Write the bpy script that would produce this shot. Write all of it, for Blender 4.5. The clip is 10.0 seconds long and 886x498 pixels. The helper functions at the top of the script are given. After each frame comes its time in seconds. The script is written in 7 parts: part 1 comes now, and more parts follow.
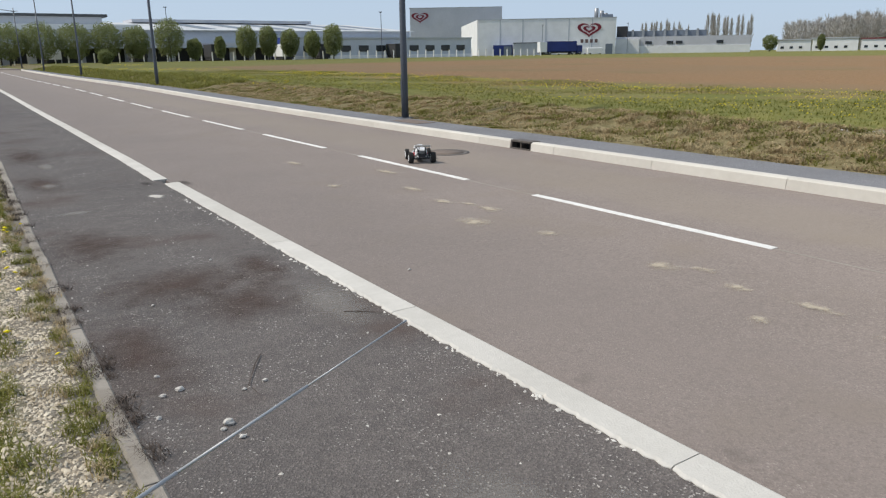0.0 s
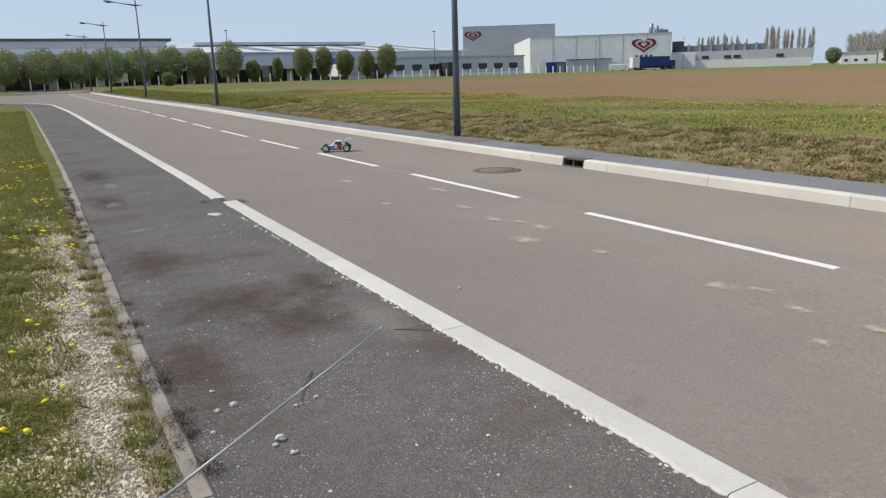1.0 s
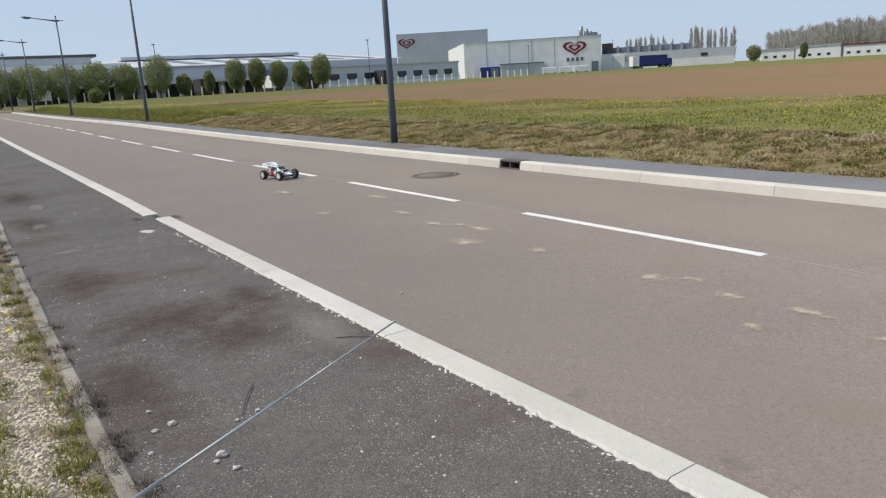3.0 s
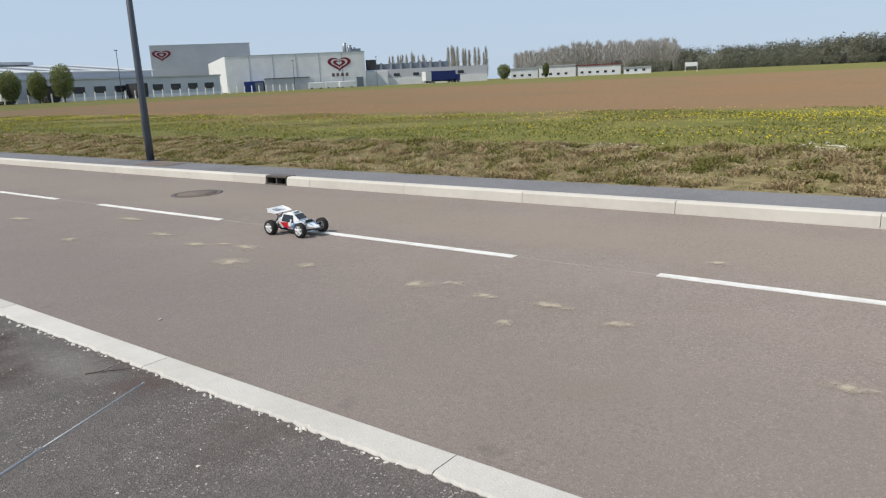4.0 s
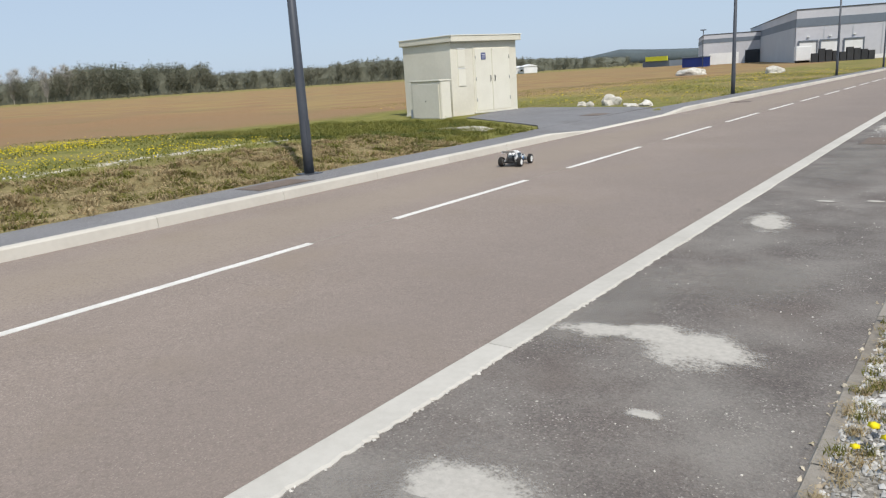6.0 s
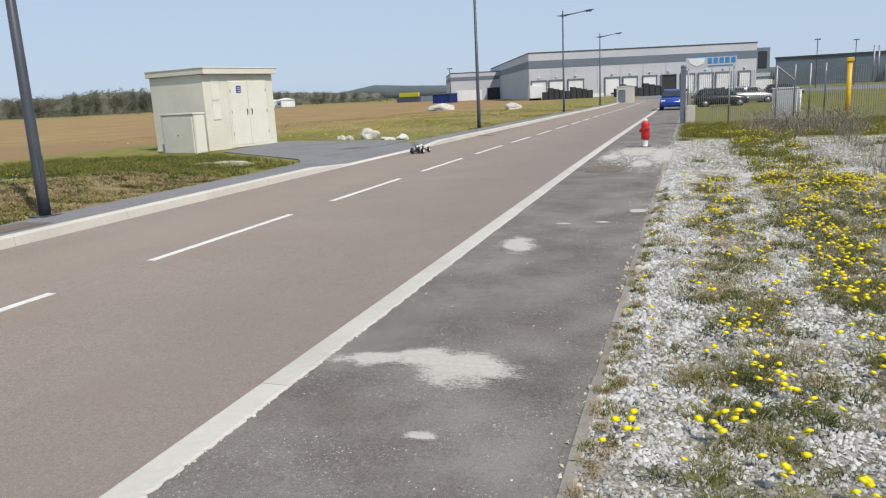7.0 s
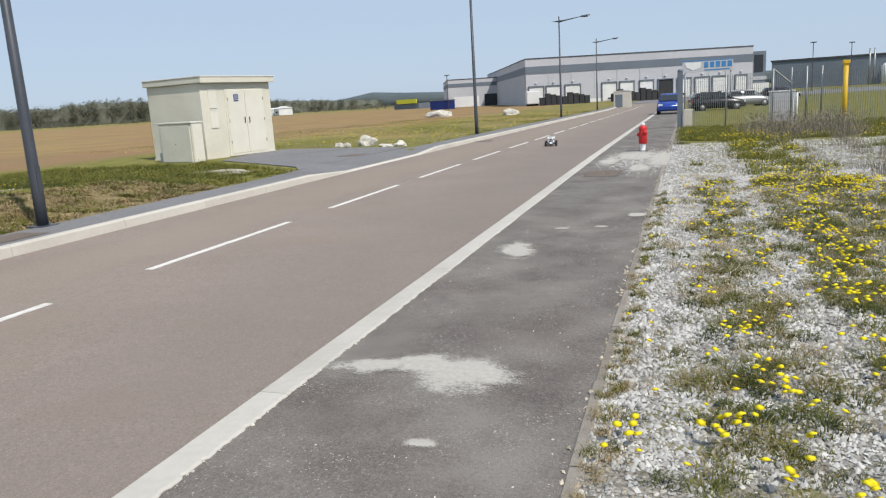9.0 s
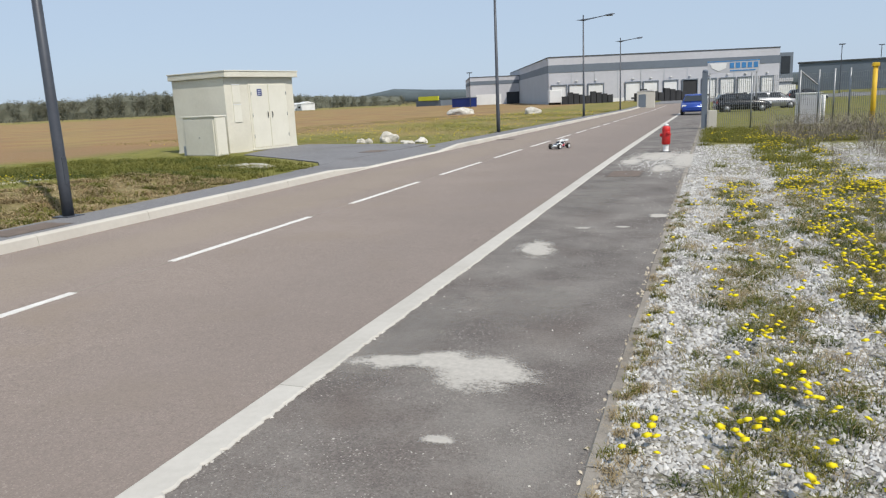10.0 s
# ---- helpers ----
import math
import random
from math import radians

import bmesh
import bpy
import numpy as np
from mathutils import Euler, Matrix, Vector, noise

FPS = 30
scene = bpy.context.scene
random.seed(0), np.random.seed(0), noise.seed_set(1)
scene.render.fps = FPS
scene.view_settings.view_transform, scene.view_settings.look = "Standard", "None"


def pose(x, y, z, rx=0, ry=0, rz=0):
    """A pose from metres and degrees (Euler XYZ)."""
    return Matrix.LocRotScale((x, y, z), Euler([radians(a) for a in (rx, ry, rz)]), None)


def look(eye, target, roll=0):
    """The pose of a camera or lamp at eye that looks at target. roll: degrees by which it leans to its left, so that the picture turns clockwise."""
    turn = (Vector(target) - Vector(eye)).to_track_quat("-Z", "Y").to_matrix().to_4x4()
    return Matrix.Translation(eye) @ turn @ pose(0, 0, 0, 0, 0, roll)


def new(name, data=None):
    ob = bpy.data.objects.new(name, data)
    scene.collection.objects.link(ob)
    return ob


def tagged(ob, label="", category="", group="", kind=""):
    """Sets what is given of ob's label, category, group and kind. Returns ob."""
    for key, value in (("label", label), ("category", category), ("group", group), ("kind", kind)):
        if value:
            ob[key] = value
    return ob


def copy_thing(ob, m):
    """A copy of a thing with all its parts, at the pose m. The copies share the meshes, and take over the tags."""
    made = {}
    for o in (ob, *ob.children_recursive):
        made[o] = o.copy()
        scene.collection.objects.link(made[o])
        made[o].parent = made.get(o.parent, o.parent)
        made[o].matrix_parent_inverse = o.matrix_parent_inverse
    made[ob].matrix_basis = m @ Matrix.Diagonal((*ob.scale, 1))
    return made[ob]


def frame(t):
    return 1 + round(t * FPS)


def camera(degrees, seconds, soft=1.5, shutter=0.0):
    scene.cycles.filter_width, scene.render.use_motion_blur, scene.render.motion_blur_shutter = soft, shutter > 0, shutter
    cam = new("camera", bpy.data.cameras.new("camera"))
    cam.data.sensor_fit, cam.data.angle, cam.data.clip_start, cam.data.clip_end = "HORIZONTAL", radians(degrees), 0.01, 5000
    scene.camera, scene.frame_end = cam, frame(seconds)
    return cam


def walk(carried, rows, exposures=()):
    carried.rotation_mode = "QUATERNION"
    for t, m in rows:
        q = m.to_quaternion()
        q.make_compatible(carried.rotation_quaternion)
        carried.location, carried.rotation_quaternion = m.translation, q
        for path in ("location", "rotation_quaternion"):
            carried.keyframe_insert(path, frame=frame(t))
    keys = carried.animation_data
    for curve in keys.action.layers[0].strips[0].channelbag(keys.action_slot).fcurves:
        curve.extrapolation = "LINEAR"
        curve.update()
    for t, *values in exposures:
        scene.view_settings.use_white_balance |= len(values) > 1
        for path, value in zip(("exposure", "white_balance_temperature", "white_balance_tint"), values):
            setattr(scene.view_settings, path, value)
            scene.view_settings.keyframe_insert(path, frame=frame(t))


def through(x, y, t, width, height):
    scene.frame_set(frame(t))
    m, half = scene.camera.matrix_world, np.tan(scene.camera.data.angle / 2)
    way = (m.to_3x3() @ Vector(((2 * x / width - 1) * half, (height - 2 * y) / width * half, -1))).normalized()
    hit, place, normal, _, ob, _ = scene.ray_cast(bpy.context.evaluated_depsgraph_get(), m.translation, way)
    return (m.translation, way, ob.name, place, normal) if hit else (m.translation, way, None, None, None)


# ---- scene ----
cam = camera(62.6, 10.0, 1.25)
PATH = [
    (0, (-0.384, 0.334, 1.583), (0.688, 1.941, 1.067), -0.8),
    (0.5, (-0.36, 0.352, 1.579), (0.7095, 1.966, 1.073), -1.1),
    (1, (-0.377, 0.324, 1.595), (0.581, 2.016, 1.127), -1.6),
    (1.5, (-0.37, 0.317, 1.585), (0.569, 2.02, 1.116), -2.4),
    (2, (-0.377, 0.303, 1.584), (0.598, 1.988, 1.127), -3.1),
    (2.2, (-0.359, 0.312, 1.58), (0.622, 1.993, 1.122), -3.2),
    (3.3, (-0.35, 0.287, 1.574), (0.803, 1.858, 1.123), -2.8),
    (3.5, (-0.356, 0.263, 1.581), (0.855, 1.791, 1.135), -2.3),
    (3.8, (-0.314, 0.23, 1.567), (1.091, 1.583, 1.125), -2.5),
    (4, (-0.324, 0.211, 1.575), (1.211, 1.411, 1.126), -2.7),
    (4.2, (-0.299, 0.207, 1.573), (1.346, 1.25, 1.119), -2.7),
    (4.5, (-0.265, 0.173, 1.564), (1.517, 0.962, 1.114), -2.9),
    (4.8, (-0.253, 0.095, 1.552), (1.661, 0.417, 1.068), -3.4),
    (5, (-0.24, 0.045, 1.536), (1.697, 0.01, 1.041), -3.8),
    (5.2, (-0.279, 0.04, 1.555), (1.609, -0.388, 1.054), -4.0),
    (5.5, (-0.313, -0.014, 1.571), (1.364, -0.981, 1.068), -3.4),
    (5.8, (-0.38, -0.079, 1.588), (1.027, -1.409, 1.087), -3.3),
    (6, (-0.418, -0.081, 1.599), (0.769, -1.622, 1.134), -3.6),
    (6.2, (-0.423, -0.042, 1.601), (0.536, -1.741, 1.163), -3.2),
    (7.5, (-0.42, -0.066, 1.611), (0.187, -1.927, 1.201), -2.9),
    (8, (-0.416, -0.083, 1.607), (0.177, -1.949, 1.201), -3.1),
    (8.5, (-0.427, -0.063, 1.61), (0.178, -1.926, 1.208), -3.0),
    (9, (-0.418, -0.07, 1.599), (0.213, -1.926, 1.203), -3.4),
    (9.5, (-0.404, -0.076, 1.587), (0.254, -1.924, 1.195), -3.1),
    (10, (-0.411, -0.065, 1.599), (0.269, -1.902, 1.199), -2.6),
]
walk(cam, [(t, look(eye, target, roll)) for t, eye, target, roll in PATH])


# ---- light ----
SUN_AZ, SUN_EL = -56.0, 50.0          # degrees from north (+y) clockwise, and above the horizon
world = bpy.data.worlds.new("sky")
scene.world = world
world.use_nodes = True
wn = world.node_tree.nodes
sky = wn.new("ShaderNodeTexSky")
sky.sky_type, sky.sun_disc = "NISHITA", False
sky.sun_elevation, sky.sun_rotation = radians(SUN_EL), radians(SUN_AZ)
sky.air_density, sky.dust_density, sky.ozone_density = 0.8, 0.8, 1.0
veil = wn.new("ShaderNodeMix")          # flat pale blue mixed over the sky to even out its blue
veil.data_type = "RGBA"
veil.inputs[0].default_value = 0.88
veil.inputs[7].default_value = (3.0, 3.72, 4.7, 1)
world.node_tree.links.new(sky.outputs[0], veil.inputs[6])
world.node_tree.links.new(veil.outputs[2], wn["Background"].inputs[0])
wn["Background"].inputs[1].default_value = 0.16
sun_data = bpy.data.lights.new("sun", "SUN")
sun_data.energy, sun_data.angle, sun_data.color = 3.8, radians(0.6), (1.0, 0.935, 0.84)
sun = new("sun", sun_data)
sd = Vector((math.sin(radians(SUN_AZ)) * math.cos(radians(SUN_EL)), math.cos(radians(SUN_AZ)) * math.cos(radians(SUN_EL)), math.sin(radians(SUN_EL))))
sun.matrix_world = look(sd * 50, (0, 0, 0))
scene.view_settings.exposure = 0.0

RNG = np.random.default_rng(7)


# ---- node helpers ----
class Tree:
    """A short way to write material nodes."""
    def __init__(self, name):
        self.m = bpy.data.materials.new(name)
        self.m.use_nodes = True
        self.t = self.m.node_tree
        self.b = self.t.nodes["Principled BSDF"]
        self.out = self.t.nodes["Material Output"]
        self.geo = self.t.nodes.new("ShaderNodeNewGeometry")
        self.pos = self.geo.outputs["Position"]
        self.isl = self.geo.outputs["Random Per Island"]

    def put(self, socket, v):
        if isinstance(v, (int, float)):
            socket.default_value = v
        elif isinstance(v, tuple):
            socket.default_value = (*v, 1.0) if len(socket.default_value) == 4 and len(v) == 3 else v
        else:
            self.t.links.new(v, socket)

    def math(self, op, a, b=0.0, clamp=False):
        n = self.t.nodes.new("ShaderNodeMath")
        n.operation, n.use_clamp = op, clamp
        self.put(n.inputs[0], a), self.put(n.inputs[1], b)
        return n.outputs[0]

    def noise(self, scale, detail=3.0, vec=None, rough=0.55):
        n = self.t.nodes.new("ShaderNodeTexNoise")
        n.inputs["Scale"].default_value, n.inputs["Detail"].default_value, n.inputs["Roughness"].default_value = scale, detail, rough
        self.t.links.new(vec or self.pos, n.inputs["Vector"])
        return n.outputs["Fac"]

    def voro(self, scale, vec=None, what="Color"):
        n = self.t.nodes.new("ShaderNodeTexVoronoi")
        n.inputs["Scale"].default_value = scale
        self.t.links.new(vec or self.pos, n.inputs["Vector"])
        return n.outputs[what]

    def step(self, v, lo, hi):
        n = self.t.nodes.new("ShaderNodeMapRange")
        n.interpolation_type = "SMOOTHSTEP"
        self.put(n.inputs[0], v)
        n.inputs[1].default_value, n.inputs[2].default_value = lo, hi
        return n.outputs[0]

    def mix(self, f, a, b):
        n = self.t.nodes.new("ShaderNodeMix")
        n.data_type = "RGBA"
        self.put(n.inputs[0], f), self.put(n.inputs[6], a), self.put(n.inputs[7], b)
        return n.outputs[2]

    def xyz(self, v=None):
        n = self.t.nodes.new("ShaderNodeSeparateXYZ")
        self.t.links.new(v or self.pos, n.inputs[0])
        return n.outputs

    def bump(self, h, strength, dist):
        n = self.t.nodes.new("ShaderNodeBump")
        n.inputs["Strength"].default_value, n.inputs["Distance"].default_value = strength, dist
        self.t.links.new(h, n.inputs["Height"])
        self.t.links.new(n.outputs[0], self.b.inputs["Normal"])

    def done(self, color, rough=0.8, metal=0.0, spec=0.4):
        self.put(self.b.inputs["Base Color"], color), self.put(self.b.inputs["Roughness"], rough)
        self.b.inputs["Metallic"].default_value = metal
        self.b.inputs["Specular IOR Level"].default_value = spec
        return self.m


def mat(name, a, b=None, rough=0.7, metal=0.0, scale=3.0, bump=0.0, bscale=60.0, island=False, rand=False, spec=0.4):
    """Colour a to b by two scales of noise, with a little grime, and fine relief; island or rand: each piece its own shade."""
    t = Tree(name)
    b = b or tuple(c * 0.8 for c in a)
    f = t.step(t.math("ADD", t.math("MULTIPLY", t.noise(scale, 4), 0.7), t.math("MULTIPLY", t.noise(scale * 13, 2), 0.3)), 0.32, 0.68)
    if island:
        f = t.math("ADD", t.math("MULTIPLY", f, 0.4), t.math("MULTIPLY", t.isl, 0.6))
    if rand:
        o = t.t.nodes.new("ShaderNodeObjectInfo")
        f = t.math("ADD", t.math("MULTIPLY", f, 0.55), t.math("MULTIPLY", o.outputs["Random"], 0.45))
    if bump:
        t.bump(t.noise(bscale, 3), bump, 0.01)
    return t.done(t.mix(f, a, b), rough, metal, spec)


def asphalt(name, a, b, chip, chips, stain, stained, dusty=None, coarse=0.45, lanes=False):
    """Bituminous surface: large patches, fine grains, pale chips and stains."""
    t = Tree(name)
    f = t.math("ADD", t.math("MULTIPLY", t.noise(0.55, 5), 0.6), t.math("MULTIPLY", t.noise(9, 3), 0.4))
    c = t.mix(t.step(f, 0.35, 0.66), a, b)
    g = t.voro(130)
    n = t.t.nodes.new("ShaderNodeSeparateColor")
    t.t.links.new(g, n.inputs[0])
    grain = n.outputs[0]
    c = t.mix(t.math("MULTIPLY", t.step(grain, 0.2, 1.0), coarse), c, tuple(v * 0.55 for v in a))
    c = t.mix(t.math("MULTIPLY", t.step(n.outputs[2], 0.7, 1.0), coarse * 0.6), c, tuple(v * 1.6 for v in a))
    sparse = t.math("MULTIPLY", t.step(n.outputs[1], 1 - chips, 1 - chips * 0.6), t.step(t.noise(2.3, 3), 0.38, 0.62))
    c = t.mix(sparse, c, chip)
    mark = t.math("MULTIPLY", t.step(t.noise(0.8, 5), 0.52, 0.72), stained)
    if dusty:
        south = t.math("SUBTRACT", 1.0, t.step(t.xyz()[1], -1.5, 1.5))
        mark = t.math("MULTIPLY", mark, t.math("SUBTRACT", 1.0, t.math("MULTIPLY", south, 0.6)))
        c = t.mix(t.math("MULTIPLY", t.math("MULTIPLY", south, t.step(t.math("ADD", t.math("MULTIPLY", t.noise(1.3, 5), 0.7), t.math("MULTIPLY", t.noise(45, 3), 0.3)), 0.34, 0.68)), 0.65), c, dusty)
    c = t.mix(mark, c, stain)
    if lanes:
        # darker grey near lane, tan dust between far-lane tracks, faint tracks
        x, y, z = t.xyz()
        xw = t.math("ADD", x, t.math("MULTIPLY", t.math("SUBTRACT", t.noise(0.3, 4), 0.5), 1.2))
        near = t.math("SUBTRACT", 1.0, t.step(xw, 2.6, 4.6))
        c = t.mix(t.math("MULTIPLY", near, 0.36), c, tuple(v * k for v, k in zip(a, (0.66, 0.68, 0.72))))
        tan = t.math("MULTIPLY", t.step(xw, 5.3, 5.9), t.math("SUBTRACT", 1.0, t.step(xw, 6.6, 7.3)))
        c = t.mix(t.math("MULTIPLY", tan, 0.4), c, (0.285, 0.235, 0.18))
        fleck = t.math("MULTIPLY", t.step(t.noise(30, 4), 0.52, 0.66), t.step(t.noise(0.9, 3), 0.36, 0.6))
        c = t.mix(t.math("MULTIPLY", fleck, 0.6), c, tuple(v * 0.62 for v in a))
        seam = t.math("MULTIPLY", t.step(t.noise(3.5, 4), 0.6, 0.7), t.step(t.math("ABSOLUTE", t.math("SUBTRACT", x, 2.0)), 0.25, 0.0))
        c = t.mix(t.math("MULTIPLY", seam, 0.5), c, tuple(v * 0.5 for v in a))
    t.bump(t.math("ADD", t.voro(130, what="Distance"), t.math("MULTIPLY", t.noise(40, 2), 0.6)), 0.45 + 0.5 * (coarse > 0.6), 0.005)
    t.b.inputs["Diffuse Roughness"].default_value = 0.4
    return t.done(c, 0.86, 0, 0.3)


def dust(name, a, b, soft=0.5, most=0.9, ragged=1.3, grain=5):
    """Loose fines that thin out towards the rim of each patch."""
    t = Tree(name)
    uv = t.t.nodes.new("ShaderNodeUVMap")
    u = t.xyz(uv.outputs[0])
    r = t.math("SQRT", t.math("ADD", t.math("MULTIPLY", u[0], u[0]), t.math("MULTIPLY", u[1], u[1])))
    n = t.math("ADD", t.math("MULTIPLY", t.math("SUBTRACT", t.noise(grain, 4), 0.5), ragged), t.math("MULTIPLY", t.noise(60, 3), 0.8))
    k = t.math("ADD", t.math("SUBTRACT", 1.0, r), t.math("SUBTRACT", n, 0.28))
    k = t.math("MULTIPLY", t.step(k, 0.05, 0.05 + soft), most)
    t.bump(t.noise(90, 3), 0.5, 0.006)
    t.done(t.mix(t.noise(30, 3), a, b), 0.95, 0, 0.2)
    tr = t.t.nodes.new("ShaderNodeBsdfTransparent")
    mx = t.t.nodes.new("ShaderNodeMixShader")
    t.t.links.new(k, mx.inputs[0]), t.t.links.new(tr.outputs[0], mx.inputs[1]), t.t.links.new(t.b.outputs[0], mx.inputs[2])
    t.t.links.new(mx.outputs[0], t.out.inputs[0])
    return t.m


def ground_material():
    """Verge, bank, ploughed field and meadow by where they lie."""
    t = Tree("earth_and_grass")
    x, y, z = t.xyz()
    wob = t.math("SUBTRACT", t.noise(0.35, 4), 0.5)
    fine = t.noise(14, 4)
    grass = t.mix(t.step(t.math("ADD", t.math("MULTIPLY", t.noise(1.7, 4), 0.6), t.math("MULTIPLY", fine, 0.4)), 0.36, 0.64), (0.115, 0.125, 0.03), (0.205, 0.188, 0.055))
    grass = t.mix(t.math("MULTIPLY", t.step(t.noise(0.23, 5), 0.5, 0.66), 0.55), grass, (0.2, 0.165, 0.075))
    soil = t.mix(t.step(t.noise(5, 4), 0.35, 0.65), (0.205, 0.125, 0.063), (0.265, 0.166, 0.087))
    soil = t.mix(t.step(t.noise(0.05, 5), 0.42, 0.62), soil, (0.22, 0.146, 0.08))
    soil = t.mix(t.math("MULTIPLY", t.step(t.noise(0.11, 5), 0.54, 0.66), 0.45), soil, (0.165, 0.14, 0.065))
    xs = t.math("ADD", x, t.math("MULTIPLY", wob, 5.0))
    m = t.step(xs, 20.5, 23.5)
    # half-bare headland between meadow and ploughed soil, north part
    head = t.math("MULTIPLY", t.math("MULTIPLY", t.step(xs, 15.0, 18.5), t.step(t.math("ADD", y, t.math("MULTIPLY", wob, 8.0)), 4.0, 16.0)), t.step(t.noise(0.5, 5), 0.42, 0.58))
    m = t.math("MAXIMUM", m, t.math("MULTIPLY", head, 0.75))
    m = t.math("MULTIPLY", m, t.math("SUBTRACT", 1.0, t.step(t.math("ADD", t.math("SUBTRACT", y, t.math("MULTIPLY", x, 0.3)), t.math("MULTIPLY", wob, 10.0)), 66, 76)))
    east = t.math("MULTIPLY", t.step(t.math("ADD", t.math("ADD", x, t.math("MULTIPLY", y, 0.75)), t.math("MULTIPLY", wob, 16.0)), 145, 170), t.step(y, -30.0, -5.0))
    m = t.math("MULTIPLY", m, t.math("SUBTRACT", 1.0, east))
    dist = t.math("SQRT", t.math("ADD", t.math("MULTIPLY", x, x), t.math("MULTIPLY", y, y)))
    m = t.math("MULTIPLY", m, t.math("SUBTRACT", 1.0, t.step(t.math("ADD", dist, t.math("MULTIPLY", wob, 60.0)), 285, 312)))
    c = t.mix(m, grass, soil)
    # the mown strip south of the drive is patchy and dry
    dry = t.math("MULTIPLY", t.step(t.math("MULTIPLY", y, -1.0), 26, 34), t.step(xs, 8.4, 10.5))
    c = t.mix(t.math("MULTIPLY", t.math("MULTIPLY", dry, t.step(t.noise(0.16, 4), 0.4, 0.6)), 0.7), c, (0.27, 0.2, 0.085))
    # dry bank behind the pavement
    bank = t.math("MULTIPLY", t.step(t.math("ADD", x, wob), 8.4, 8.8), t.math("SUBTRACT", 1.0, t.step(t.math("ADD", x, t.math("MULTIPLY", wob, 1.5)), 10.8, 11.8)))
    bank = t.math("MULTIPLY", bank, t.step(t.math("ADD", y, t.math("MULTIPLY", wob, 6.0)), -14.5, -11.0))
    straw = t.mix(t.step(t.noise(6, 4), 0.35, 0.65), (0.15, 0.12, 0.06), (0.26, 0.21, 0.115))
    c = t.mix(t.math("MULTIPLY", bank, 0.85), c, straw)
    # chalky line along the top of the bank
    cx = t.math("ABSOLUTE", t.math("SUBTRACT", t.math("ADD", t.math("ADD", x, t.math("MULTIPLY", wob, 0.9)), t.math("MULTIPLY", y, 0.11)), 11.75))
    chalk = t.math("MULTIPLY", t.math("SUBTRACT", 1.0, t.step(cx, 0.05, 0.4)), t.step(t.noise(4.5, 5), 0.45, 0.58))
    chalk = t.math("MULTIPLY", chalk, t.math("MULTIPLY", t.math("SUBTRACT", 1.0, t.step(y, 3.0, 8.0)), t.step(y, -13.0, -10.0)))
    c = t.mix(chalk, c, (0.55, 0.5, 0.42))
    # gravel verge beside the path
    edge = t.math("ADD", x, t.math("MULTIPLY", wob, 0.8))
    band = t.math("MULTIPLY", t.step(edge, -0.48, -0.24), t.math("SUBTRACT", 1.0, t.step(y, 9.0, 16.0)))
    south = t.math("SUBTRACT", 1.0, t.step(t.math("ADD", y, t.math("MULTIPLY", wob, 2.0)), -1.0, 1.0))
    south = t.math("MULTIPLY", south, t.step(t.math("ADD", y, t.math("MULTIPLY", wob, 5.0)), -23.0, -20.0))
    patch = t.step(t.math("ADD", t.noise(1.6, 4), t.math("MULTIPLY", t.noise(5.0, 3), 0.3)), 0.64, 0.74)
    south = t.math("MULTIPLY", south, t.math("SUBTRACT", 1.0, t.math("MULTIPLY", patch, 0.75)))
    strip = t.math("SUBTRACT", t.step(edge, -1.75, -1.4), t.step(edge, -3.2, -2.85))
    south = t.math("MULTIPLY", south, t.math("ADD", 1.0, t.math("MULTIPLY", strip, 0.9)))
    g = t.math("MULTIPLY", t.math("MAXIMUM", band, south), t.math("SUBTRACT", 1.0, t.step(x, 0.3, 0.4)))
    n = t.t.nodes.new("ShaderNodeSeparateColor")
    t.t.links.new(t.voro(75), n.inputs[0])
    # bed colour darkened to imitate shade in the gaps between chips
    stone = t.mix(n.outputs[0], (0.12, 0.11, 0.094), (0.37, 0.35, 0.315))
    stone = t.mix(t.math("MULTIPLY", t.step(y, -1.5, 1.0), 0.5), stone, (0.25, 0.2, 0.135))
    c = t.mix(g, c, stone)
    t.bump(t.math("ADD", t.noise(9, 5), t.math("MULTIPLY", t.noise(70, 3), 0.25)), 0.7, 0.04)
    t.b.inputs["Diffuse Roughness"].default_value = 0.8
    return t.done(c, 0.95, 0, 0.15)


def leafmat(name, a, b, rough=0.75, scale=0.8, spec=0.2, through=0.35):
    """Thin leaves and blades that let part of the light through."""
    m = mat(name, a, b, rough, scale=scale, island=True, spec=spec)
    nt = m.node_tree
    out = next(n for n in nt.nodes if n.type == "OUTPUT_MATERIAL")
    bs = next(n for n in nt.nodes if n.type == "BSDF_PRINCIPLED")
    tl = nt.nodes.new("ShaderNodeBsdfTranslucent")
    nt.links.new(bs.inputs["Base Color"].links[0].from_socket, tl.inputs[0])
    mx = nt.nodes.new("ShaderNodeMixShader")
    mx.inputs[0].default_value = through
    nt.links.new(bs.outputs[0], mx.inputs[1]), nt.links.new(tl.outputs[0], mx.inputs[2])
    nt.links.new(mx.outputs[0], out.inputs[0])
    return m


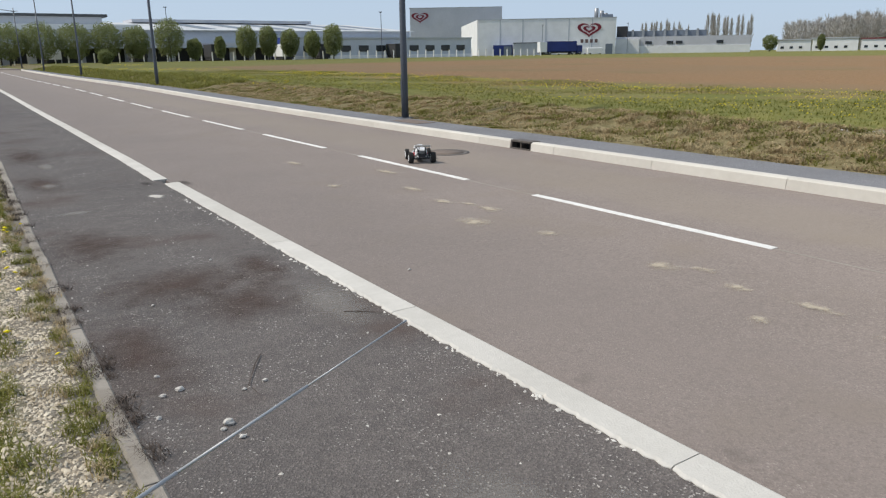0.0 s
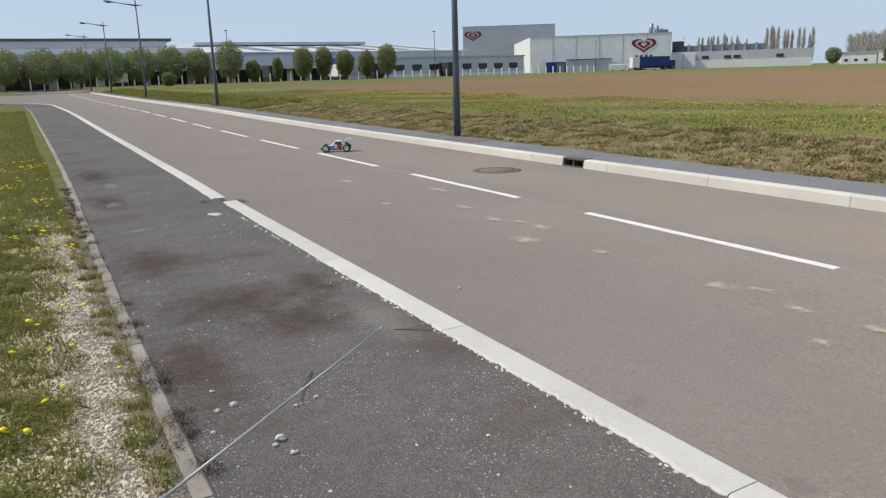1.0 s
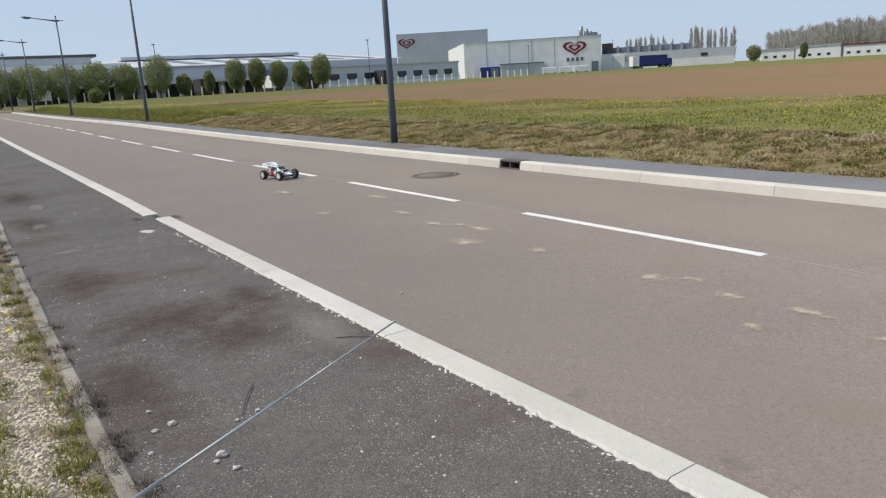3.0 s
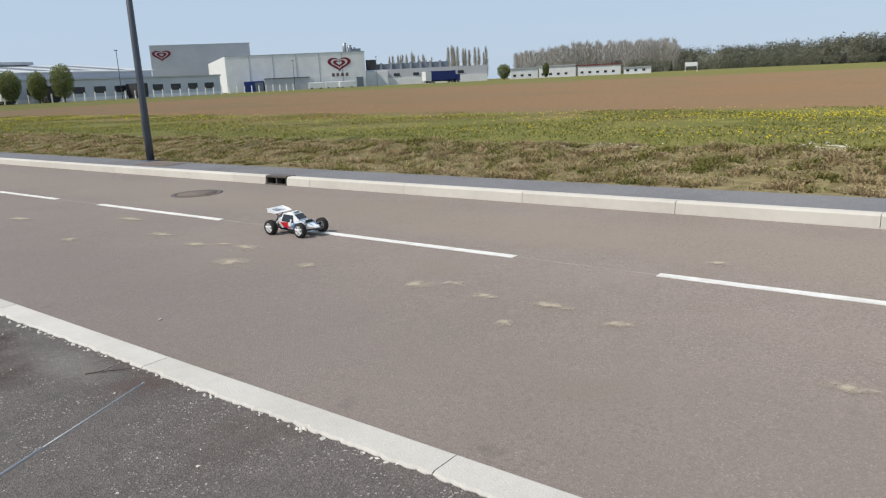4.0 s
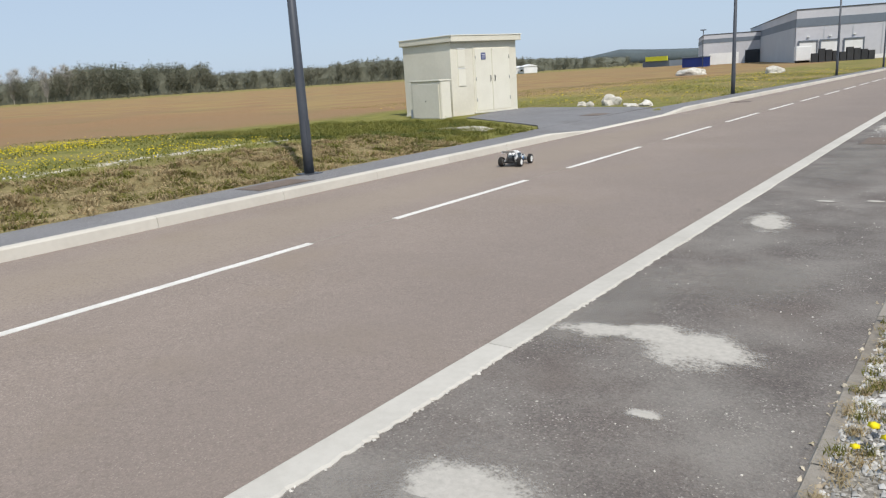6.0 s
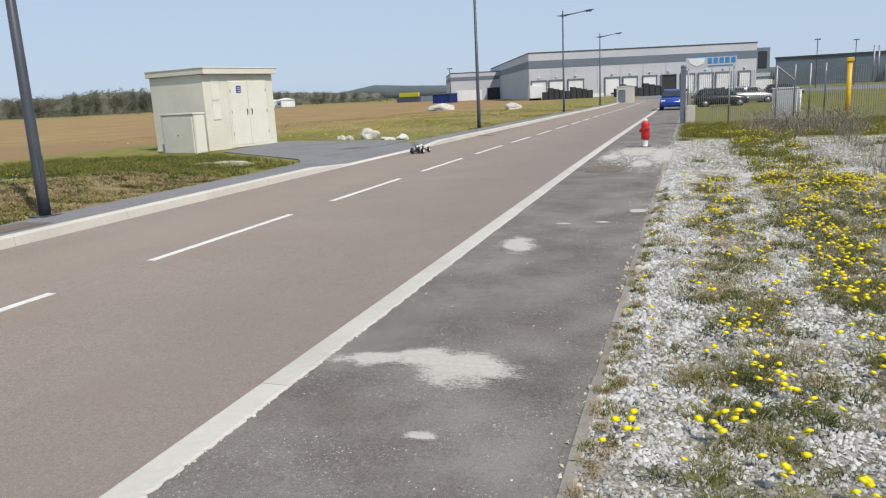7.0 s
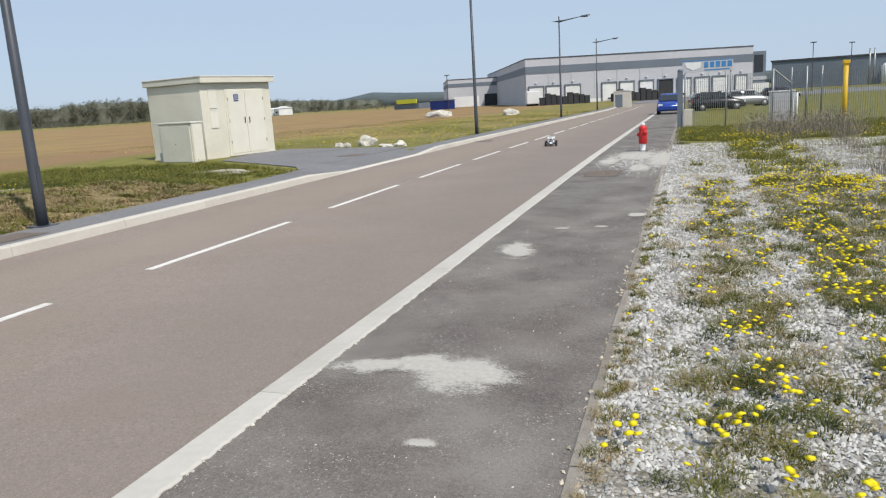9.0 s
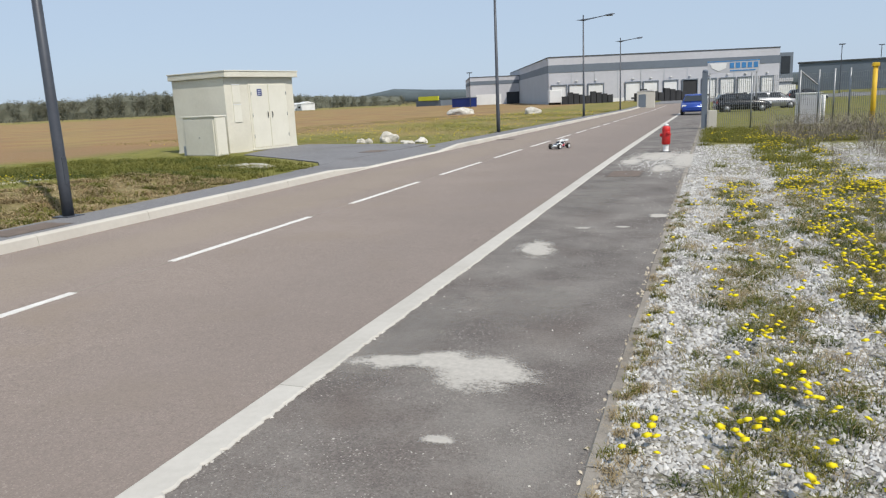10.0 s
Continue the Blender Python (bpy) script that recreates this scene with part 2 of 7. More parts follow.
M = {}
M["ground"] = ground_material()
M["road"] = asphalt("worn_asphalt", (0.274, 0.225, 0.194), (0.236, 0.194, 0.167), (0.36, 0.315, 0.275), 0.04, (0.235, 0.19, 0.15), 0.6, None, 0.5, True)
M["shoulder"] = asphalt("dark_asphalt", (0.158, 0.137, 0.125), (0.1, 0.088, 0.082), (0.4, 0.37, 0.335), 0.045, (0.09, 0.062, 0.05), 0.8, (0.29, 0.272, 0.247), 0.8)
M["pavement"] = asphalt("pavement_asphalt", (0.205, 0.202, 0.208), (0.165, 0.162, 0.167), (0.3, 0.29, 0.28), 0.04, (0.12, 0.11, 0.105), 0.4)
M["concrete"] = mat("strip_concrete", (0.58, 0.55, 0.5), (0.45, 0.425, 0.38), 0.9, scale=1.6, bump=0.4, bscale=90, rand=True, spec=0.2)
M["kerb"] = mat("kerb_concrete", (0.61, 0.575, 0.51), (0.49, 0.455, 0.4), 0.9, scale=0.9, bump=0.3, bscale=110, rand=True, spec=0.2)
M["edging"] = mat("edging_concrete", (0.34, 0.31, 0.27), (0.2, 0.175, 0.145), 0.95, scale=2.4, bump=0.6, bscale=80, rand=True, spec=0.15)
M["paint"] = mat("road_paint", (0.74, 0.72, 0.68), (0.6, 0.575, 0.53), 0.75, scale=7, bump=0.25, bscale=140, spec=0.3)
M["iron"] = mat("cast_iron", (0.14, 0.12, 0.105), (0.09, 0.08, 0.07), 0.75, 0.2, scale=12, bump=0.3)
M["rust"] = mat("rusty_cover", (0.19, 0.145, 0.115), (0.14, 0.108, 0.088), 0.85, 0.1, scale=5, bump=0.4)
# near black: the shade inside the gully opening as a colour
M["black"] = mat("inlet_shade", (0.01, 0.01, 0.01), (0.015, 0.014, 0.013), 0.9)
M["sand"] = dust("pale_sand", (0.6, 0.565, 0.51), (0.36, 0.335, 0.3), 0.6, 0.94, 1.5, 4)
M["smudge"] = dust("sandy_smudge", (0.56, 0.48, 0.36), (0.46, 0.4, 0.31), 1.1, 0.7, 2.0, 12)
M["haze"] = dust("thin_dust", (0.33, 0.305, 0.275), (0.26, 0.24, 0.22), 0.9, 0.4)
M["tar"] = dust("old_bitumen", (0.07, 0.06, 0.054), (0.085, 0.073, 0.065), 0.9, 0.5)
M["oil"] = dust("brown_stain", (0.075, 0.05, 0.042), (0.1, 0.068, 0.055), 1.4, 0.7)
# near-black end of the range paints in shaded gaps among pale stones
M["stone"] = mat("limestone_chips", (0.72, 0.71, 0.685), (0.105, 0.098, 0.088), 0.9, scale=4, island=True, spec=0.2)
M["stone2"] = mat("dusty_limestone", (0.7, 0.62, 0.49), (0.27, 0.22, 0.155), 0.9, scale=4, island=True, spec=0.2)
M["pebble"] = mat("pale_pebble", (0.72, 0.69, 0.63), (0.42, 0.39, 0.35), 0.85, scale=9, island=True, bump=0.3)
M["rock"] = mat("white_rock", (0.66, 0.63, 0.57), (0.42, 0.39, 0.33), 0.9, scale=2.5, bump=0.7, bscale=12)
M["blade"] = leafmat("grass_blade", (0.11, 0.13, 0.024), (0.27, 0.245, 0.065), 0.75, 0.8, 0.25)
M["darkblade"] = leafmat("rosette_leaf", (0.055, 0.082, 0.018), (0.13, 0.145, 0.04), 0.7, 0.8, 0.3)
M["russet"] = leafmat("russet_stalk", (0.27, 0.195, 0.1), (0.44, 0.335, 0.19), 0.9, 0.6, 0.15, 0.2)
M["dryblade"] = leafmat("dry_grass_blade", (0.25, 0.185, 0.095), (0.54, 0.44, 0.26), 0.85, 0.6, 0.2, 0.25)
M["petal"] = mat("dandelion_petal", (0.85, 0.7, 0.02), (0.78, 0.6, 0.015), 0.7, scale=30, island=True, spec=0.2)
M["twig"] = mat("dead_twig", (0.09, 0.065, 0.05), (0.05, 0.038, 0.03), 0.9, scale=20)
M["leaf"] = leafmat("spring_leaf", (0.175, 0.2, 0.08), (0.27, 0.295, 0.125), 0.7, 0.5, 0.2, 0.45)
# greyed and lightened: haze over the far woods is put into this colour
M["wood_leaf"] = leafmat("wood_foliage", (0.13, 0.142, 0.1), (0.235, 0.22, 0.165), 0.85, 0.02, 0.1, 0.4)
# paler than bark: distance haze is painted into the twig colour
M["bare"] = leafmat("hazy_bare_twigs", (0.38, 0.35, 0.31), (0.55, 0.51, 0.46), 0.9, 0.05, 0.1, 0.3)
M["bark"] = mat("bark", (0.12, 0.1, 0.08), (0.075, 0.062, 0.05), 0.95, scale=4, bump=0.5, bscale=25)
M["pole"] = mat("slate_painted_steel", (0.08, 0.088, 0.105), (0.06, 0.066, 0.08), 0.45, 0.2, scale=2)
M["cream"] = mat("cream_render", (0.71, 0.68, 0.58), (0.64, 0.61, 0.515), 0.85, scale=0.8, bump=0.25, bscale=120)
M["cream2"] = mat("cream_panel", (0.75, 0.725, 0.63), (0.7, 0.675, 0.58), 0.6, scale=1.5)
M["steel"] = mat("galvanised_steel", (0.36, 0.37, 0.38), (0.27, 0.28, 0.285), 0.5, 0.7, scale=8)
M["zinc"] = mat("weathered_zinc", (0.5, 0.52, 0.54), (0.4, 0.42, 0.44), 0.55, 0.25, scale=3)
M["chrome"] = mat("chrome_tube", (0.4, 0.41, 0.42), (0.33, 0.34, 0.35), 0.5, 0.4, scale=20)
M["wire"] = mat("fence_wire", (0.28, 0.29, 0.29), (0.2, 0.21, 0.21), 0.6, 0.4, scale=8)
M["white"] = mat("white_paint", (0.78, 0.78, 0.77), (0.69, 0.69, 0.68), 0.6, scale=0.4)
M["grey"] = mat("grey_cladding", (0.45, 0.47, 0.5), (0.4, 0.42, 0.45), 0.6, scale=0.15)
M["lilac"] = mat("pale_grey_cladding", (0.53, 0.53, 0.56), (0.46, 0.465, 0.495), 0.6, scale=0.12)
M["slate"] = mat("blue_grey_cladding", (0.16, 0.19, 0.225), (0.135, 0.16, 0.195), 0.6, scale=0.2)
M["roof"] = mat("pale_roof_sheet", (0.53, 0.54, 0.54), (0.44, 0.45, 0.455), 0.6, scale=0.08)
M["darkroof"] = mat("dark_roof_edge", (0.075, 0.08, 0.085), (0.055, 0.06, 0.063), 0.7, scale=0.2)
M["bluewall"] = mat("light_blue_cladding", (0.52, 0.55, 0.6), (0.44, 0.475, 0.53), 0.6, scale=0.2)
M["deepblue"] = mat("deep_blue_paint", (0.016, 0.035, 0.19), (0.012, 0.027, 0.14), 0.5, scale=0.4)
M["glassdark"] = mat("dark_glass", (0.02, 0.024, 0.03), (0.03, 0.034, 0.04), 0.15, scale=0.5, spec=0.6)
# dark metal; also stands in for shade inside dock openings
M["dark"] = mat("dark_metal_and_shade", (0.03, 0.031, 0.034), (0.045, 0.045, 0.047), 0.8, scale=0.6)
M["logo"] = mat("dark_red_paint", (0.2, 0.014, 0.03), (0.17, 0.012, 0.026), 0.6, scale=0.5)
M["brown"] = mat("brown_lettering", (0.16, 0.1, 0.09), (0.13, 0.085, 0.075), 0.7)
M["skyblue"] = mat("blue_lettering", (0.06, 0.24, 0.52), (0.05, 0.2, 0.45), 0.5)
M["red"] = mat("hydrant_red", (0.62, 0.03, 0.028), (0.5, 0.025, 0.025), 0.45, scale=5)
M["yellow"] = mat("yellow_paint", (0.75, 0.48, 0.03), (0.65, 0.4, 0.03), 0.55, scale=4)
M["lime"] = mat("lime_yellow_panel", (0.66, 0.65, 0.04), (0.55, 0.55, 0.04), 0.6)
M["carblue"] = mat("blue_car_paint", (0.03, 0.075, 0.36), (0.025, 0.065, 0.32), 0.25, 0.3, scale=1, spec=0.6)
M["carblack"] = mat("dark_car_paint", (0.025, 0.026, 0.03), (0.02, 0.021, 0.024), 0.25, 0.2, scale=1, spec=0.6)
M["carsilver"] = mat("silver_car_paint", (0.42, 0.42, 0.43), (0.38, 0.38, 0.39), 0.3, 0.5, scale=1)
M["rubber"] = mat("tyre_rubber", (0.022, 0.02, 0.019), (0.04, 0.037, 0.034), 0.9, scale=40, bump=0.3)
M["shell"] = mat("white_bodyshell", (0.8, 0.8, 0.79), (0.73, 0.73, 0.72), 0.35, scale=14, spec=0.5)
M["shellred"] = mat("red_decal", (0.6, 0.02, 0.03), (0.5, 0.018, 0.025), 0.4, scale=20)
M["shellblue"] = mat("blue_decal", (0.09, 0.24, 0.5), (0.16, 0.33, 0.58), 0.4, scale=20)
M["plastic"] = mat("black_plastic", (0.02, 0.02, 0.022), (0.035, 0.034, 0.034), 0.6, scale=30)
M["tail"] = mat("red_lens", (0.35, 0.012, 0.012), (0.3, 0.01, 0.01), 0.3)
M["tape"] = mat("grey_strap", (0.4, 0.395, 0.4), (0.3, 0.3, 0.31), 0.7, scale=6)
# bluish tint is distance haze painted into the hill colour
M["hill"] = mat("hazy_wooded_hill", (0.1, 0.125, 0.135), (0.075, 0.095, 0.105), 0.95, scale=0.02)
# inner wood tone, its paleness imitates haze too
M["thicket"] = mat("dense_thicket", (0.13, 0.134, 0.1), (0.09, 0.095, 0.072), 0.95, scale=0.35, bump=1.0, bscale=1.2)
M["bush"] = mat("bare_bramble", (0.19, 0.165, 0.13), (0.3, 0.27, 0.22), 0.9, scale=3, island=True, spec=0.1)


# ---- mesh helpers ----
def link(name, me, m, parent=None, label=""):
    me.materials.append(m)
    ob = new(name, me)
    if parent is not None:
        ob.parent = parent
    return tagged(ob, label) if label else ob


def part(name, bm, m, parent, label=""):
    me = bpy.data.meshes.new(name)
    bm.to_mesh(me)
    bm.free()
    return link(name, me, M[m], parent, label)


def empty(name, m=None, label="", category="", group="", kind=""):
    ob = new(name)
    if m is not None:
        ob.matrix_basis = m
    return tagged(ob, label, category, group, kind)


def box(x0, x1, y0, y1, z0, z1, bevel=0.0, bm=None):
    bm = bm or bmesh.new()
    vs = bmesh.ops.create_cube(bm, size=1)["verts"]
    for v in vs:
        v.co = ((x0 + x1) / 2 + v.co.x * (x1 - x0), (y0 + y1) / 2 + v.co.y * (y1 - y0), (z0 + z1) / 2 + v.co.z * (z1 - z0))
    if bevel:
        es = list({e for v in vs for e in v.link_edges})
        bmesh.ops.bevel(bm, geom=es, offset=bevel, segments=2, affect="EDGES", profile=0.6)
    return bm


def tube(path, radii, seg=10, bm=None, caps=True):
    """A round bar along a path of points; one radius, or one for each point."""
    bm = bm or bmesh.new()
    path = [Vector(p) for p in path]
    radii = [radii] * len(path) if isinstance(radii, (int, float)) else radii
    rings = []
    for i, p in enumerate(path):
        d = (path[min(i + 1, len(path) - 1)] - path[max(i - 1, 0)]).normalized()
        u = d.cross(Vector((0, 0, 1)) if abs(d.z) < 0.9 else Vector((1, 0, 0))).normalized()
        w = d.cross(u)
        rings.append([bm.verts.new(p + (u * math.cos(a) + w * math.sin(a)) * radii[i]) for a in (2 * math.pi * k / seg for k in range(seg))])
    for r, q in zip(rings, rings[1:]):
        for k in range(seg):
            bm.faces.new((r[k], r[(k + 1) % seg], q[(k + 1) % seg], q[k]))
    if caps:
        bm.faces.new(rings[0][::-1]), bm.faces.new(rings[-1])
    for f in bm.faces:
        f.smooth = seg > 6
    return bm


def lathe(profile, seg=20, axis="z", bm=None):
    """Turns a profile of (radius, height) pairs."""
    bm = bm or bmesh.new()
    rings = []
    for r, h in profile:
        ring = []
        for k in range(seg):
            a = 2 * math.pi * k / seg
            c, s = r * math.cos(a), r * math.sin(a)
            ring.append(bm.verts.new((c, s, h) if axis == "z" else (c, h, s)))
        rings.append(ring)
    for r, q in zip(rings, rings[1:]):
        for k in range(seg):
            f = bm.faces.new((r[k], r[(k + 1) % seg], q[(k + 1) % seg], q[k]))
            f.smooth = True
    if profile[0] != profile[-1]:
        bm.faces.new(rings[0][::-1]), bm.faces.new(rings[-1])
    bmesh.ops.recalc_face_normals(bm, faces=bm.faces)
    return bm


def loft(rings, bm=None, smooth=False):
    """Closed skin over rings of equal count."""
    bm = bm or bmesh.new()
    vs = [[bm.verts.new(p) for p in r] for r in rings]
    n = len(vs[0])
    for r, q in zip(vs, vs[1:]):
        for k in range(n):
            bm.faces.new((r[k], r[(k + 1) % n], q[(k + 1) % n], q[k])).smooth = smooth
    bm.faces.new(vs[0][::-1]), bm.faces.new(vs[-1])
    bmesh.ops.recalc_face_normals(bm, faces=bm.faces)
    return bm


def slab_poly(points, z0, z1, bm=None):
    """A plate with the outline points (x, y) from z0 to z1."""
    bm = bm or bmesh.new()
    lo = [bm.verts.new((x, y, z0)) for x, y in points]
    hi = [bm.verts.new((x, y, z1)) for x, y in points]
    n = len(points)
    for k in range(n):
        bm.faces.new((lo[k], lo[(k + 1) % n], hi[(k + 1) % n], hi[k]))
    bm.faces.new(lo[::-1]), bm.faces.new(hi)
    bmesh.ops.recalc_face_normals(bm, faces=bm.faces)
    return bm


def soup(name, verts, faces, m, label, category, uv=None):
    """One mesh of very many small pieces."""
    me = bpy.data.meshes.new(name)
    verts, faces = np.asarray(verts, np.float32), np.asarray(faces, np.int32)
    k = faces.shape[1]
    me.vertices.add(len(verts)), me.loops.add(faces.size), me.polygons.add(len(faces))
    me.vertices.foreach_set("co", verts.ravel())
    me.loops.foreach_set("vertex_index", faces.ravel())
    me.polygons.foreach_set("loop_start", np.arange(0, faces.size, k, dtype=np.int32))
    if uv is not None:
        layer = me.uv_layers.new(name="UVMap")
        layer.data.foreach_set("uv", np.asarray(uv, np.float32)[faces.ravel()].ravel())
    me.update(calc_edges=True)
    me.validate()
    return tagged(link(name, me, M[m]), label, category, "", "stuff")


# ---- lie of the land ----
ZY = np.array([-150, -81, -57, -32.7, -19, 18, 28, 40, 64, 88, 135, 400.0])
ZZ = np.array([-0.35, -0.4, -0.23, -0.08, 0, 0, 0.05, 0.16, 0.2, 0.32, 0.6, 0.6])


def zr(y):
    """Height of the road at y: it falls gently to the south and rises to the north."""
    y = np.asarray(y, float)
    return (np.interp(y - 4, ZY, ZZ) + np.interp(y, ZY, ZZ) + np.interp(y + 4, ZY, ZZ)) / 3


def bend(y):
    """How far the path and its concrete strip swing towards the road north of the eye."""
    return np.interp(y, [0, 4, 7, 10, 13, 20, 45, 60], [0, 0.02, 0.05, 0.085, 0.15, 0.2, 0.2, 0.0])


def sm(v, lo, hi):
    k = np.clip((np.asarray(v, float) - lo) / (hi - lo), 0, 1)
    return k * k * (3 - 2 * k)


def lump(x, y):
    return 0.5 * np.sin(x * 2.1 + np.sin(y * 1.3) * 1.7) * np.sin(y * 1.7 + 0.6 * x) + 0.5 * np.sin(x * 5.3 + y * 1.1) * np.sin(y * 4.3 - x * 0.7)


def zf(x, y):
    """Height of the open ground."""
    x, y = np.asarray(x, float), np.asarray(y, float)
    right = sm(x, 7.7, 8.6)
    high = 0.02 + 0.24 * sm(y, -17, -9)
    z = zr(y) * np.where(x > 60, sm(np.abs(y), 0, 60), 1.0) + 0.115 * right + high * sm(x, 8.8, 11.2)
    z = z + lump(x, y) * (0.085 * sm(x, 8.9, 9.6) * (1 - sm(x, 11.5, 13)) * sm(y, -15, -11) + 0.012 * sm(-x, 0.2, 1.0) + 0.015 * sm(x, 11, 13))
    z = z + 0.012 * sm(-x, 0.02, 0.12)
    return z - 0.16 * sm(x - bend(y), 0.0, 0.06) * (1 - sm(x, 7.75, 7.85))


def steps(*spans):
    out = []
    for a, b, n in spans:
        out += list(np.linspace(a, b, n, endpoint=False))
    return np.array(out + [spans[-1][1]])


def make_ground():
    xs = steps((-3000, -300, 5), (-300, -40, 8), (-40, -8, 10), (-8, -0.1, 28), (-0.1, 0.34, 12), (0.34, 7.7, 3), (7.7, 7.9, 4), (7.9, 13, 30), (13, 30, 24), (30, 120, 20), (120, 600, 14), (600, 3000, 6))
    ys = steps((-3000, -600, 5), (-600, -120, 14), (-120, -40, 24), (-40, 45, 170), (45, 160, 40), (160, 600, 12), (600, 3000, 6))
    X, Y = np.meshgrid(xs, ys, indexing="ij")
    Z = zf(X, Y)
    V = np.stack([X, Y, Z], -1).reshape(-1, 3)
    nx, ny = len(xs), len(ys)
    i = (np.arange(nx - 1)[:, None] * ny + np.arange(ny - 1)[None]).ravel()
    F = np.stack([i, i + ny, i + ny + 1, i + 1], 1)
    ob = soup("ground", V, F, "ground", "grass verge, dry bank and ploughed brown field", "ground")
    for p in ob.data.polygons:
        p.use_smooth = True
    ob["kind"] = "structure"


make_ground()


def ribbon(name, profile, ys, m, parent=None, shift=None, wob=0.0, lift=1.0, label=""):
    """A cross-section of (x, z) points drawn along the road, over its rise and fall."""
    rings = []
    for j, y in enumerate(ys):
        dx = shift(y) if shift else 0.0
        rings.append([(x + dx + (wob * (RNG.random() - 0.5) if wob and 0 < j < len(ys) - 1 else 0), y, z * (lift if z > 0 else 1) + float(zr(y))) for x, z in profile])
    return part(name, loft(rings), m, parent, label)


def rect(x0, x1, z0, z1):
    return [(x0, z0), (x1, z0), (x1, z1), (x0, z1)]


ROAD_Y = steps((-150, -40, 30), (-40, 60, 60), (60, 118, 20))
tagged(ribbon("road", rect(1.92, 7.63, -0.3, 0.0), ROAD_Y, "road"), "worn pinkish-grey asphalt road with two lanes", "road", "", "structure")
tagged(ribbon("path", rect(0.06, 1.75, -0.3, 0.0), ROAD_Y[12:], "shoulder", shift=bend), "dark stained asphalt path beside the road", "path", "", "structure")
tagged(ribbon("pavement", rect(7.78, 8.68, -0.2, 0.128), steps((-110, -24.2, 30)), "pavement"), "bluish-grey asphalt pavement behind the kerb", "pavement", "", "structure")
tagged(ribbon("pavement", rect(7.78, 8.68, -0.2, 0.128), steps((-14.9, 60, 50), (60, 100, 14)), "pavement"), "bluish-grey asphalt pavement behind the kerb", "pavement", "", "structure")
drive_bm = slab_poly([(8.75, -23.7), (8.75, -16.2), (9.3, -17.1), (13.9, -20.4), (14.7, -23.9), (14.3, -25.2), (11.0, -24.4)], -0.1, 0.148)
tagged(part("drive", drive_bm, "pavement", None), "asphalt drive to the transformer cabin", "drive", "", "structure")
apron = [[(7.785, y, -0.2), (8.752, y, -0.2), (8.752, y, g + float(zr(y))), (7.785, y, h + float(zr(y)))] for y, h, g in ((-24.2, 0.128, 0.129), (-22.2, 0.036, 0.15), (-19.5, 0.034, 0.15), (-16.9, 0.034, 0.15), (-14.9, 0.128, 0.129))]
tagged(part("drive_apron", loft(apron), "pavement", None), "sloping asphalt apron between kerb and drive", "drive", "", "structure")
tagged(part("junction", slab_poly([(-90, 112), (1.5, 112), (9, 104), (16, 112), (16, 128), (-90, 128)], 0.2, 0.52), "road", None), "asphalt junction at the end of the road", "road", "", "structure")
tagged(part("yard", slab_poly([(-45, -118), (10, -112), (40, -118), (40, -146), (-45, -170)], -0.8, -0.34), "pavement", None), "grey asphalt yard before the warehouse", "yard", "", "structure")


def make_strip():
    """Flush concrete strip between path and road, cast in lengths."""
    root = empty("concrete_strip", None, "pale flush concrete strip with rough edges", "kerb", "", "structure")
    joints = [-118, -100, -84, -70, -58, -48, -40, -34, -29, -25, -21.5, -18.2, -15, -12.2, -9.5, -6.6, -3.5, -0.8, 1.95, 4.14, 6.3, 8.4, 10.15]
    north = [10.5, 12.8, 15.5, 18.4, 22, 26, 31, 37, 44, 52, 61, 72, 84, 98]
    for row, dx in ((joints, 0.0), (north, -0.07)):
        for a, b in zip(row, row[1:]):
            near = abs(a + b) < 26
            n = max(6, min(120, int((b - a) / 0.025))) if near else 8
            ys = np.linspace(a + 0.003, b - 0.003, n)
            rag = RNG.normal(size=n) * (0.006 if near else 0.0) + 0.003 * np.sin(ys * 2.9) * near
            rings = []
            for y, r in zip(ys, rag):
                z, off = float(zr(y)), dx + float(bend(y))
                rings.append([(x + off, y, z + h) for x, h in ((1.735 + r, -0.2), (1.922, -0.2), (1.926, 0.007), (1.916, 0.012), (1.752 + r, 0.012), (1.735 + r, 0.004))])
            part("strip_length", loft(rings), "concrete", root)


def make_edging():
    """Thin concrete edging between path and verge."""
    root = empty("path_edging", None, "weathered thin concrete edging along the path", "kerb", "", "structure")
    ys = np.concatenate([np.arange(-42, 48, 1.0), np.arange(48, 100, 3.0)])
    for a, b in zip(ys, ys[1:]):
        j = (RNG.random(2) - 0.5) * 0.02
        h = (0.011 if a > -1 else 0.004) + RNG.random() * 0.008
        ribbon("edging_stone", [(-0.015, -0.2), (0.068, -0.2), (0.068, h - 0.012), (0.056, h), (-0.003, h), (-0.015, h - 0.012)], np.linspace(a + 0.004, b - 0.004, 5), "edging", root,
               shift=lambda y: float(bend(y)) + j[0] + (j[1] - j[0]) * (y - a) / (b - a))


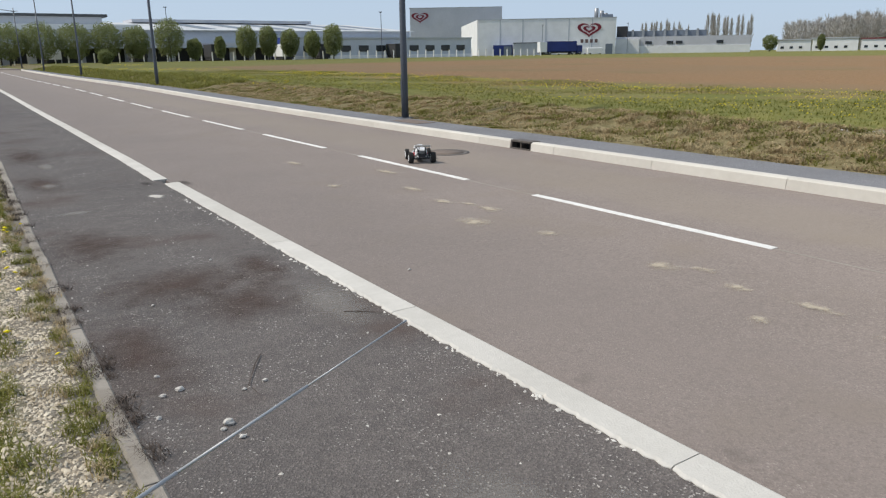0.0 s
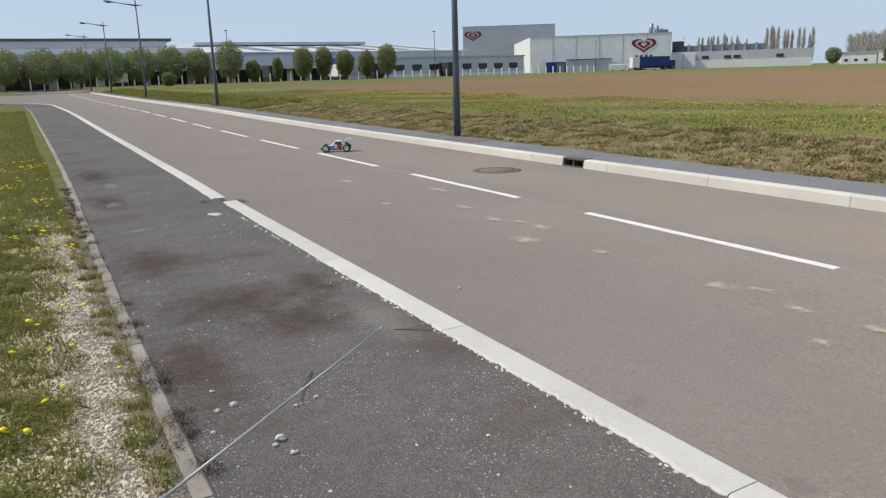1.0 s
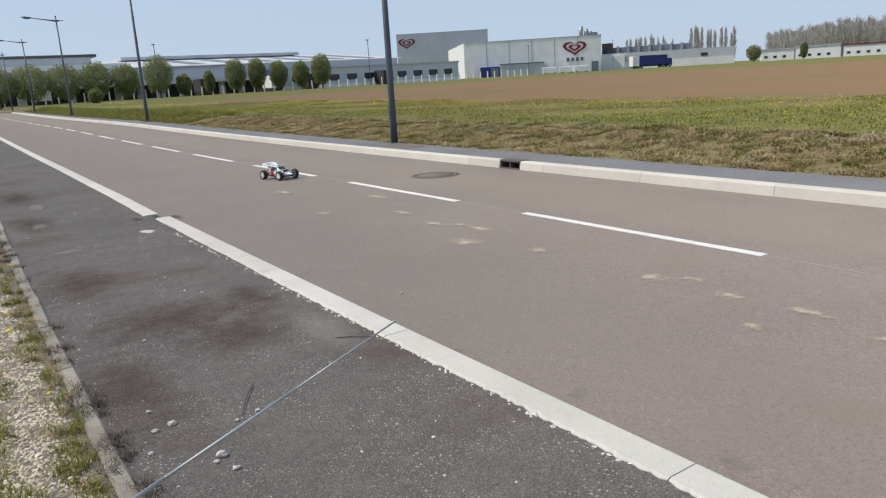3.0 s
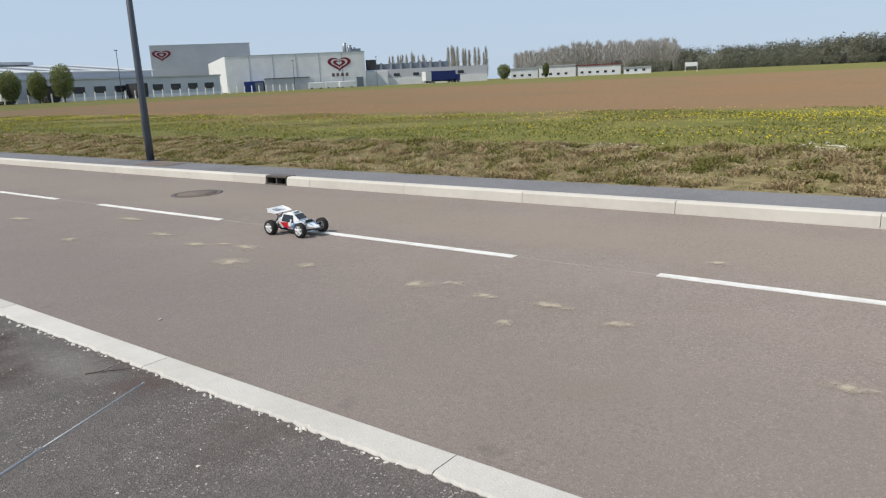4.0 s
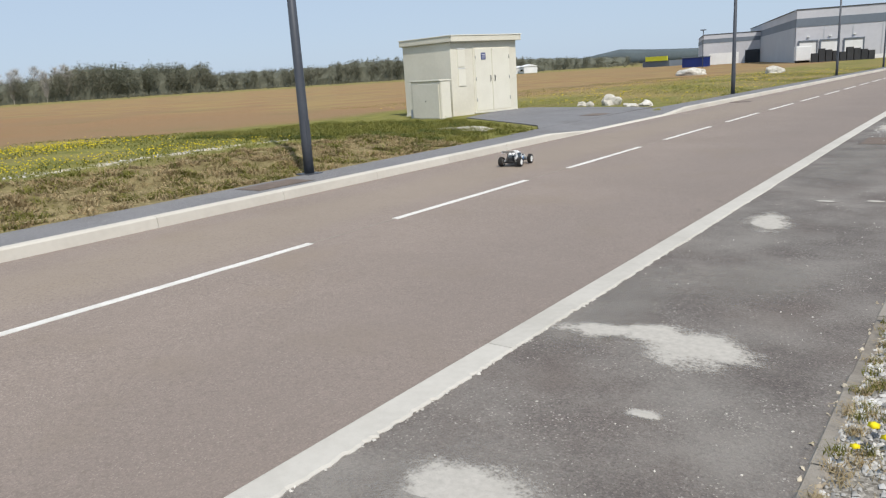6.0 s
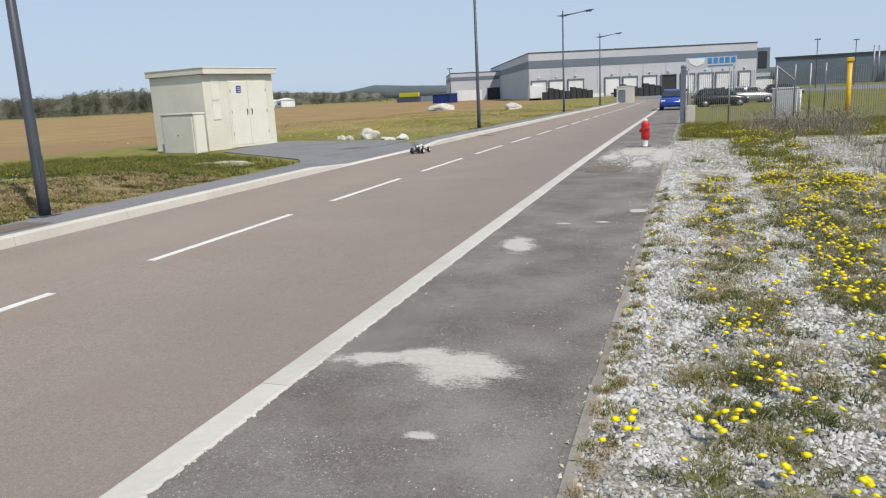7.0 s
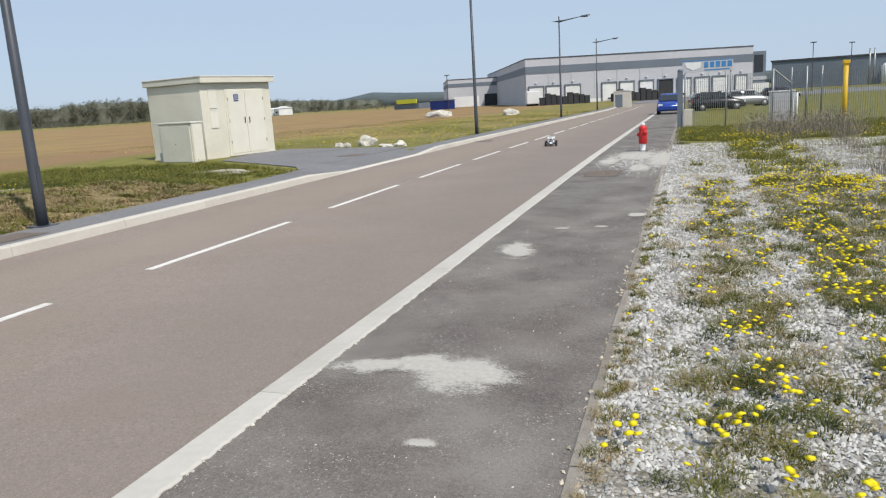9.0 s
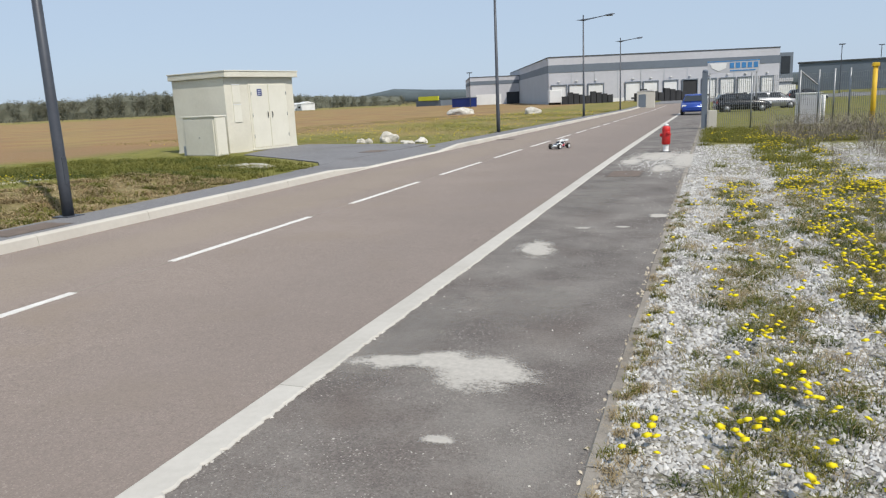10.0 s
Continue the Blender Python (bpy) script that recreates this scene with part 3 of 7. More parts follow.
def make_kerb():
    """Raised kerb stones, lowered at the drive, with a gully opening."""
    root = empty("kerb", None, "pale raised concrete kerb", "kerb", "", "structure")

    def stone(a, b, ha, hb):
        prof = lambda h: [(7.61, -0.2), (7.79, -0.2), (7.79, h - 0.012), (7.775, h), (7.665, h), (7.64, h - 0.02), (7.622, 0.0)]
        pts = [[(x, y, z + float(zr(y))) for x, z in prof(h)] for y, h in ((a + 0.003, ha), (b - 0.003, hb))]
        part("kerb_stone", loft(pts), "kerb", root)
    H = 0.14
    for y in np.arange(-110, -22.01, 2.0):
        stone(y, y + 2, H, H if y < -24.1 else 0.035)
    stone(-22.0, -16.9, 0.035, 0.035)
    stone(-16.9, -14.9, 0.035, H)
    y = -14.9
    while y < 100:
        b = y + 2.0
        if y < 9.66 < b:
            stone(y, 9.66, H, H)
            stone(10.2, b, H, H)
        else:
            stone(y, b, H, H)
        y = b
    gully = empty("gully_inlet", pose(7.7, 9.93, 0), "black cast-iron gully inlet in the kerb", "drain")
    part("hood", box(-0.07, 0.14, -0.262, 0.262, 0.115, 0.15, 0.008), "iron", gully)
    # black panel paints the shade within the inlet
    part("back", box(0.06, 0.14, -0.262, 0.262, -0.1, 0.115), "black", gully)
    for yy in (-0.25, 0.0, 0.25):
        part("bar", box(-0.06, 0.06, yy - 0.012, yy + 0.012, -0.05, 0.115), "iron", gully)
    part("lip", box(-0.09, -0.055, -0.262, 0.262, -0.05, 0.02), "iron", gully)


def make_markings():
    root = empty("centre_line", None, "broken white centre line", "marking", "", "structure")
    for k in range(-20, 27):
        a = 2.3 - 4.3333 * (k - 3)
        if a > 100:
            continue
        ys = np.linspace(a - 3, a, 13)
        ribbon("dash", [(5.053, -0.02), (5.147, -0.02), (5.147, 0.005), (5.053, 0.005)], ys, "paint", root, wob=0.008)
    ribbon("joint", rect(5.088, 5.106, -0.02, 0.0025), steps((-40, 60, 50)), "edging", root)


def make_bend():
    """Where the road widens to the west before the junction."""
    ys = np.linspace(57, 100, 40)
    off = lambda y: -0.024 * (y - 57) ** 2
    for name, a, b, m, z, label in (("road_bend", 0.0, None, "road", 0.045, "asphalt of the road widening to the west"), ("strip_bend", -0.22, 0.0, "concrete", 0.05, "pale concrete strip bending to the west"),
                                    ("path_bend", -1.9, -0.22, "shoulder", 0.045, "dark asphalt path bending to the west")):
        rings = []
        for y in ys:
            x0, x1 = 1.9 + off(y) + a, (1.95 if b is None else 1.9 + off(y) + b)
            zz = float(zr(y)) + 0.014 + (z - 0.014) * float(sm(y, 57, 66))
            rings.append([(x0, y, zz - 0.2), (x1, y, zz - 0.2), (x1, y, zz), (x0, y, zz)])
        tagged(part(name, loft(rings), m, None), label, "road", "", "structure")


make_strip()
make_bend()
make_edging()
make_kerb()
make_markings()


def blobs(spec, name, m, label, category, z=0.005):
    """Flat drifts of fines, each an object: centre, half-sizes and turn."""
    n, rings = 28, 5
    for j, (x, y, a, b, turn) in enumerate(spec):
        V, F, U = [], [], []
        c, s = math.cos(radians(turn)), math.sin(radians(turn))
        for i in range(rings + 1):
            for k in range(n):
                r, q = 1.25 * i / rings, 2 * math.pi * k / n
                u, v = r * math.cos(q), r * math.sin(q)
                px, py = x + c * u * a - s * v * b, y + s * u * a + c * v * b
                V.append((px, py, float(zr(py)) + z + 0.00015 * j + 0.006 * max(0, 1 - r)))
                U.append((u, v))
        for i in range(rings):
            for k in range(n):
                F.append((i * n + k, i * n + (k + 1) % n, (i + 1) * n + (k + 1) % n, (i + 1) * n + k))
        soup(name, V, F, m, label, category, U)


blobs([(0.85, -3.98, 0.4, 0.34, 4), (1.1, -4.1, 0.3, 0.2, 0), (1.45, -4.03, 0.34, 0.15, 8), (1.15, -2.12, 0.34, 0.27, 40), (0.77, -3.08, 0.1, 0.06, 0), (1.29, -7.52, 0.24, 0.5, 12), (1.29, -7.55, 0.2, 0.4, 12),
       (0.98, -8.8, 0.17, 0.07, 0), (0.54, -8.92, 0.13, 0.07, 0), (0.2, -9.8, 0.16, 0.2, 0), (0.75, -18.9, 0.75, 1.7, 0), (0.1, -18.0, 0.5, 2.8, 0), (0.5, -15.9, 0.3, 1.1, 0), (1.3, -17.6, 0.3, 1.2, 0),
       (1.52, 9.3, 0.1, 0.16, 20)], "sand_drift", "sand", "pale limestone sand drift lying on the path", "sand", 0.005)
blobs([(3.72, 5.92, 0.16, 0.24, 0), (4.18, 7.83, 0.1, 0.22, 0), (4.04, 6.95, 0.1, 0.2, 0), (4.18, 6.65, 0.07, 0.15, 0), (4.2, 6.3, 0.1, 0.22, 0), (3.97, 5.13, 0.1, 0.13, 0), (3.95, 3.82, 0.12, 0.16, 0),
       (4.12, 3.6, 0.07, 0.14, 0), (3.95, 3.18, 0.08, 0.12, 0), (3.51, 2.72, 0.09, 0.09, 0), (3.98, 2.62, 0.08, 0.2, 0), (3.83, 2.07, 0.08, 0.13, 20), (5.65, 2.0, 0.08, 0.12, 0), (3.78, 0.14, 0.09, 0.15, 0),
       (3.52, 0.7, 0.07, 0.16, 0), (2.86, -0.64, 0.05, 0.05, 0), (5.5, -2.0, 0.12, 0.16, 0), (3.5, 8.6, 0.1, 0.16, 0), (4.6, 9.2, 0.1, 0.3, 0), (3.9, 10.8, 0.1, 0.3, 0)], "sand_smudge", "smudge", "yellowish sandy smudges on the road", "sand")
blobs([(1.55, 4.6, 0.22, 0.6, 0), (1.5, -4.6, 0.3, 1.2, 0), (1.3, 1.6, 0.3, 0.5, 0), (0.9, -5.5, 0.5, 0.8, 0), (1.0, 2.1, 0.35, 0.4, 0), (1.2, -12.5, 0.5, 3.0, 0), (0.75, 12.9, 0.14, 0.5, 0), (0.6, 8.8, 0.24, 0.12, 10), (0.55, 10.9, 0.14, 0.35, 0), (1.2, -2.0, 0.45, 0.5, 0)], "dust_film", "haze", "thin film of dust on the dark path", "dust", 0.002)
blobs([(1.64, 10.32, 0.09, 0.2, 0), (2.06, 10.1, 0.1, 0.22, 0)], "bitumen_patch", "tar", "dark worn repair patches", "asphalt", 0.002)
blobs([(0.8, 5.6, 0.7, 0.55, -10), (0.3, 4.4, 0.3, 0.9, 0), (1.1, 4.9, 0.5, 0.5, 0), (0.5, 11.2, 0.3, 1.0, 0), (0.45, 7.2, 0.4, 0.9, 0), (1.45, 5.7, 0.25, 0.5, 0), (0.6, 14.5, 0.4, 1.5, 0)],
      "brown_stain", "oil", "faint brown stains soaked into the path", "stain", 0.0015)


# ---- plants and loose stones ----
def stones(n, px, py, size, name, m, label, category, sink=0.3):
    """Angular chips bedded in the ground, scattered at px, py."""
    o = np.array([(1, 0, 0), (0, 1, 0), (-1, 0, 0), (0, -1, 0), (0, 0, 1)], float)
    f = np.array([(0, 1, 4), (1, 2, 4), (2, 3, 4), (3, 0, 4)])
    v = o[None] * (size[:, None, None] * (0.65 + 0.7 * RNG.random((n, 5, 1)))) * np.array([1, 0.8, 0.5])
    v = v + (RNG.random((n, 5, 3)) - 0.5) * size[:, None, None] * 0.7
    a = RNG.random(n) * 6.28
    c, s_ = np.cos(a)[:, None], np.sin(a)[:, None]
    v = np.stack([v[..., 0] * c - v[..., 1] * s_, v[..., 0] * s_ + v[..., 1] * c, v[..., 2]], -1)
    top = np.where((px > 0.06) & (px < 7.7), zr(py), zf(px, py))
    v[:, :4, 2] -= 0.35 * size[:, None]
    v += np.stack([px, py, top + size * sink], -1)[:, None]
    F = (f[None] + np.arange(n)[:, None, None] * 5).reshape(-1, 3)
    return soup(name, v.reshape(-1, 3), F, m, label, category)


def blades(px, py, height, width, lean, name, m, label, category, lift=0.0, curl=1.0, aim=None):
    """Bent, pointed blades; each one island of two faces."""
    n = len(px)
    a, d = RNG.random(n) * 6.28, (RNG.random(n) * 6.28 if aim is None else aim)
    ux, uy = np.cos(a) * width * 0.72, np.sin(a) * width * 0.72
    lx, ly = np.cos(d) * lean * height, np.sin(d) * lean * height
    z = np.where((px > 0) & (px < 7.7), zr(py), zf(px, py)) + lift
    P = np.zeros((n, 5, 3))
    P[:, 0] = np.stack([px - ux, py - uy, z - 0.01], -1)
    P[:, 1] = np.stack([px + ux, py + uy, z - 0.01], -1)
    P[:, 2] = np.stack([px + ux * 0.8 + lx * 0.35, py + uy * 0.8 + ly * 0.35, z + height * 0.6], -1)
    P[:, 3] = np.stack([px - ux * 0.8 + lx * 0.35, py - uy * 0.8 + ly * 0.35, z + height * 0.6], -1)
    P[:, 4] = np.stack([px + lx * curl, py + ly * curl, z + height * (1 - 0.3 * lean)], -1)
    k = np.arange(n)[:, None] * 5
    F = np.concatenate([k + [0, 1, 2], k + [3, 2, 4]], 0)
    return soup(name, P.reshape(-1, 3), F, m, label, category)


def clumped(n, x0, x1, y0, y1, clumps, spread, keep=None):
    """Points in tufts."""
    cx, cy = x0 + (x1 - x0) * RNG.random(clumps), y0 + (y1 - y0) * RNG.random(clumps)
    if keep is not None:
        ok = keep(cx, cy)
        cx, cy = cx[ok], cy[ok]
    k = RNG.integers(0, len(cx), n)
    r = spread * (0.4 + RNG.random(n)) * np.sqrt(RNG.random(n))
    a = RNG.random(n) * 6.28
    return cx[k] + r * np.cos(a), cy[k] + r * np.sin(a)


def tussocks(cx, cy, each, spread, height, width, name, m, label):
    """Tufts whose blades lean outwards, taller in the middle."""
    n = len(cx)
    size = 0.6 + 0.8 * RNG.random(n)
    k = np.repeat(np.arange(n), each)
    d, r = RNG.random(len(k)) * 6.28, np.sqrt(RNG.random(len(k)))
    px, py = cx[k] + spread * size[k] * r * np.cos(d), cy[k] + spread * size[k] * r * np.sin(d)
    h = height * size[k] * (1.05 - 0.55 * r) * (0.6 + 0.7 * RNG.random(len(k)))
    return blades(px, py, h, width, 0.25 + 0.85 * r + 0.3 * RNG.random(len(k)), name, m, label, "grass", aim=d + 0.8 * (RNG.random(len(k)) - 0.5))


def heads(px, py, pz, r, name, label, k=12):
    """Flower heads: shallow ruffled rosettes."""
    n = len(px)
    q = 2 * math.pi * np.arange(k) / k
    rr = np.where(np.arange(k) % 2, 1.0, 0.8)
    V = np.zeros((n, k + 2, 3))
    tilt = (RNG.random((n, 2)) - 0.5) * 0.7
    V[:, :k, 0] = r[:, None] * rr * np.cos(q)
    V[:, :k, 1] = r[:, None] * rr * np.sin(q)
    V[:, k, 2] = r * 0.42
    V[:, k + 1, 2] = -r * 0.4
    V[:, :, 2] += V[:, :, 0] * tilt[:, :1] + V[:, :, 1] * tilt[:, 1:]
    V += np.stack([px, py, pz], -1)[:, None]
    tri = [(i, (i + 1) % k, k) for i in range(k)] + [((i + 1) % k, i, k + 1) for i in range(k)]
    F = (np.array(tri)[None] + np.arange(n)[:, None, None] * (k + 2)).reshape(-1, 3)
    return soup(name, V.reshape(-1, 3), F, "petal", label, "flower")


def patchy(x, y, s=1.0, o=0.0):
    return np.sin(x * 2.3 * s + o + 1.3 * np.sin(y * 1.1 * s)) + np.sin(y * 1.9 * s - o + 1.7 * np.sin(x * 1.4 * s + 2.0))


def verge():
    # gravel south: thick near the path, thinner among the tufts
    n = 150000
    px = 0.01 - 4.6 * RNG.random(n) ** 1.1
    py = -1.4 - 13.0 * RNG.random(n) ** 1.55
    px, py = np.where(px < -3.4, px - np.abs(0.5 * RNG.normal(size=n)), px), np.where(py > -3.0, py + np.abs(0.45 * RNG.normal(size=n)), py)
    stones(n, px, py, 0.006 + 0.013 * RNG.random(n) ** 2.2 + 0.0006 * np.abs(py), "gravel", "stone", "loose white limestone gravel on the verge", "gravel", 0.45)
    n = 30000
    px, py = -0.02 - 0.7 * RNG.random(n) ** 1.1 - np.abs(0.1 * RNG.normal(size=n)), 1.5 + 9 * RNG.random(n) ** 1.5 - np.abs(0.5 * RNG.normal(size=n))
    stones(n, px, py, 0.004 + 0.011 * RNG.random(n) ** 2.8, "gravel", "stone2", "loose pale limestone gravel beside the path edging", "gravel", 0.45)
    n = 18000
    px, py = -9.0 * RNG.random(n) ** 1.2 - 0.05, -13 - 9.5 * RNG.random(n)
    stones(n, px, py, 0.014 + 0.02 * RNG.random(n) ** 2, "gravel", "stone", "loose white limestone gravel on the verge", "gravel", 0.2)
    # crumbs over the sunken edging
    n = 1500
    px, py = 0.01 + 0.035 * RNG.normal(size=n), -1.2 - 13 * RNG.random(n) ** 1.2
    stones(n, px, py, 0.006 + 0.012 * RNG.random(n) ** 2, "gravel", "stone2", "dusty stones lying over the path edging", "gravel", 0.7)
    # spill of gravel over the path by the hydrant
    n = 5000
    px, py = 0.4 + 0.55 * RNG.normal(size=n), -17.8 + 1.3 * RNG.normal(size=n)
    ok = (px < 1.55) & (px > -1)
    px, py = px[ok], py[ok]
    stones(len(px), px, py, 0.01 + 0.016 * RNG.random(len(px)) ** 2, "gravel", "stone", "white gravel spilled over the path by the hydrant", "gravel", 0.2)
    # tufts among the gravel
    run = lambda x: np.exp(-((x + 0.88) / 0.38) ** 2) + 1.25 * sm(-x, 1.3, 1.6) * (1 - 0.55 * sm(-x, 2.9, 3.3))
    lush = lambda x, y: 1.25 * run(x) + 0.42 * patchy(x, y * 0.7, 3.0, 0.7) + 1.3 * (RNG.random(len(x)) - 0.5) > 0.72
    px, py = clumped(95000, -4.6, -0.1, -13.5, -1.0, 5200, 0.075, lush)
    blades(px, py, 0.015 + 0.05 * RNG.random(len(px)) ** 1.5, 0.005, 0.3 + 0.8 * RNG.random(len(px)), "grass_tufts", "blade", "green grass tufts growing through the gravel", "grass")
    for count, m, hh, ww, label in ((900, "blade", 0.075, 0.0065, "olive grass tufts growing through the gravel"), (750, "darkblade", 0.055, 0.011, "dark green leaf rosettes in the gravel"), (560, "dryblade", 0.07, 0.004, "withered straw tufts in the gravel")):
        cx, cy = -0.12 - 4.3 * RNG.random(count * 5), -1.2 - 12 * RNG.random(count * 5) ** 1.3
        ok = np.nonzero(lush(cx, cy))[0][:count]
        tussocks(cx[ok], cy[ok], 62, 0.07, hh * 1.1, ww, "grass_tufts", m, label)
    cx, cy = -0.15 - 2.4 * RNG.random(170), -1.3 - 9 * RNG.random(170)
    tussocks(cx, cy, 26, 0.04, 0.05, 0.007, "grass_tufts", "darkblade", "small lone weeds in the bare gravel")
    px, py = clumped(20000, -4.8, -0.1, -14, -1.0, 1600, 0.09, lambda x, y: patchy(x, y, 3.3, 0.7) > -0.3)
    blades(px, py, 0.03 + 0.09 * RNG.random(len(px)), 0.004, 0.5 + 0.8 * RNG.random(len(px)), "dry_grass", "dryblade", "dry straw stalks in the verge", "grass")
    px, py = clumped(46000, -9, -0.2, -32, -12, 1500, 0.2, lambda x, y: ((x < -1.45) & (x > -3.0) & (patchy(x, y, 1.6, 1.0) > -0.9)) | (patchy(x, y, 1.0, 1.0) > 1.45) | (y < -23.0))
    blades(px, py, 0.06 + 0.14 * RNG.random(len(px)) ** 1.5, 0.014, 0.3 + 0.6 * RNG.random(len(px)), "grass_tufts", "blade", "green grass on the verge near the fence", "grass")
    # tufts on the edging line
    px, py = clumped(7000, -0.13, 0.01, -12, 12, 200, 0.045)
    blades(px, py, 0.015 + 0.035 * RNG.random(len(px)), 0.0045, 0.7 + 0.6 * RNG.random(len(px)), "edge_weeds", "blade", "weeds along the path edging", "grass", 0.015)
    px, py = clumped(5500, -0.13, 0.03, -12, 12, 150, 0.045)
    blades(px, py, 0.015 + 0.04 * RNG.random(len(px)), 0.004, 0.8 + 0.8 * RNG.random(len(px)), "edge_weeds", "dryblade", "withered weeds along the path edging", "grass", 0.015)
    # dead weeds lying over the edging onto the path
    px, py = clumped(2600, 0.01, 0.12, 2.6, 13, 75, 0.055)
    blades(px, py, 0.02 + 0.05 * RNG.random(len(px)), 0.0035, 1.2 + 1.0 * RNG.random(len(px)), "dead_weeds", "twig", "dark dead weeds lying over the path edging", "weeds", 0.012)
    # meadow north
    n = 70000
    px = -0.05 - 5.5 * RNG.random(n) ** 1.6
    py = 0.3 + 2.0 * RNG.random(n) ** 3 + 17 * RNG.random(n) ** 1.3
    ok = (px < -0.36 + 0.12 * patchy(px, py, 2.0)) | (py > 9) | (patchy(px, py, 4.0) > 0.9)
    px, py = px[ok], py[ok]
    blades(px, py, 0.03 + 0.07 * RNG.random(len(px)), 0.007, 0.3 + 0.7 * RNG.random(len(px)), "meadow_grass", "blade", "short green meadow grass beside the path", "grass")
    px, py = -0.1 - 9 * RNG.random(30000) ** 1.3, 17 + 30 * RNG.random(30000)
    blades(px, py, 0.05 + 0.07 * RNG.random(len(px)), 0.02, 0.3 + 0.7 * RNG.random(len(px)), "meadow_grass", "blade", "short green meadow grass beside the path", "grass")
    # tufts in the narrow gravel band
    px, py = clumped(36000, -1.1, -0.04, 1.2, 10, 1000, 0.075, lambda x, y: patchy(x, y, 3.6, 0.4) > 0.75 + 3.0 * (x + 0.3))
    blades(px, py, 0.03 + 0.06 * RNG.random(len(px)) ** 1.4, 0.0055, 0.4 + 0.9 * RNG.random(len(px)), "grass_tufts", "blade", "olive grass tufts in the gravel beside the edging", "grass")
    cx, cy = -0.2 - 1.2 * RNG.random(420) ** 1.1, 1.5 + 12 * RNG.random(420) ** 1.3
    tussocks(cx[:260], cy[:260], 60, 0.06, 0.055, 0.006, "grass_tufts", "blade", "olive grass tufts beside the path edging")
    tussocks(cx[260:], cy[260:], 40, 0.05, 0.045, 0.005, "grass_tufts", "dryblade", "withered tufts beside the path edging")
    # dandelions
    px, py = clumped(2500, -4.6, -0.1, -13, -1.2, 3600, 0.11, lambda x, y: (patchy(x, y * 0.7, 3.0, 0.7) > -1.3) & (RNG.random(len(x)) < 0.07 + 0.3 * run(x) + 0.2 * sm(-x, 1.4, 1.8)))
    heads(px, py, zf(px, py) + 0.06 + 0.09 * RNG.random(len(px)), 0.018 + 0.01 * RNG.random(len(px)), "dandelions", "yellow dandelions in flower on the gravel verge")
    px, py = clumped(850, -8, -0.3, -27, -11, 800, 0.3, lambda x, y: (x < -1.5) & (patchy(x, y, 1.6, 1.0) > -0.5) & (x > -2.9) | (y < -22) & (RNG.random(len(x)) < 0.3))
    heads(px, py, zf(px, py) + 0.08 + 0.1 * RNG.random(len(px)), 0.016 + 0.01 * RNG.random(len(px)), "dandelions", "yellow dandelions in flower near the fence")
    px, py = clumped(700, -2.6, -0.1, 1.5, 18, 360, 0.12)
    heads(px, py, zf(px, py) + 0.06 + 0.06 * RNG.random(len(px)), 0.015 + 0.01 * RNG.random(len(px)), "dandelions", "scattered yellow dandelions in the meadow grass")


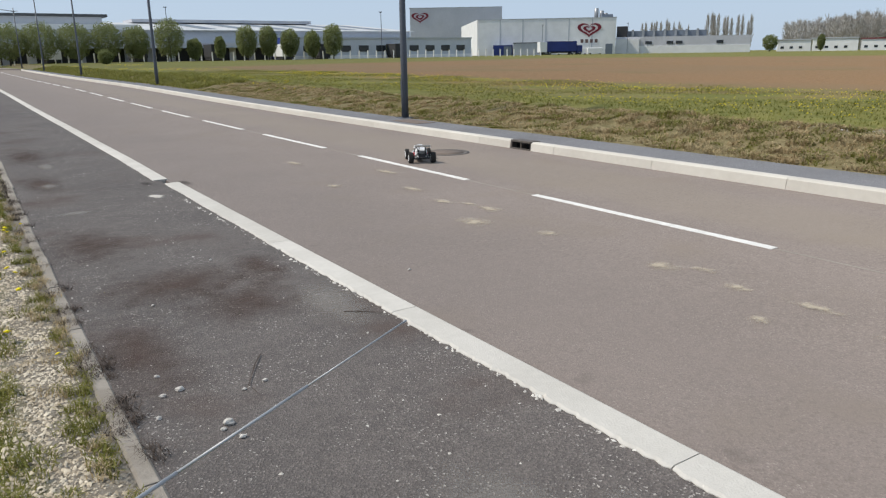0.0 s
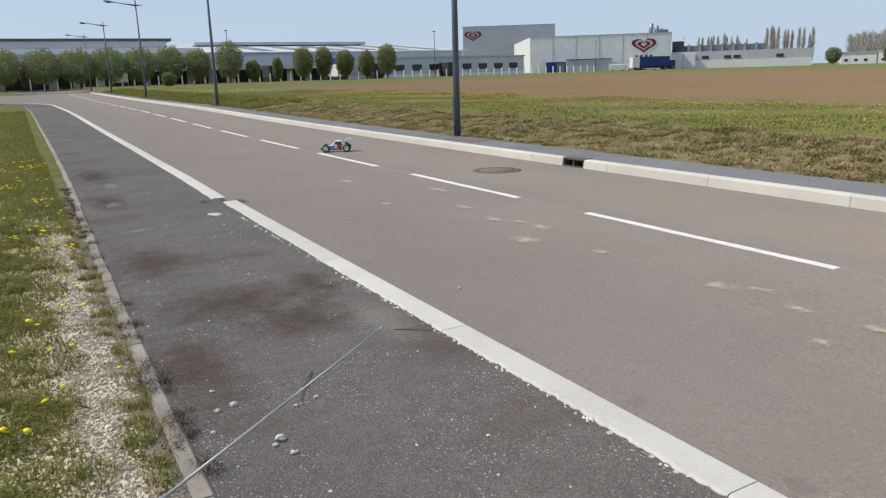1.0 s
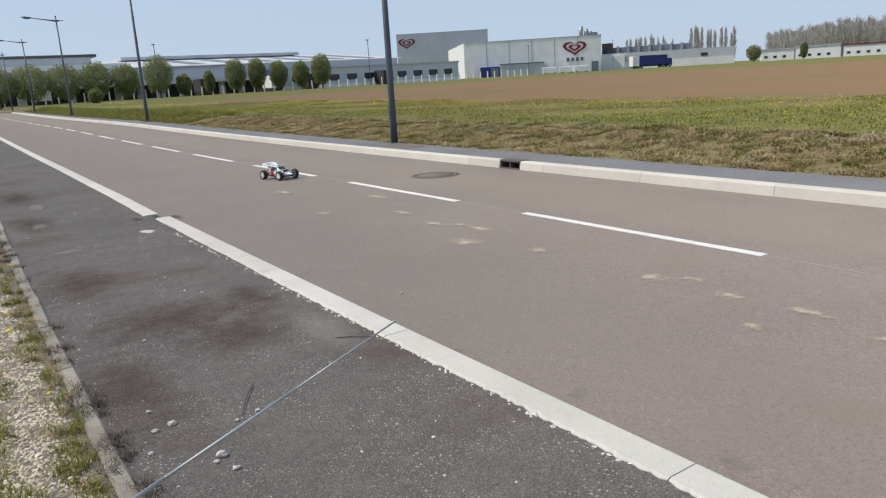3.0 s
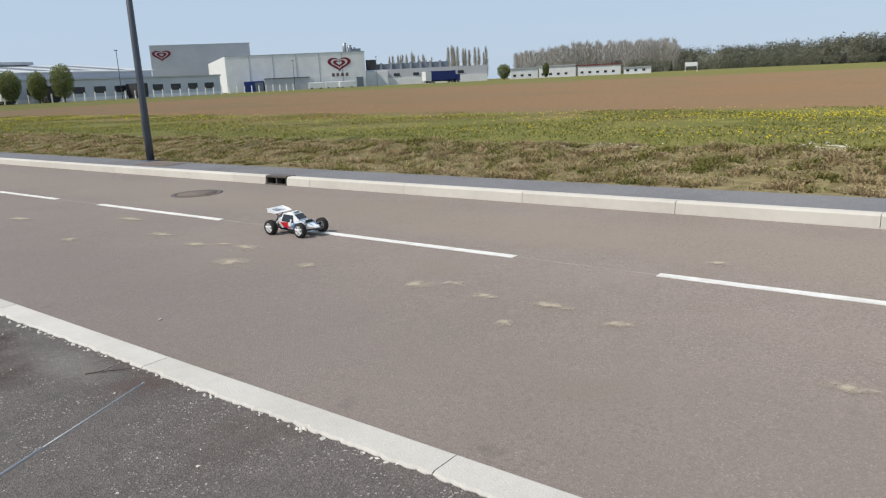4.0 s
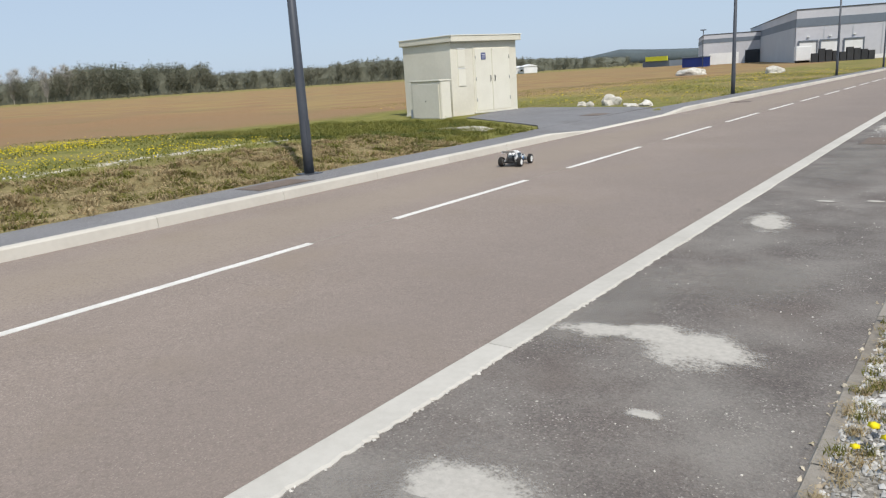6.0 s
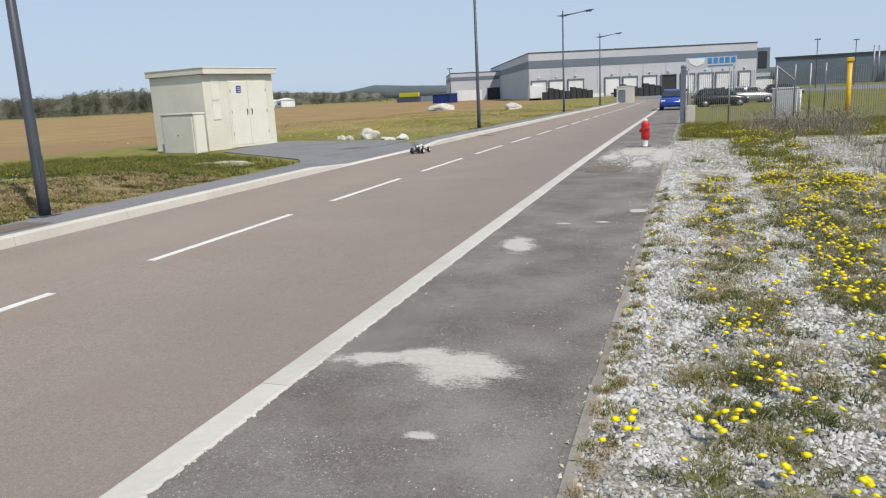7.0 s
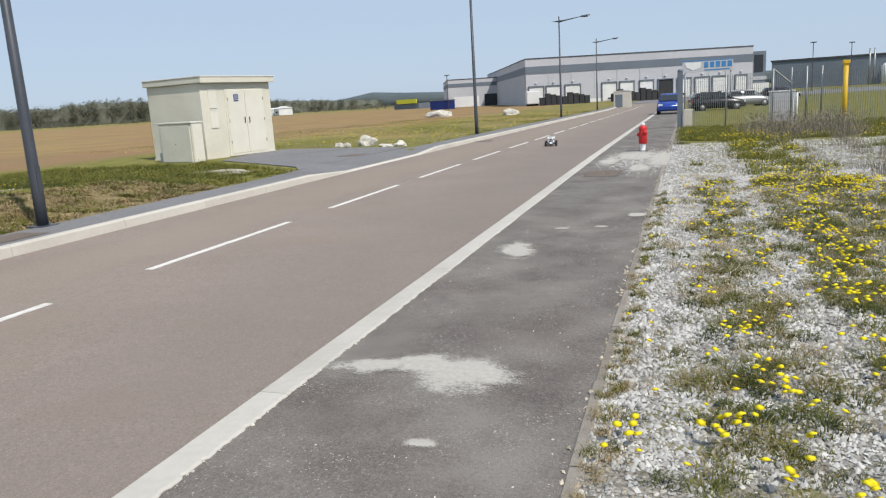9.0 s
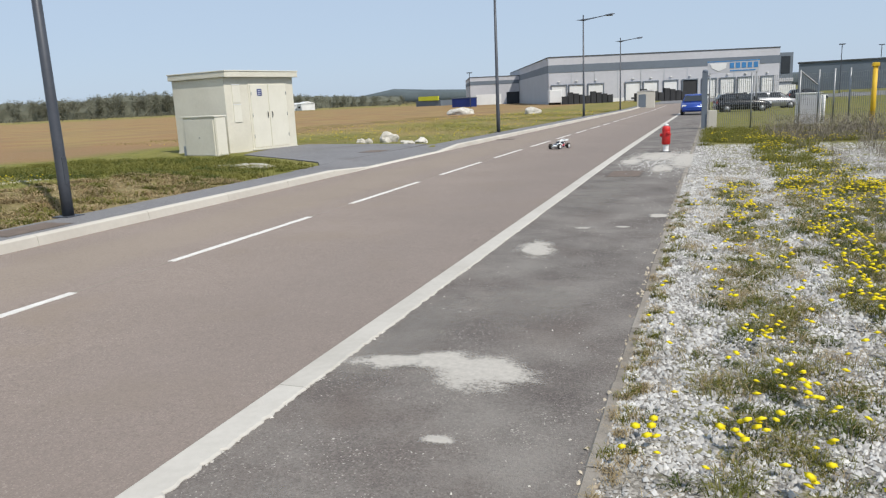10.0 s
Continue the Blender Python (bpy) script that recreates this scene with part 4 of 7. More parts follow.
def field():
    # tussocks on the bank: straw, russet and olive
    for count, m, hh, label in ((1300, "dryblade", 0.075, "dry straw tussocks on the roadside bank"), (850, "russet", 0.07, "russet withered tussocks on the roadside bank"), (1150, "blade", 0.075, "olive tufts among the dry grass of the bank")):
        cx, cy = 8.85 + 2.5 * RNG.random(count), -13.0 + 46 * RNG.random(count) ** 1.2
        tussocks(cx, cy, 40, 0.15, hh, 0.026, "bank_tussocks", m, label)
    px, py = clumped(16000, 8.75, 11.5, -14.5, 34, 700, 0.2)
    blades(px, py, 0.03 + 0.06 * RNG.random(len(px)), 0.012, 0.9 + 0.9 * RNG.random(len(px)), "bank_grass", "dryblade", "thin dry grass between the tussocks", "grass")
    px, py = clumped(22000, 8.75, 11.5, 34, 100, 900, 0.4)
    blades(px, py, 0.1 + 0.16 * RNG.random(len(px)), 0.04, 0.5 + 0.6 * RNG.random(len(px)), "bank_grass", "blade", "green grass on the bank further along", "grass")
    px, py = clumped(34000, 8.8, 19.5, -20.5, -12.0, 900, 0.25, lambda x, y: (y < -13) & ~((x > 14.2) & (y < -19)))
    ok = ~((py < -16.2) & (px < 8.9 + (-py - 16.2) * 1.45))
    px, py = px[ok], py[ok]
    blades(px, py, 0.05 + 0.1 * RNG.random(len(px)), 0.014, 0.4 + 0.6 * RNG.random(len(px)), "lawn_grass", "blade", "green grass before the transformer cabin", "grass")
    cx, cy = 9.2 + 9 * RNG.random(520), -19.5 + 7.5 * RNG.random(520)
    ok = ~((cy < -15.8) & (cx < 9.2 + (-cy - 15.8) * 1.5)) & ~((cx > 13.8) & (cy < -19.0))
    tussocks(cx[ok], cy[ok], 46, 0.16, 0.09, 0.02, "lawn_tufts", "darkblade", "dark green tufts in the lawn before the cabin")
    n = 700
    py = -12 + 19 * RNG.random(n)
    px = 11.75 - 0.11 * py + 0.22 * np.sin(py * 2.1) * np.sin(py * 0.7) + 0.2 * RNG.normal(size=n)
    ok = np.sin(py * 3.1) + np.sin(py * 1.3) > -0.8
    px, py = px[ok], py[ok]
    stones(len(px), px, py, 0.012 + 0.022 * RNG.random(len(px)) ** 2, "chalk_rubble", "stone", "white chalk rubble along the top of the bank", "gravel", 0.35)
    # meadow behind the bank, with dandelions
    px, py = 11.0 + 11.5 * RNG.random(85000), -16 + 75 * RNG.random(85000)
    ok = patchy(px, py, 0.45, 0.3) + 0.8 * RNG.random(len(px)) > -0.35 + 0.9 * sm(px, 15.5, 20) * sm(py, 2, 14)
    px, py = px[ok], py[ok]
    blades(px, py, 0.03 + 0.06 * RNG.random(len(px)), 0.022, 0.7 + 0.8 * RNG.random(len(px)), "meadow_grass", "blade", "green meadow grass between bank and field", "grass")
    n = 42000
    px, py = 12.2 + 10 * RNG.random(n), -15 + 62 * RNG.random(n)
    dens = 0.55 + 0.35 * np.sin(px * 1.1 + 0.4 * np.sin(py * 0.35)) + 0.25 * np.sin(py * 0.5 + px)
    dens = dens * (0.3 + 0.7 * sm(px, 12.5, 14.5) * sm(22.5 - px, 0, 3)) * (0.22 + 0.78 * (1 - sm(py, -1, 9)))
    ok = RNG.random(n) < dens * sm(py, -13, -8)
    px, py = px[ok], py[ok]
    heads(px, py, zf(px, py) + 0.05 + 0.05 * RNG.random(len(px)), 0.013 + 0.011 * RNG.random(len(px)), "dandelion_meadow", "sheet of yellow dandelions in the meadow", 6)
    n = 5000
    px, py = 10 + 30 * RNG.random(n), 20 + 95 * RNG.random(n)
    ok = ((np.sin(py * 0.21) + np.sin(px * 0.5 + py * 0.1)) > 0.2) & (px < 21)
    px, py = px[ok], py[ok]
    heads(px, py, zf(px, py) + 0.09, 0.025 + 0.025 * RNG.random(len(px)), "dandelion_meadow", "yellow dandelions in the far meadow", 6)
    n = 1200
    px, py = 8.9 + 16 * RNG.random(n), -85 + 58 * RNG.random(n)
    heads(px, py, zf(px, py) + 0.06, 0.02 + 0.02 * RNG.random(n), "dandelion_meadow", "sparse dandelions in the dry grass beyond the drive")
    for n, m, w, label in ((26000, "blade", 0.022, "short green grass beyond the drive"), (14000, "dryblade", 0.02, "half-dry grass beyond the drive")):
        px, py = 8.8 + 22 * RNG.random(n) ** 1.5, -80 + 54 * RNG.random(n)
        ok = (py < -24.6 - 0.25 * (px - 8)) & ((patchy(px, py, 0.25, 2.0) > 0.2) == (m == "dryblade"))
        px, py = px[ok], py[ok]
        blades(px, py, 0.03 + 0.08 * RNG.random(len(px)), w, 0.6 + 0.8 * RNG.random(len(px)), "dry_meadow", m, label, "grass")


def litter():
    """Pebbles and twigs on the path."""
    n = 900
    px, py = 0.1 + 1.6 * RNG.random(n) ** 1.5, -12 + 24 * RNG.random(n)
    stones(n, px, py, 0.003 + 0.006 * RNG.random(n) ** 3, "grit", "pebble", "pale grit scattered over the path", "gravel", 0.4)
    n = 260
    y = -8 + 17 * RNG.random(n)
    stones(n, 1.724 + 0.03 * RNG.random(n), y, 0.007 + 0.008 * RNG.random(n), "grit", "pebble", "pale crumbs along the concrete strip", "gravel", 0.4)
    for i, (x, y, r) in enumerate([(0.45, 3.32, 0.026), (0.36, 3.8, 0.02), (0.27, 3.77, 0.017), (0.3, 4.02, 0.014), (0.46, 3.17, 0.016), (0.41, 3.28, 0.014), (0.62, 3.62, 0.012), (0.74, 3.66, 0.014), (0.2, 3.55, 0.014), (0.55, 5.2, 0.012), (1.2, 6.1, 0.012), (2.35, 4.9, 0.013)]):
        bm = bmesh.new()
        bmesh.ops.create_icosphere(bm, subdivisions=2, radius=1)
        for v in bm.verts:
            v.co = Vector((v.co.x, v.co.y * 0.8, v.co.z * 0.6)) * r * (1 + 0.5 * noise.noise(v.co * 1.3 + Vector((i * 7, 0, 0))))
        ob = part("pebble", bm, "pebble", None)
        ob.location = (x, y, r * 0.45)
        tagged(ob, "pale limestone pebble lying on the asphalt", "pebble", "pebbles on the path")
    for pts in ([(1.52, 4.34), (1.58, 4.29), (1.65, 4.24), (1.71, 4.17)], [(0.84, 3.99), (0.76, 3.86), (0.7, 3.74), (0.65, 3.64), (0.66, 3.5)]):
        twig = empty("twig", pose(*pts[0], 0.008), "thin dead twig lying on the path", "twig", "twigs on the path")
        o = pts[0]
        part("stem", tube([(x - o[0], y - o[1], 0.004 * (i % 2)) for i, (x, y) in enumerate(pts)], [0.0032, 0.003, 0.0026, 0.002, 0.0014][:len(pts)], 6), "twig", twig)
        p, q = pts[1], pts[2]
        part("shoot", tube([(p[0] - o[0], p[1] - o[1], 0.003), (q[0] - o[0] + 0.06, q[1] - o[1] + 0.05, 0.012)], [0.002, 0.001], 6), "twig", twig)


verge()
field()
litter()


# ---- covers in the ground ----
def manhole(x, y, z, r):
    root = empty("manhole_cover", pose(x, y, z), "round cast-iron manhole cover in the asphalt", "manhole")
    part("ring", lathe([(r * 0.88, -0.03), (r * 1.12, -0.03), (r * 1.12, 0.004), (r * 0.88, 0.006), (r * 0.88, -0.03)], 32), "iron", root)
    part("lid", lathe([(0.01, -0.02), (r * 0.86, -0.02), (r * 0.86, 0.007), (r * 0.3, 0.008), (0.01, 0.008)], 32), "rust", root)


def cover(x, y, z, a, b):
    root = empty("inspection_cover", pose(x, y, z), "rectangular rusty inspection cover set in the asphalt", "cover", "inspection covers")
    part("frame", box(-a - 0.04, a + 0.04, -b - 0.04, b + 0.04, -0.05, 0.004, 0.003), "iron", root)
    part("lid", box(-a, a, -b, b, -0.04, 0.009, 0.004), "rust", root)


manhole(6.42, 10.42, 0.0, 0.36)
manhole(7.3, -28.6, float(zr(-28.6)), 0.36)
cover(8.3, 14.5, 0.128, 0.22, 0.55)
cover(8.27, -7.3, 0.128, 0.24, 0.5)
cover(1.15, -14.9, 0.002, 0.3, 0.5)
cover(9.3, -20.6, 0.148, 0.3, 0.4)


# ---- street lamps ----
def street_lamp(y):
    root = empty("street_lamp", pose(8.7, y, 0.12 + float(zr(y))), "slim slate-grey steel street lamp at the back of the pavement", "street lamp", "street lamps along the road")
    part("base_plate", box(-0.16, 0.16, -0.16, 0.16, 0.0, 0.02, 0.004), "pole", root)
    part("pole", tube([(0, 0, 0), (0, 0, 0.6), (0, 0, 7.370)], [0.085, 0.082, 0.045], 14), "pole", root)
    part("hatch", box(-0.0835, -0.06, -0.04, 0.04, 0.5, 0.9, 0.002), "pole", root)
    part("cap", lathe([(0.05, 7.350), (0.05, 7.420), (0.02, 7.460)], 10), "pole", root)
    rings = []
    for x, w, h, z in ((0.55, 0.01, 0.01, 7.120), (0.3, 0.05, 0.03, 7.100), (0.0, 0.09, 0.075, 7.080), (-0.5, 0.06, 0.045, 7.140), (-1.3, 0.05, 0.03, 7.250), (-1.7, 0.05, 0.03, 7.300)):
        rings.append([(x, -w, z), (x, 0, z - h), (x, w, z), (x, 0, z + h)])
    part("arm", loft(rings), "pole", root)
    rings = []
    for x, w, h, z in ((-1.55, 0.07, 0.03, 7.280), (-1.7, 0.15, 0.06, 7.300), (-2.1, 0.16, 0.06, 7.340), (-2.3, 0.1, 0.03, 7.360)):
        rings.append([(x, -w, z - h * 0.4), (x, w, z - h * 0.4), (x, w * 0.6, z + h), (x, -w * 0.6, z + h)])
    head = part("lamp_head", loft(rings), "pole", root)
    part("lens", box(-2.15, -1.72, -0.11, 0.11, 7.240, 7.285, 0.01), "glassdark", head)
    return root


for yy in (112.5, 88.2, 63.9, 39.8, 15.5, -8.4, -32.7, -57.0, -81.3):
    street_lamp(yy)


# ---- transformer cabin ----
def cabin():
    o, e = Vector((15.15, -21.4)), Vector((14.4, -24.58))
    ang = math.degrees(math.atan2(e.y - o.y, e.x - o.x))
    L, D, H = (e - o).length, 2.75, 2.57
    z0 = 0.11
    root = empty("transformer_cabin", pose(o.x, o.y, z0, 0, 0, ang), "cream rendered electrical transformer cabin with double doors", "cabin")
    part("wall", box(0, L, 0, D, -0.3, H, 0.015), "cream", root)
    part("plinth", box(-0.015, L + 0.015, -0.015, D + 0.015, -0.3, 0.06), "cream", root)
    roof = part("roof", box(-0.09, L + 0.09, -0.2, D + 0.09, H + 0.004, H + 0.2, 0.02), "cream", root, "cream flat concrete roof slab")
    part("flashing", box(-0.11, L + 0.11, -0.22, D + 0.11, H + 0.2, H + 0.235, 0.006), "cream2", roof)
    for a, b, hx in ((1.12, 1.93, 1.84), (1.97, 2.85, 2.06)):
        d = part("door", box(a, b, -0.045, 0.02, 0.12, 2.32, 0.006), "cream2", root, "cream painted steel door")
        part("handle", tube([(hx, -0.06, 1.15), (hx, -0.09, 1.2), (hx, -0.09, 1.32), (hx, -0.06, 1.36)], 0.014, 8), "plastic", d)
        for zz in (0.45, 1.2, 1.95):
            part("hinge", tube([(a + 0.02 if hx > (a + b) / 2 else b - 0.02, -0.055, zz), (a + 0.02 if hx > (a + b) / 2 else b - 0.02, -0.055, zz + 0.12)], 0.012, 8), "steel", d)
    fr = part("door_frame", box(1.05, 2.92, -0.02, 0.02, 0.06, 2.4), "cream", root)
    part("sill", box(1.0, 2.95, -0.07, 0.0, 0.03, 0.09, 0.006), "cream2", fr)
    for z in (1.05, 1.72):
        v = part("vent", box(0.32, 0.66, -0.025, 0.02, z, z + 0.62, 0.004), "cream2", root, "pale ventilation panel")
        part("lip", box(0.31, 0.67, -0.034, -0.02, z + 0.6, z + 0.625, 0.002), "white", v)
    sg = part("sign", box(1.42, 1.64, -0.056, -0.046, 1.93, 2.17, 0.003), "deepblue", root, "small blue sign with pale writing")
    for k in range(3):
        part("bar", box(1.45, 1.61, -0.06, -0.056, 1.97 + k * 0.065, 1.99 + k * 0.065), "white", sg)
    cab = empty("meter_cabinet", pose(14.72, -20.62, 0.11, 0, 0, ang + 90), "low cream plastic meter cabinet standing before the cabin", "cabinet")
    part("body", box(-0.05, 1.55, -0.02, 0.42, -0.2, 1.28, 0.012), "cream", cab)
    part("door", box(0.02, 1.48, 0.421, 0.45, 0.03, 1.2, 0.008), "cream", cab)
    part("cap", box(-0.08, 1.58, -0.05, 0.46, 1.281, 1.33, 0.01), "cream2", cab)
    part("side_panel", box(-0.075, -0.052, 0.0, 0.4, -0.1, 1.25, 0.005), "cream2", cab)
    part("lock", lathe([(0.02, 0.0), (0.02, 0.03)], 10), "plastic", cab).location = (0.75, 0.45, 0.6)
    part("foot_box", box(1.62, 1.95, -0.1, 0.2, -0.15, 0.32, 0.01), "grey", cab)


cabin()


def rock(name, x, y, z, sx, sy, sz, seed, label, group, m="rock"):
    bm = bmesh.new()
    bmesh.ops.create_icosphere(bm, subdivisions=3, radius=1)
    for v in bm.verts:
        n = 1 + 0.4 * noise.noise(v.co * 1.1 + Vector((seed * 3.1, seed, 0))) + 0.15 * noise.noise(v.co * 3.3 + Vector((seed, 0, 0)))
        v.co = Vector((v.co.x * sx, v.co.y * sy, max(v.co.z, -0.4) * sz)) * n
    ob = part(name, bm, m, None)
    ob.location = (x, y, z + sz * 0.25)
    return tagged(ob, label, "rock", group)


for i, (x, y, a, b, c) in enumerate([(11.3, -26.2, 0.36, 0.3, 0.3), (11.9, -25.7, 0.15, 0.13, 0.15), (12.4, -26.0, 0.2, 0.16, 0.14), (9.9, -24.9, 0.2, 0.17, 0.1), (9.6, -25.4, 0.25, 0.2, 0.15), (10.3, -25.4, 0.18, 0.15, 0.09)]):
    rock("boulder", x, y, float(zf(x, y)), a, b, c, i + 1, "white limestone boulder lying in the grass", "boulders by the drive")
for i, (x, y, a, b, c) in enumerate([(10.7, -16.15, 0.62, 0.22, 0.06), (10.2, -15.5, 0.4, 0.2, 0.05), (11.5, -16.0, 0.3, 0.2, 0.04)]):
    rock("chalk_slab", x, y, float(zf(x, y)), a, b, c, i + 20, "flat white chalky slab in the grass", "slabs in the grass")
rock("boulder", 17.5, -78, float(zf(17.5, -78)), 0.9, 0.8, 0.5, 31, "white limestone boulder in the dry grass", "boulders by the drive")
rock("boulder", 29, -88, float(zf(29, -88)), 1.6, 1.0, 0.7, 32, "pale heap of rubble in the dry grass", "boulders by the drive")


# ---- by the fence ----
def hydrant():
    root = empty("fire_hydrant", pose(0.68, -20.45, -0.01), "red fire hydrant with a white foot on the path", "hydrant")
    root.scale = (0.82, 0.82, 0.8)
    part("foot", lathe([(0.13, -0.05), (0.13, 0.02), (0.085, 0.03), (0.075, 0.06), (0.09, 0.2), (0.09, 0.24)], 20), "white", root, "pale foot of the hydrant")
    part("base_flange", lathe([(0.17, -0.04), (0.17, 0.02), (0.12, 0.025)], 20), "dark", root)
    part("body", lathe([(0.11, 0.24), (0.135, 0.26), (0.135, 0.62), (0.12, 0.66), (0.13, 0.7), (0.13, 0.78), (0.1, 0.83), (0.05, 0.85)], 20), "red", root)
    part("cap", lathe([(0.07, 0.84), (0.07, 0.9), (0.03, 0.92)], 12), "white", root)
    for a, z in ((0, 0.55), (120, 0.62), (240, 0.55)):
        o = part("outlet", lathe([(0.05, 0.0), (0.05, 0.03), (0.062, 0.035), (0.062, 0.07), (0.03, 0.085)], 14), "red", root)
        o.matrix_basis = pose(0.11 * math.cos(radians(a)), 0.11 * math.sin(radians(a)), z, 0, 90, a)


hydrant()


def road_car(name, x, y, z, heading, paint, label):
    """A small hatchback: shell, glass, lights, plates as plain bars, four wheels."""
    root = empty(name, pose(x, y, z, 0, 0, heading), label, "car")
    st = [(-1.98, 0.7, 0.35, 0.62), (-1.95, 0.8, 0.28, 0.95), (-1.7, 0.84, 0.24, 1.0), (-0.4, 0.86, 0.22, 0.98), (0.9, 0.86, 0.22, 0.95), (1.6, 0.82, 0.24, 0.8), (1.92, 0.72, 0.3, 0.66), (2.0, 0.6, 0.36, 0.55)]
    rings = [[(a, -w * 0.94, z0), (a, w * 0.94, z0), (a, w, (z0 + z1) / 2), (a, w * 0.95, z1), (a, -w * 0.95, z1), (a, -w, (z0 + z1) / 2)] for a, w, z0, z1 in st]
    part("body", loft(rings, smooth=True), paint, root)
    top = [(-1.86, 0.74, 0.95, 0.66, 1.05), (-1.6, 0.76, 0.95, 0.62, 1.36), (-0.9, 0.78, 0.95, 0.62, 1.46), (0.1, 0.78, 0.94, 0.62, 1.44), (0.55, 0.77, 0.93, 0.64, 1.25), (1.05, 0.74, 0.9, 0.7, 0.95)]
    rings = [[(a, -w0, z0), (a, w0, z0), (a, w1, z1), (a, -w1, z1)] for a, w0, z0, w1, z1 in top]
    part("roof", loft(rings, smooth=True), paint, root)
    part("rear_window", loft([[(-1.8, -0.62, 1.1), (-1.8, 0.62, 1.1), (-1.83, 0.62, 1.1), (-1.83, -0.62, 1.1)], [(-1.57, -0.55, 1.36), (-1.57, 0.55, 1.36), (-1.66, 0.55, 1.36), (-1.66, -0.55, 1.36)]]), "glassdark", root)
    part("windscreen", loft([[(1.02, -0.66, 0.98), (1.02, 0.66, 0.98), (1.07, 0.66, 0.98), (1.07, -0.66, 0.98)], [(0.4, -0.58, 1.36), (0.4, 0.58, 1.36), (0.46, 0.58, 1.36), (0.46, -0.58, 1.36)]]), "glassdark", root)
    for sgn in (-1, 1):
        for a, b in ((-1.5, -0.55), (-0.47, 0.5)):
            part("side_window", loft([[(a, sgn * 0.785, 1.0), (b, sgn * 0.785, 1.0), (b, sgn * 0.75, 1.0), (a, sgn * 0.75, 1.0)], [(a + 0.08, sgn * 0.655, 1.36), (b - 0.12, sgn * 0.655, 1.36), (b - 0.12, sgn * 0.6, 1.36), (a + 0.08, sgn * 0.6, 1.36)]]), "glassdark", root)
        part("tail_light", box(-2.0, -1.9, sgn * 0.76 - 0.08, sgn * 0.76 + 0.08, 0.72, 0.95, 0.02), "tail", root)
        part("headlight", box(1.78, 1.93, sgn * 0.6 - 0.14, sgn * 0.6 + 0.14, 0.6, 0.74, 0.02), "white", root)
        for a in (-1.25, 1.25):
            w = part("wheel", lathe([(0.1, -0.09), (0.29, -0.1), (0.31, -0.06), (0.31, 0.06), (0.29, 0.1), (0.1, 0.09)], 20, "y"), "rubber", root)
            w.location = (a, sgn * 0.76, 0.31)
            part("rim", lathe([(0.02, -0.105), (0.19, -0.1), (0.19, 0.1), (0.02, 0.105)], 14, "y"), "steel", w)
    part("number_plate", box(-2.01, -1.97, -0.25, 0.25, 0.62, 0.73, 0.005), "white", root)
    part("bumper", box(-2.03, -1.9, -0.72, 0.72, 0.32, 0.55, 0.03), paint, root)
    return root


road_car("blue_car", 0.75, -57.0, -0.24, 90, "carblue", "blue hatchback parked at the end of the path")
road_car("dark_car", -2.65, -61.0, -0.33, 190, "carblack", "dark parked car behind the fence")
road_car("silver_car", -5.2, -68.0, -0.36, 195, "carsilver", "silver parked car behind the fence")
road_car("dark_car", -10.5, -92.0, -0.4, 185, "carblack", "dark car parked before the warehouse")
road_car("silver_car", -24.5, -98.0, -0.4, 170, "carsilver", "silver car parked far behind the fence")
road_car("silver_car", -39.5, -112.0, -0.4, 170, "carsilver", "silver car parked far behind the fence")


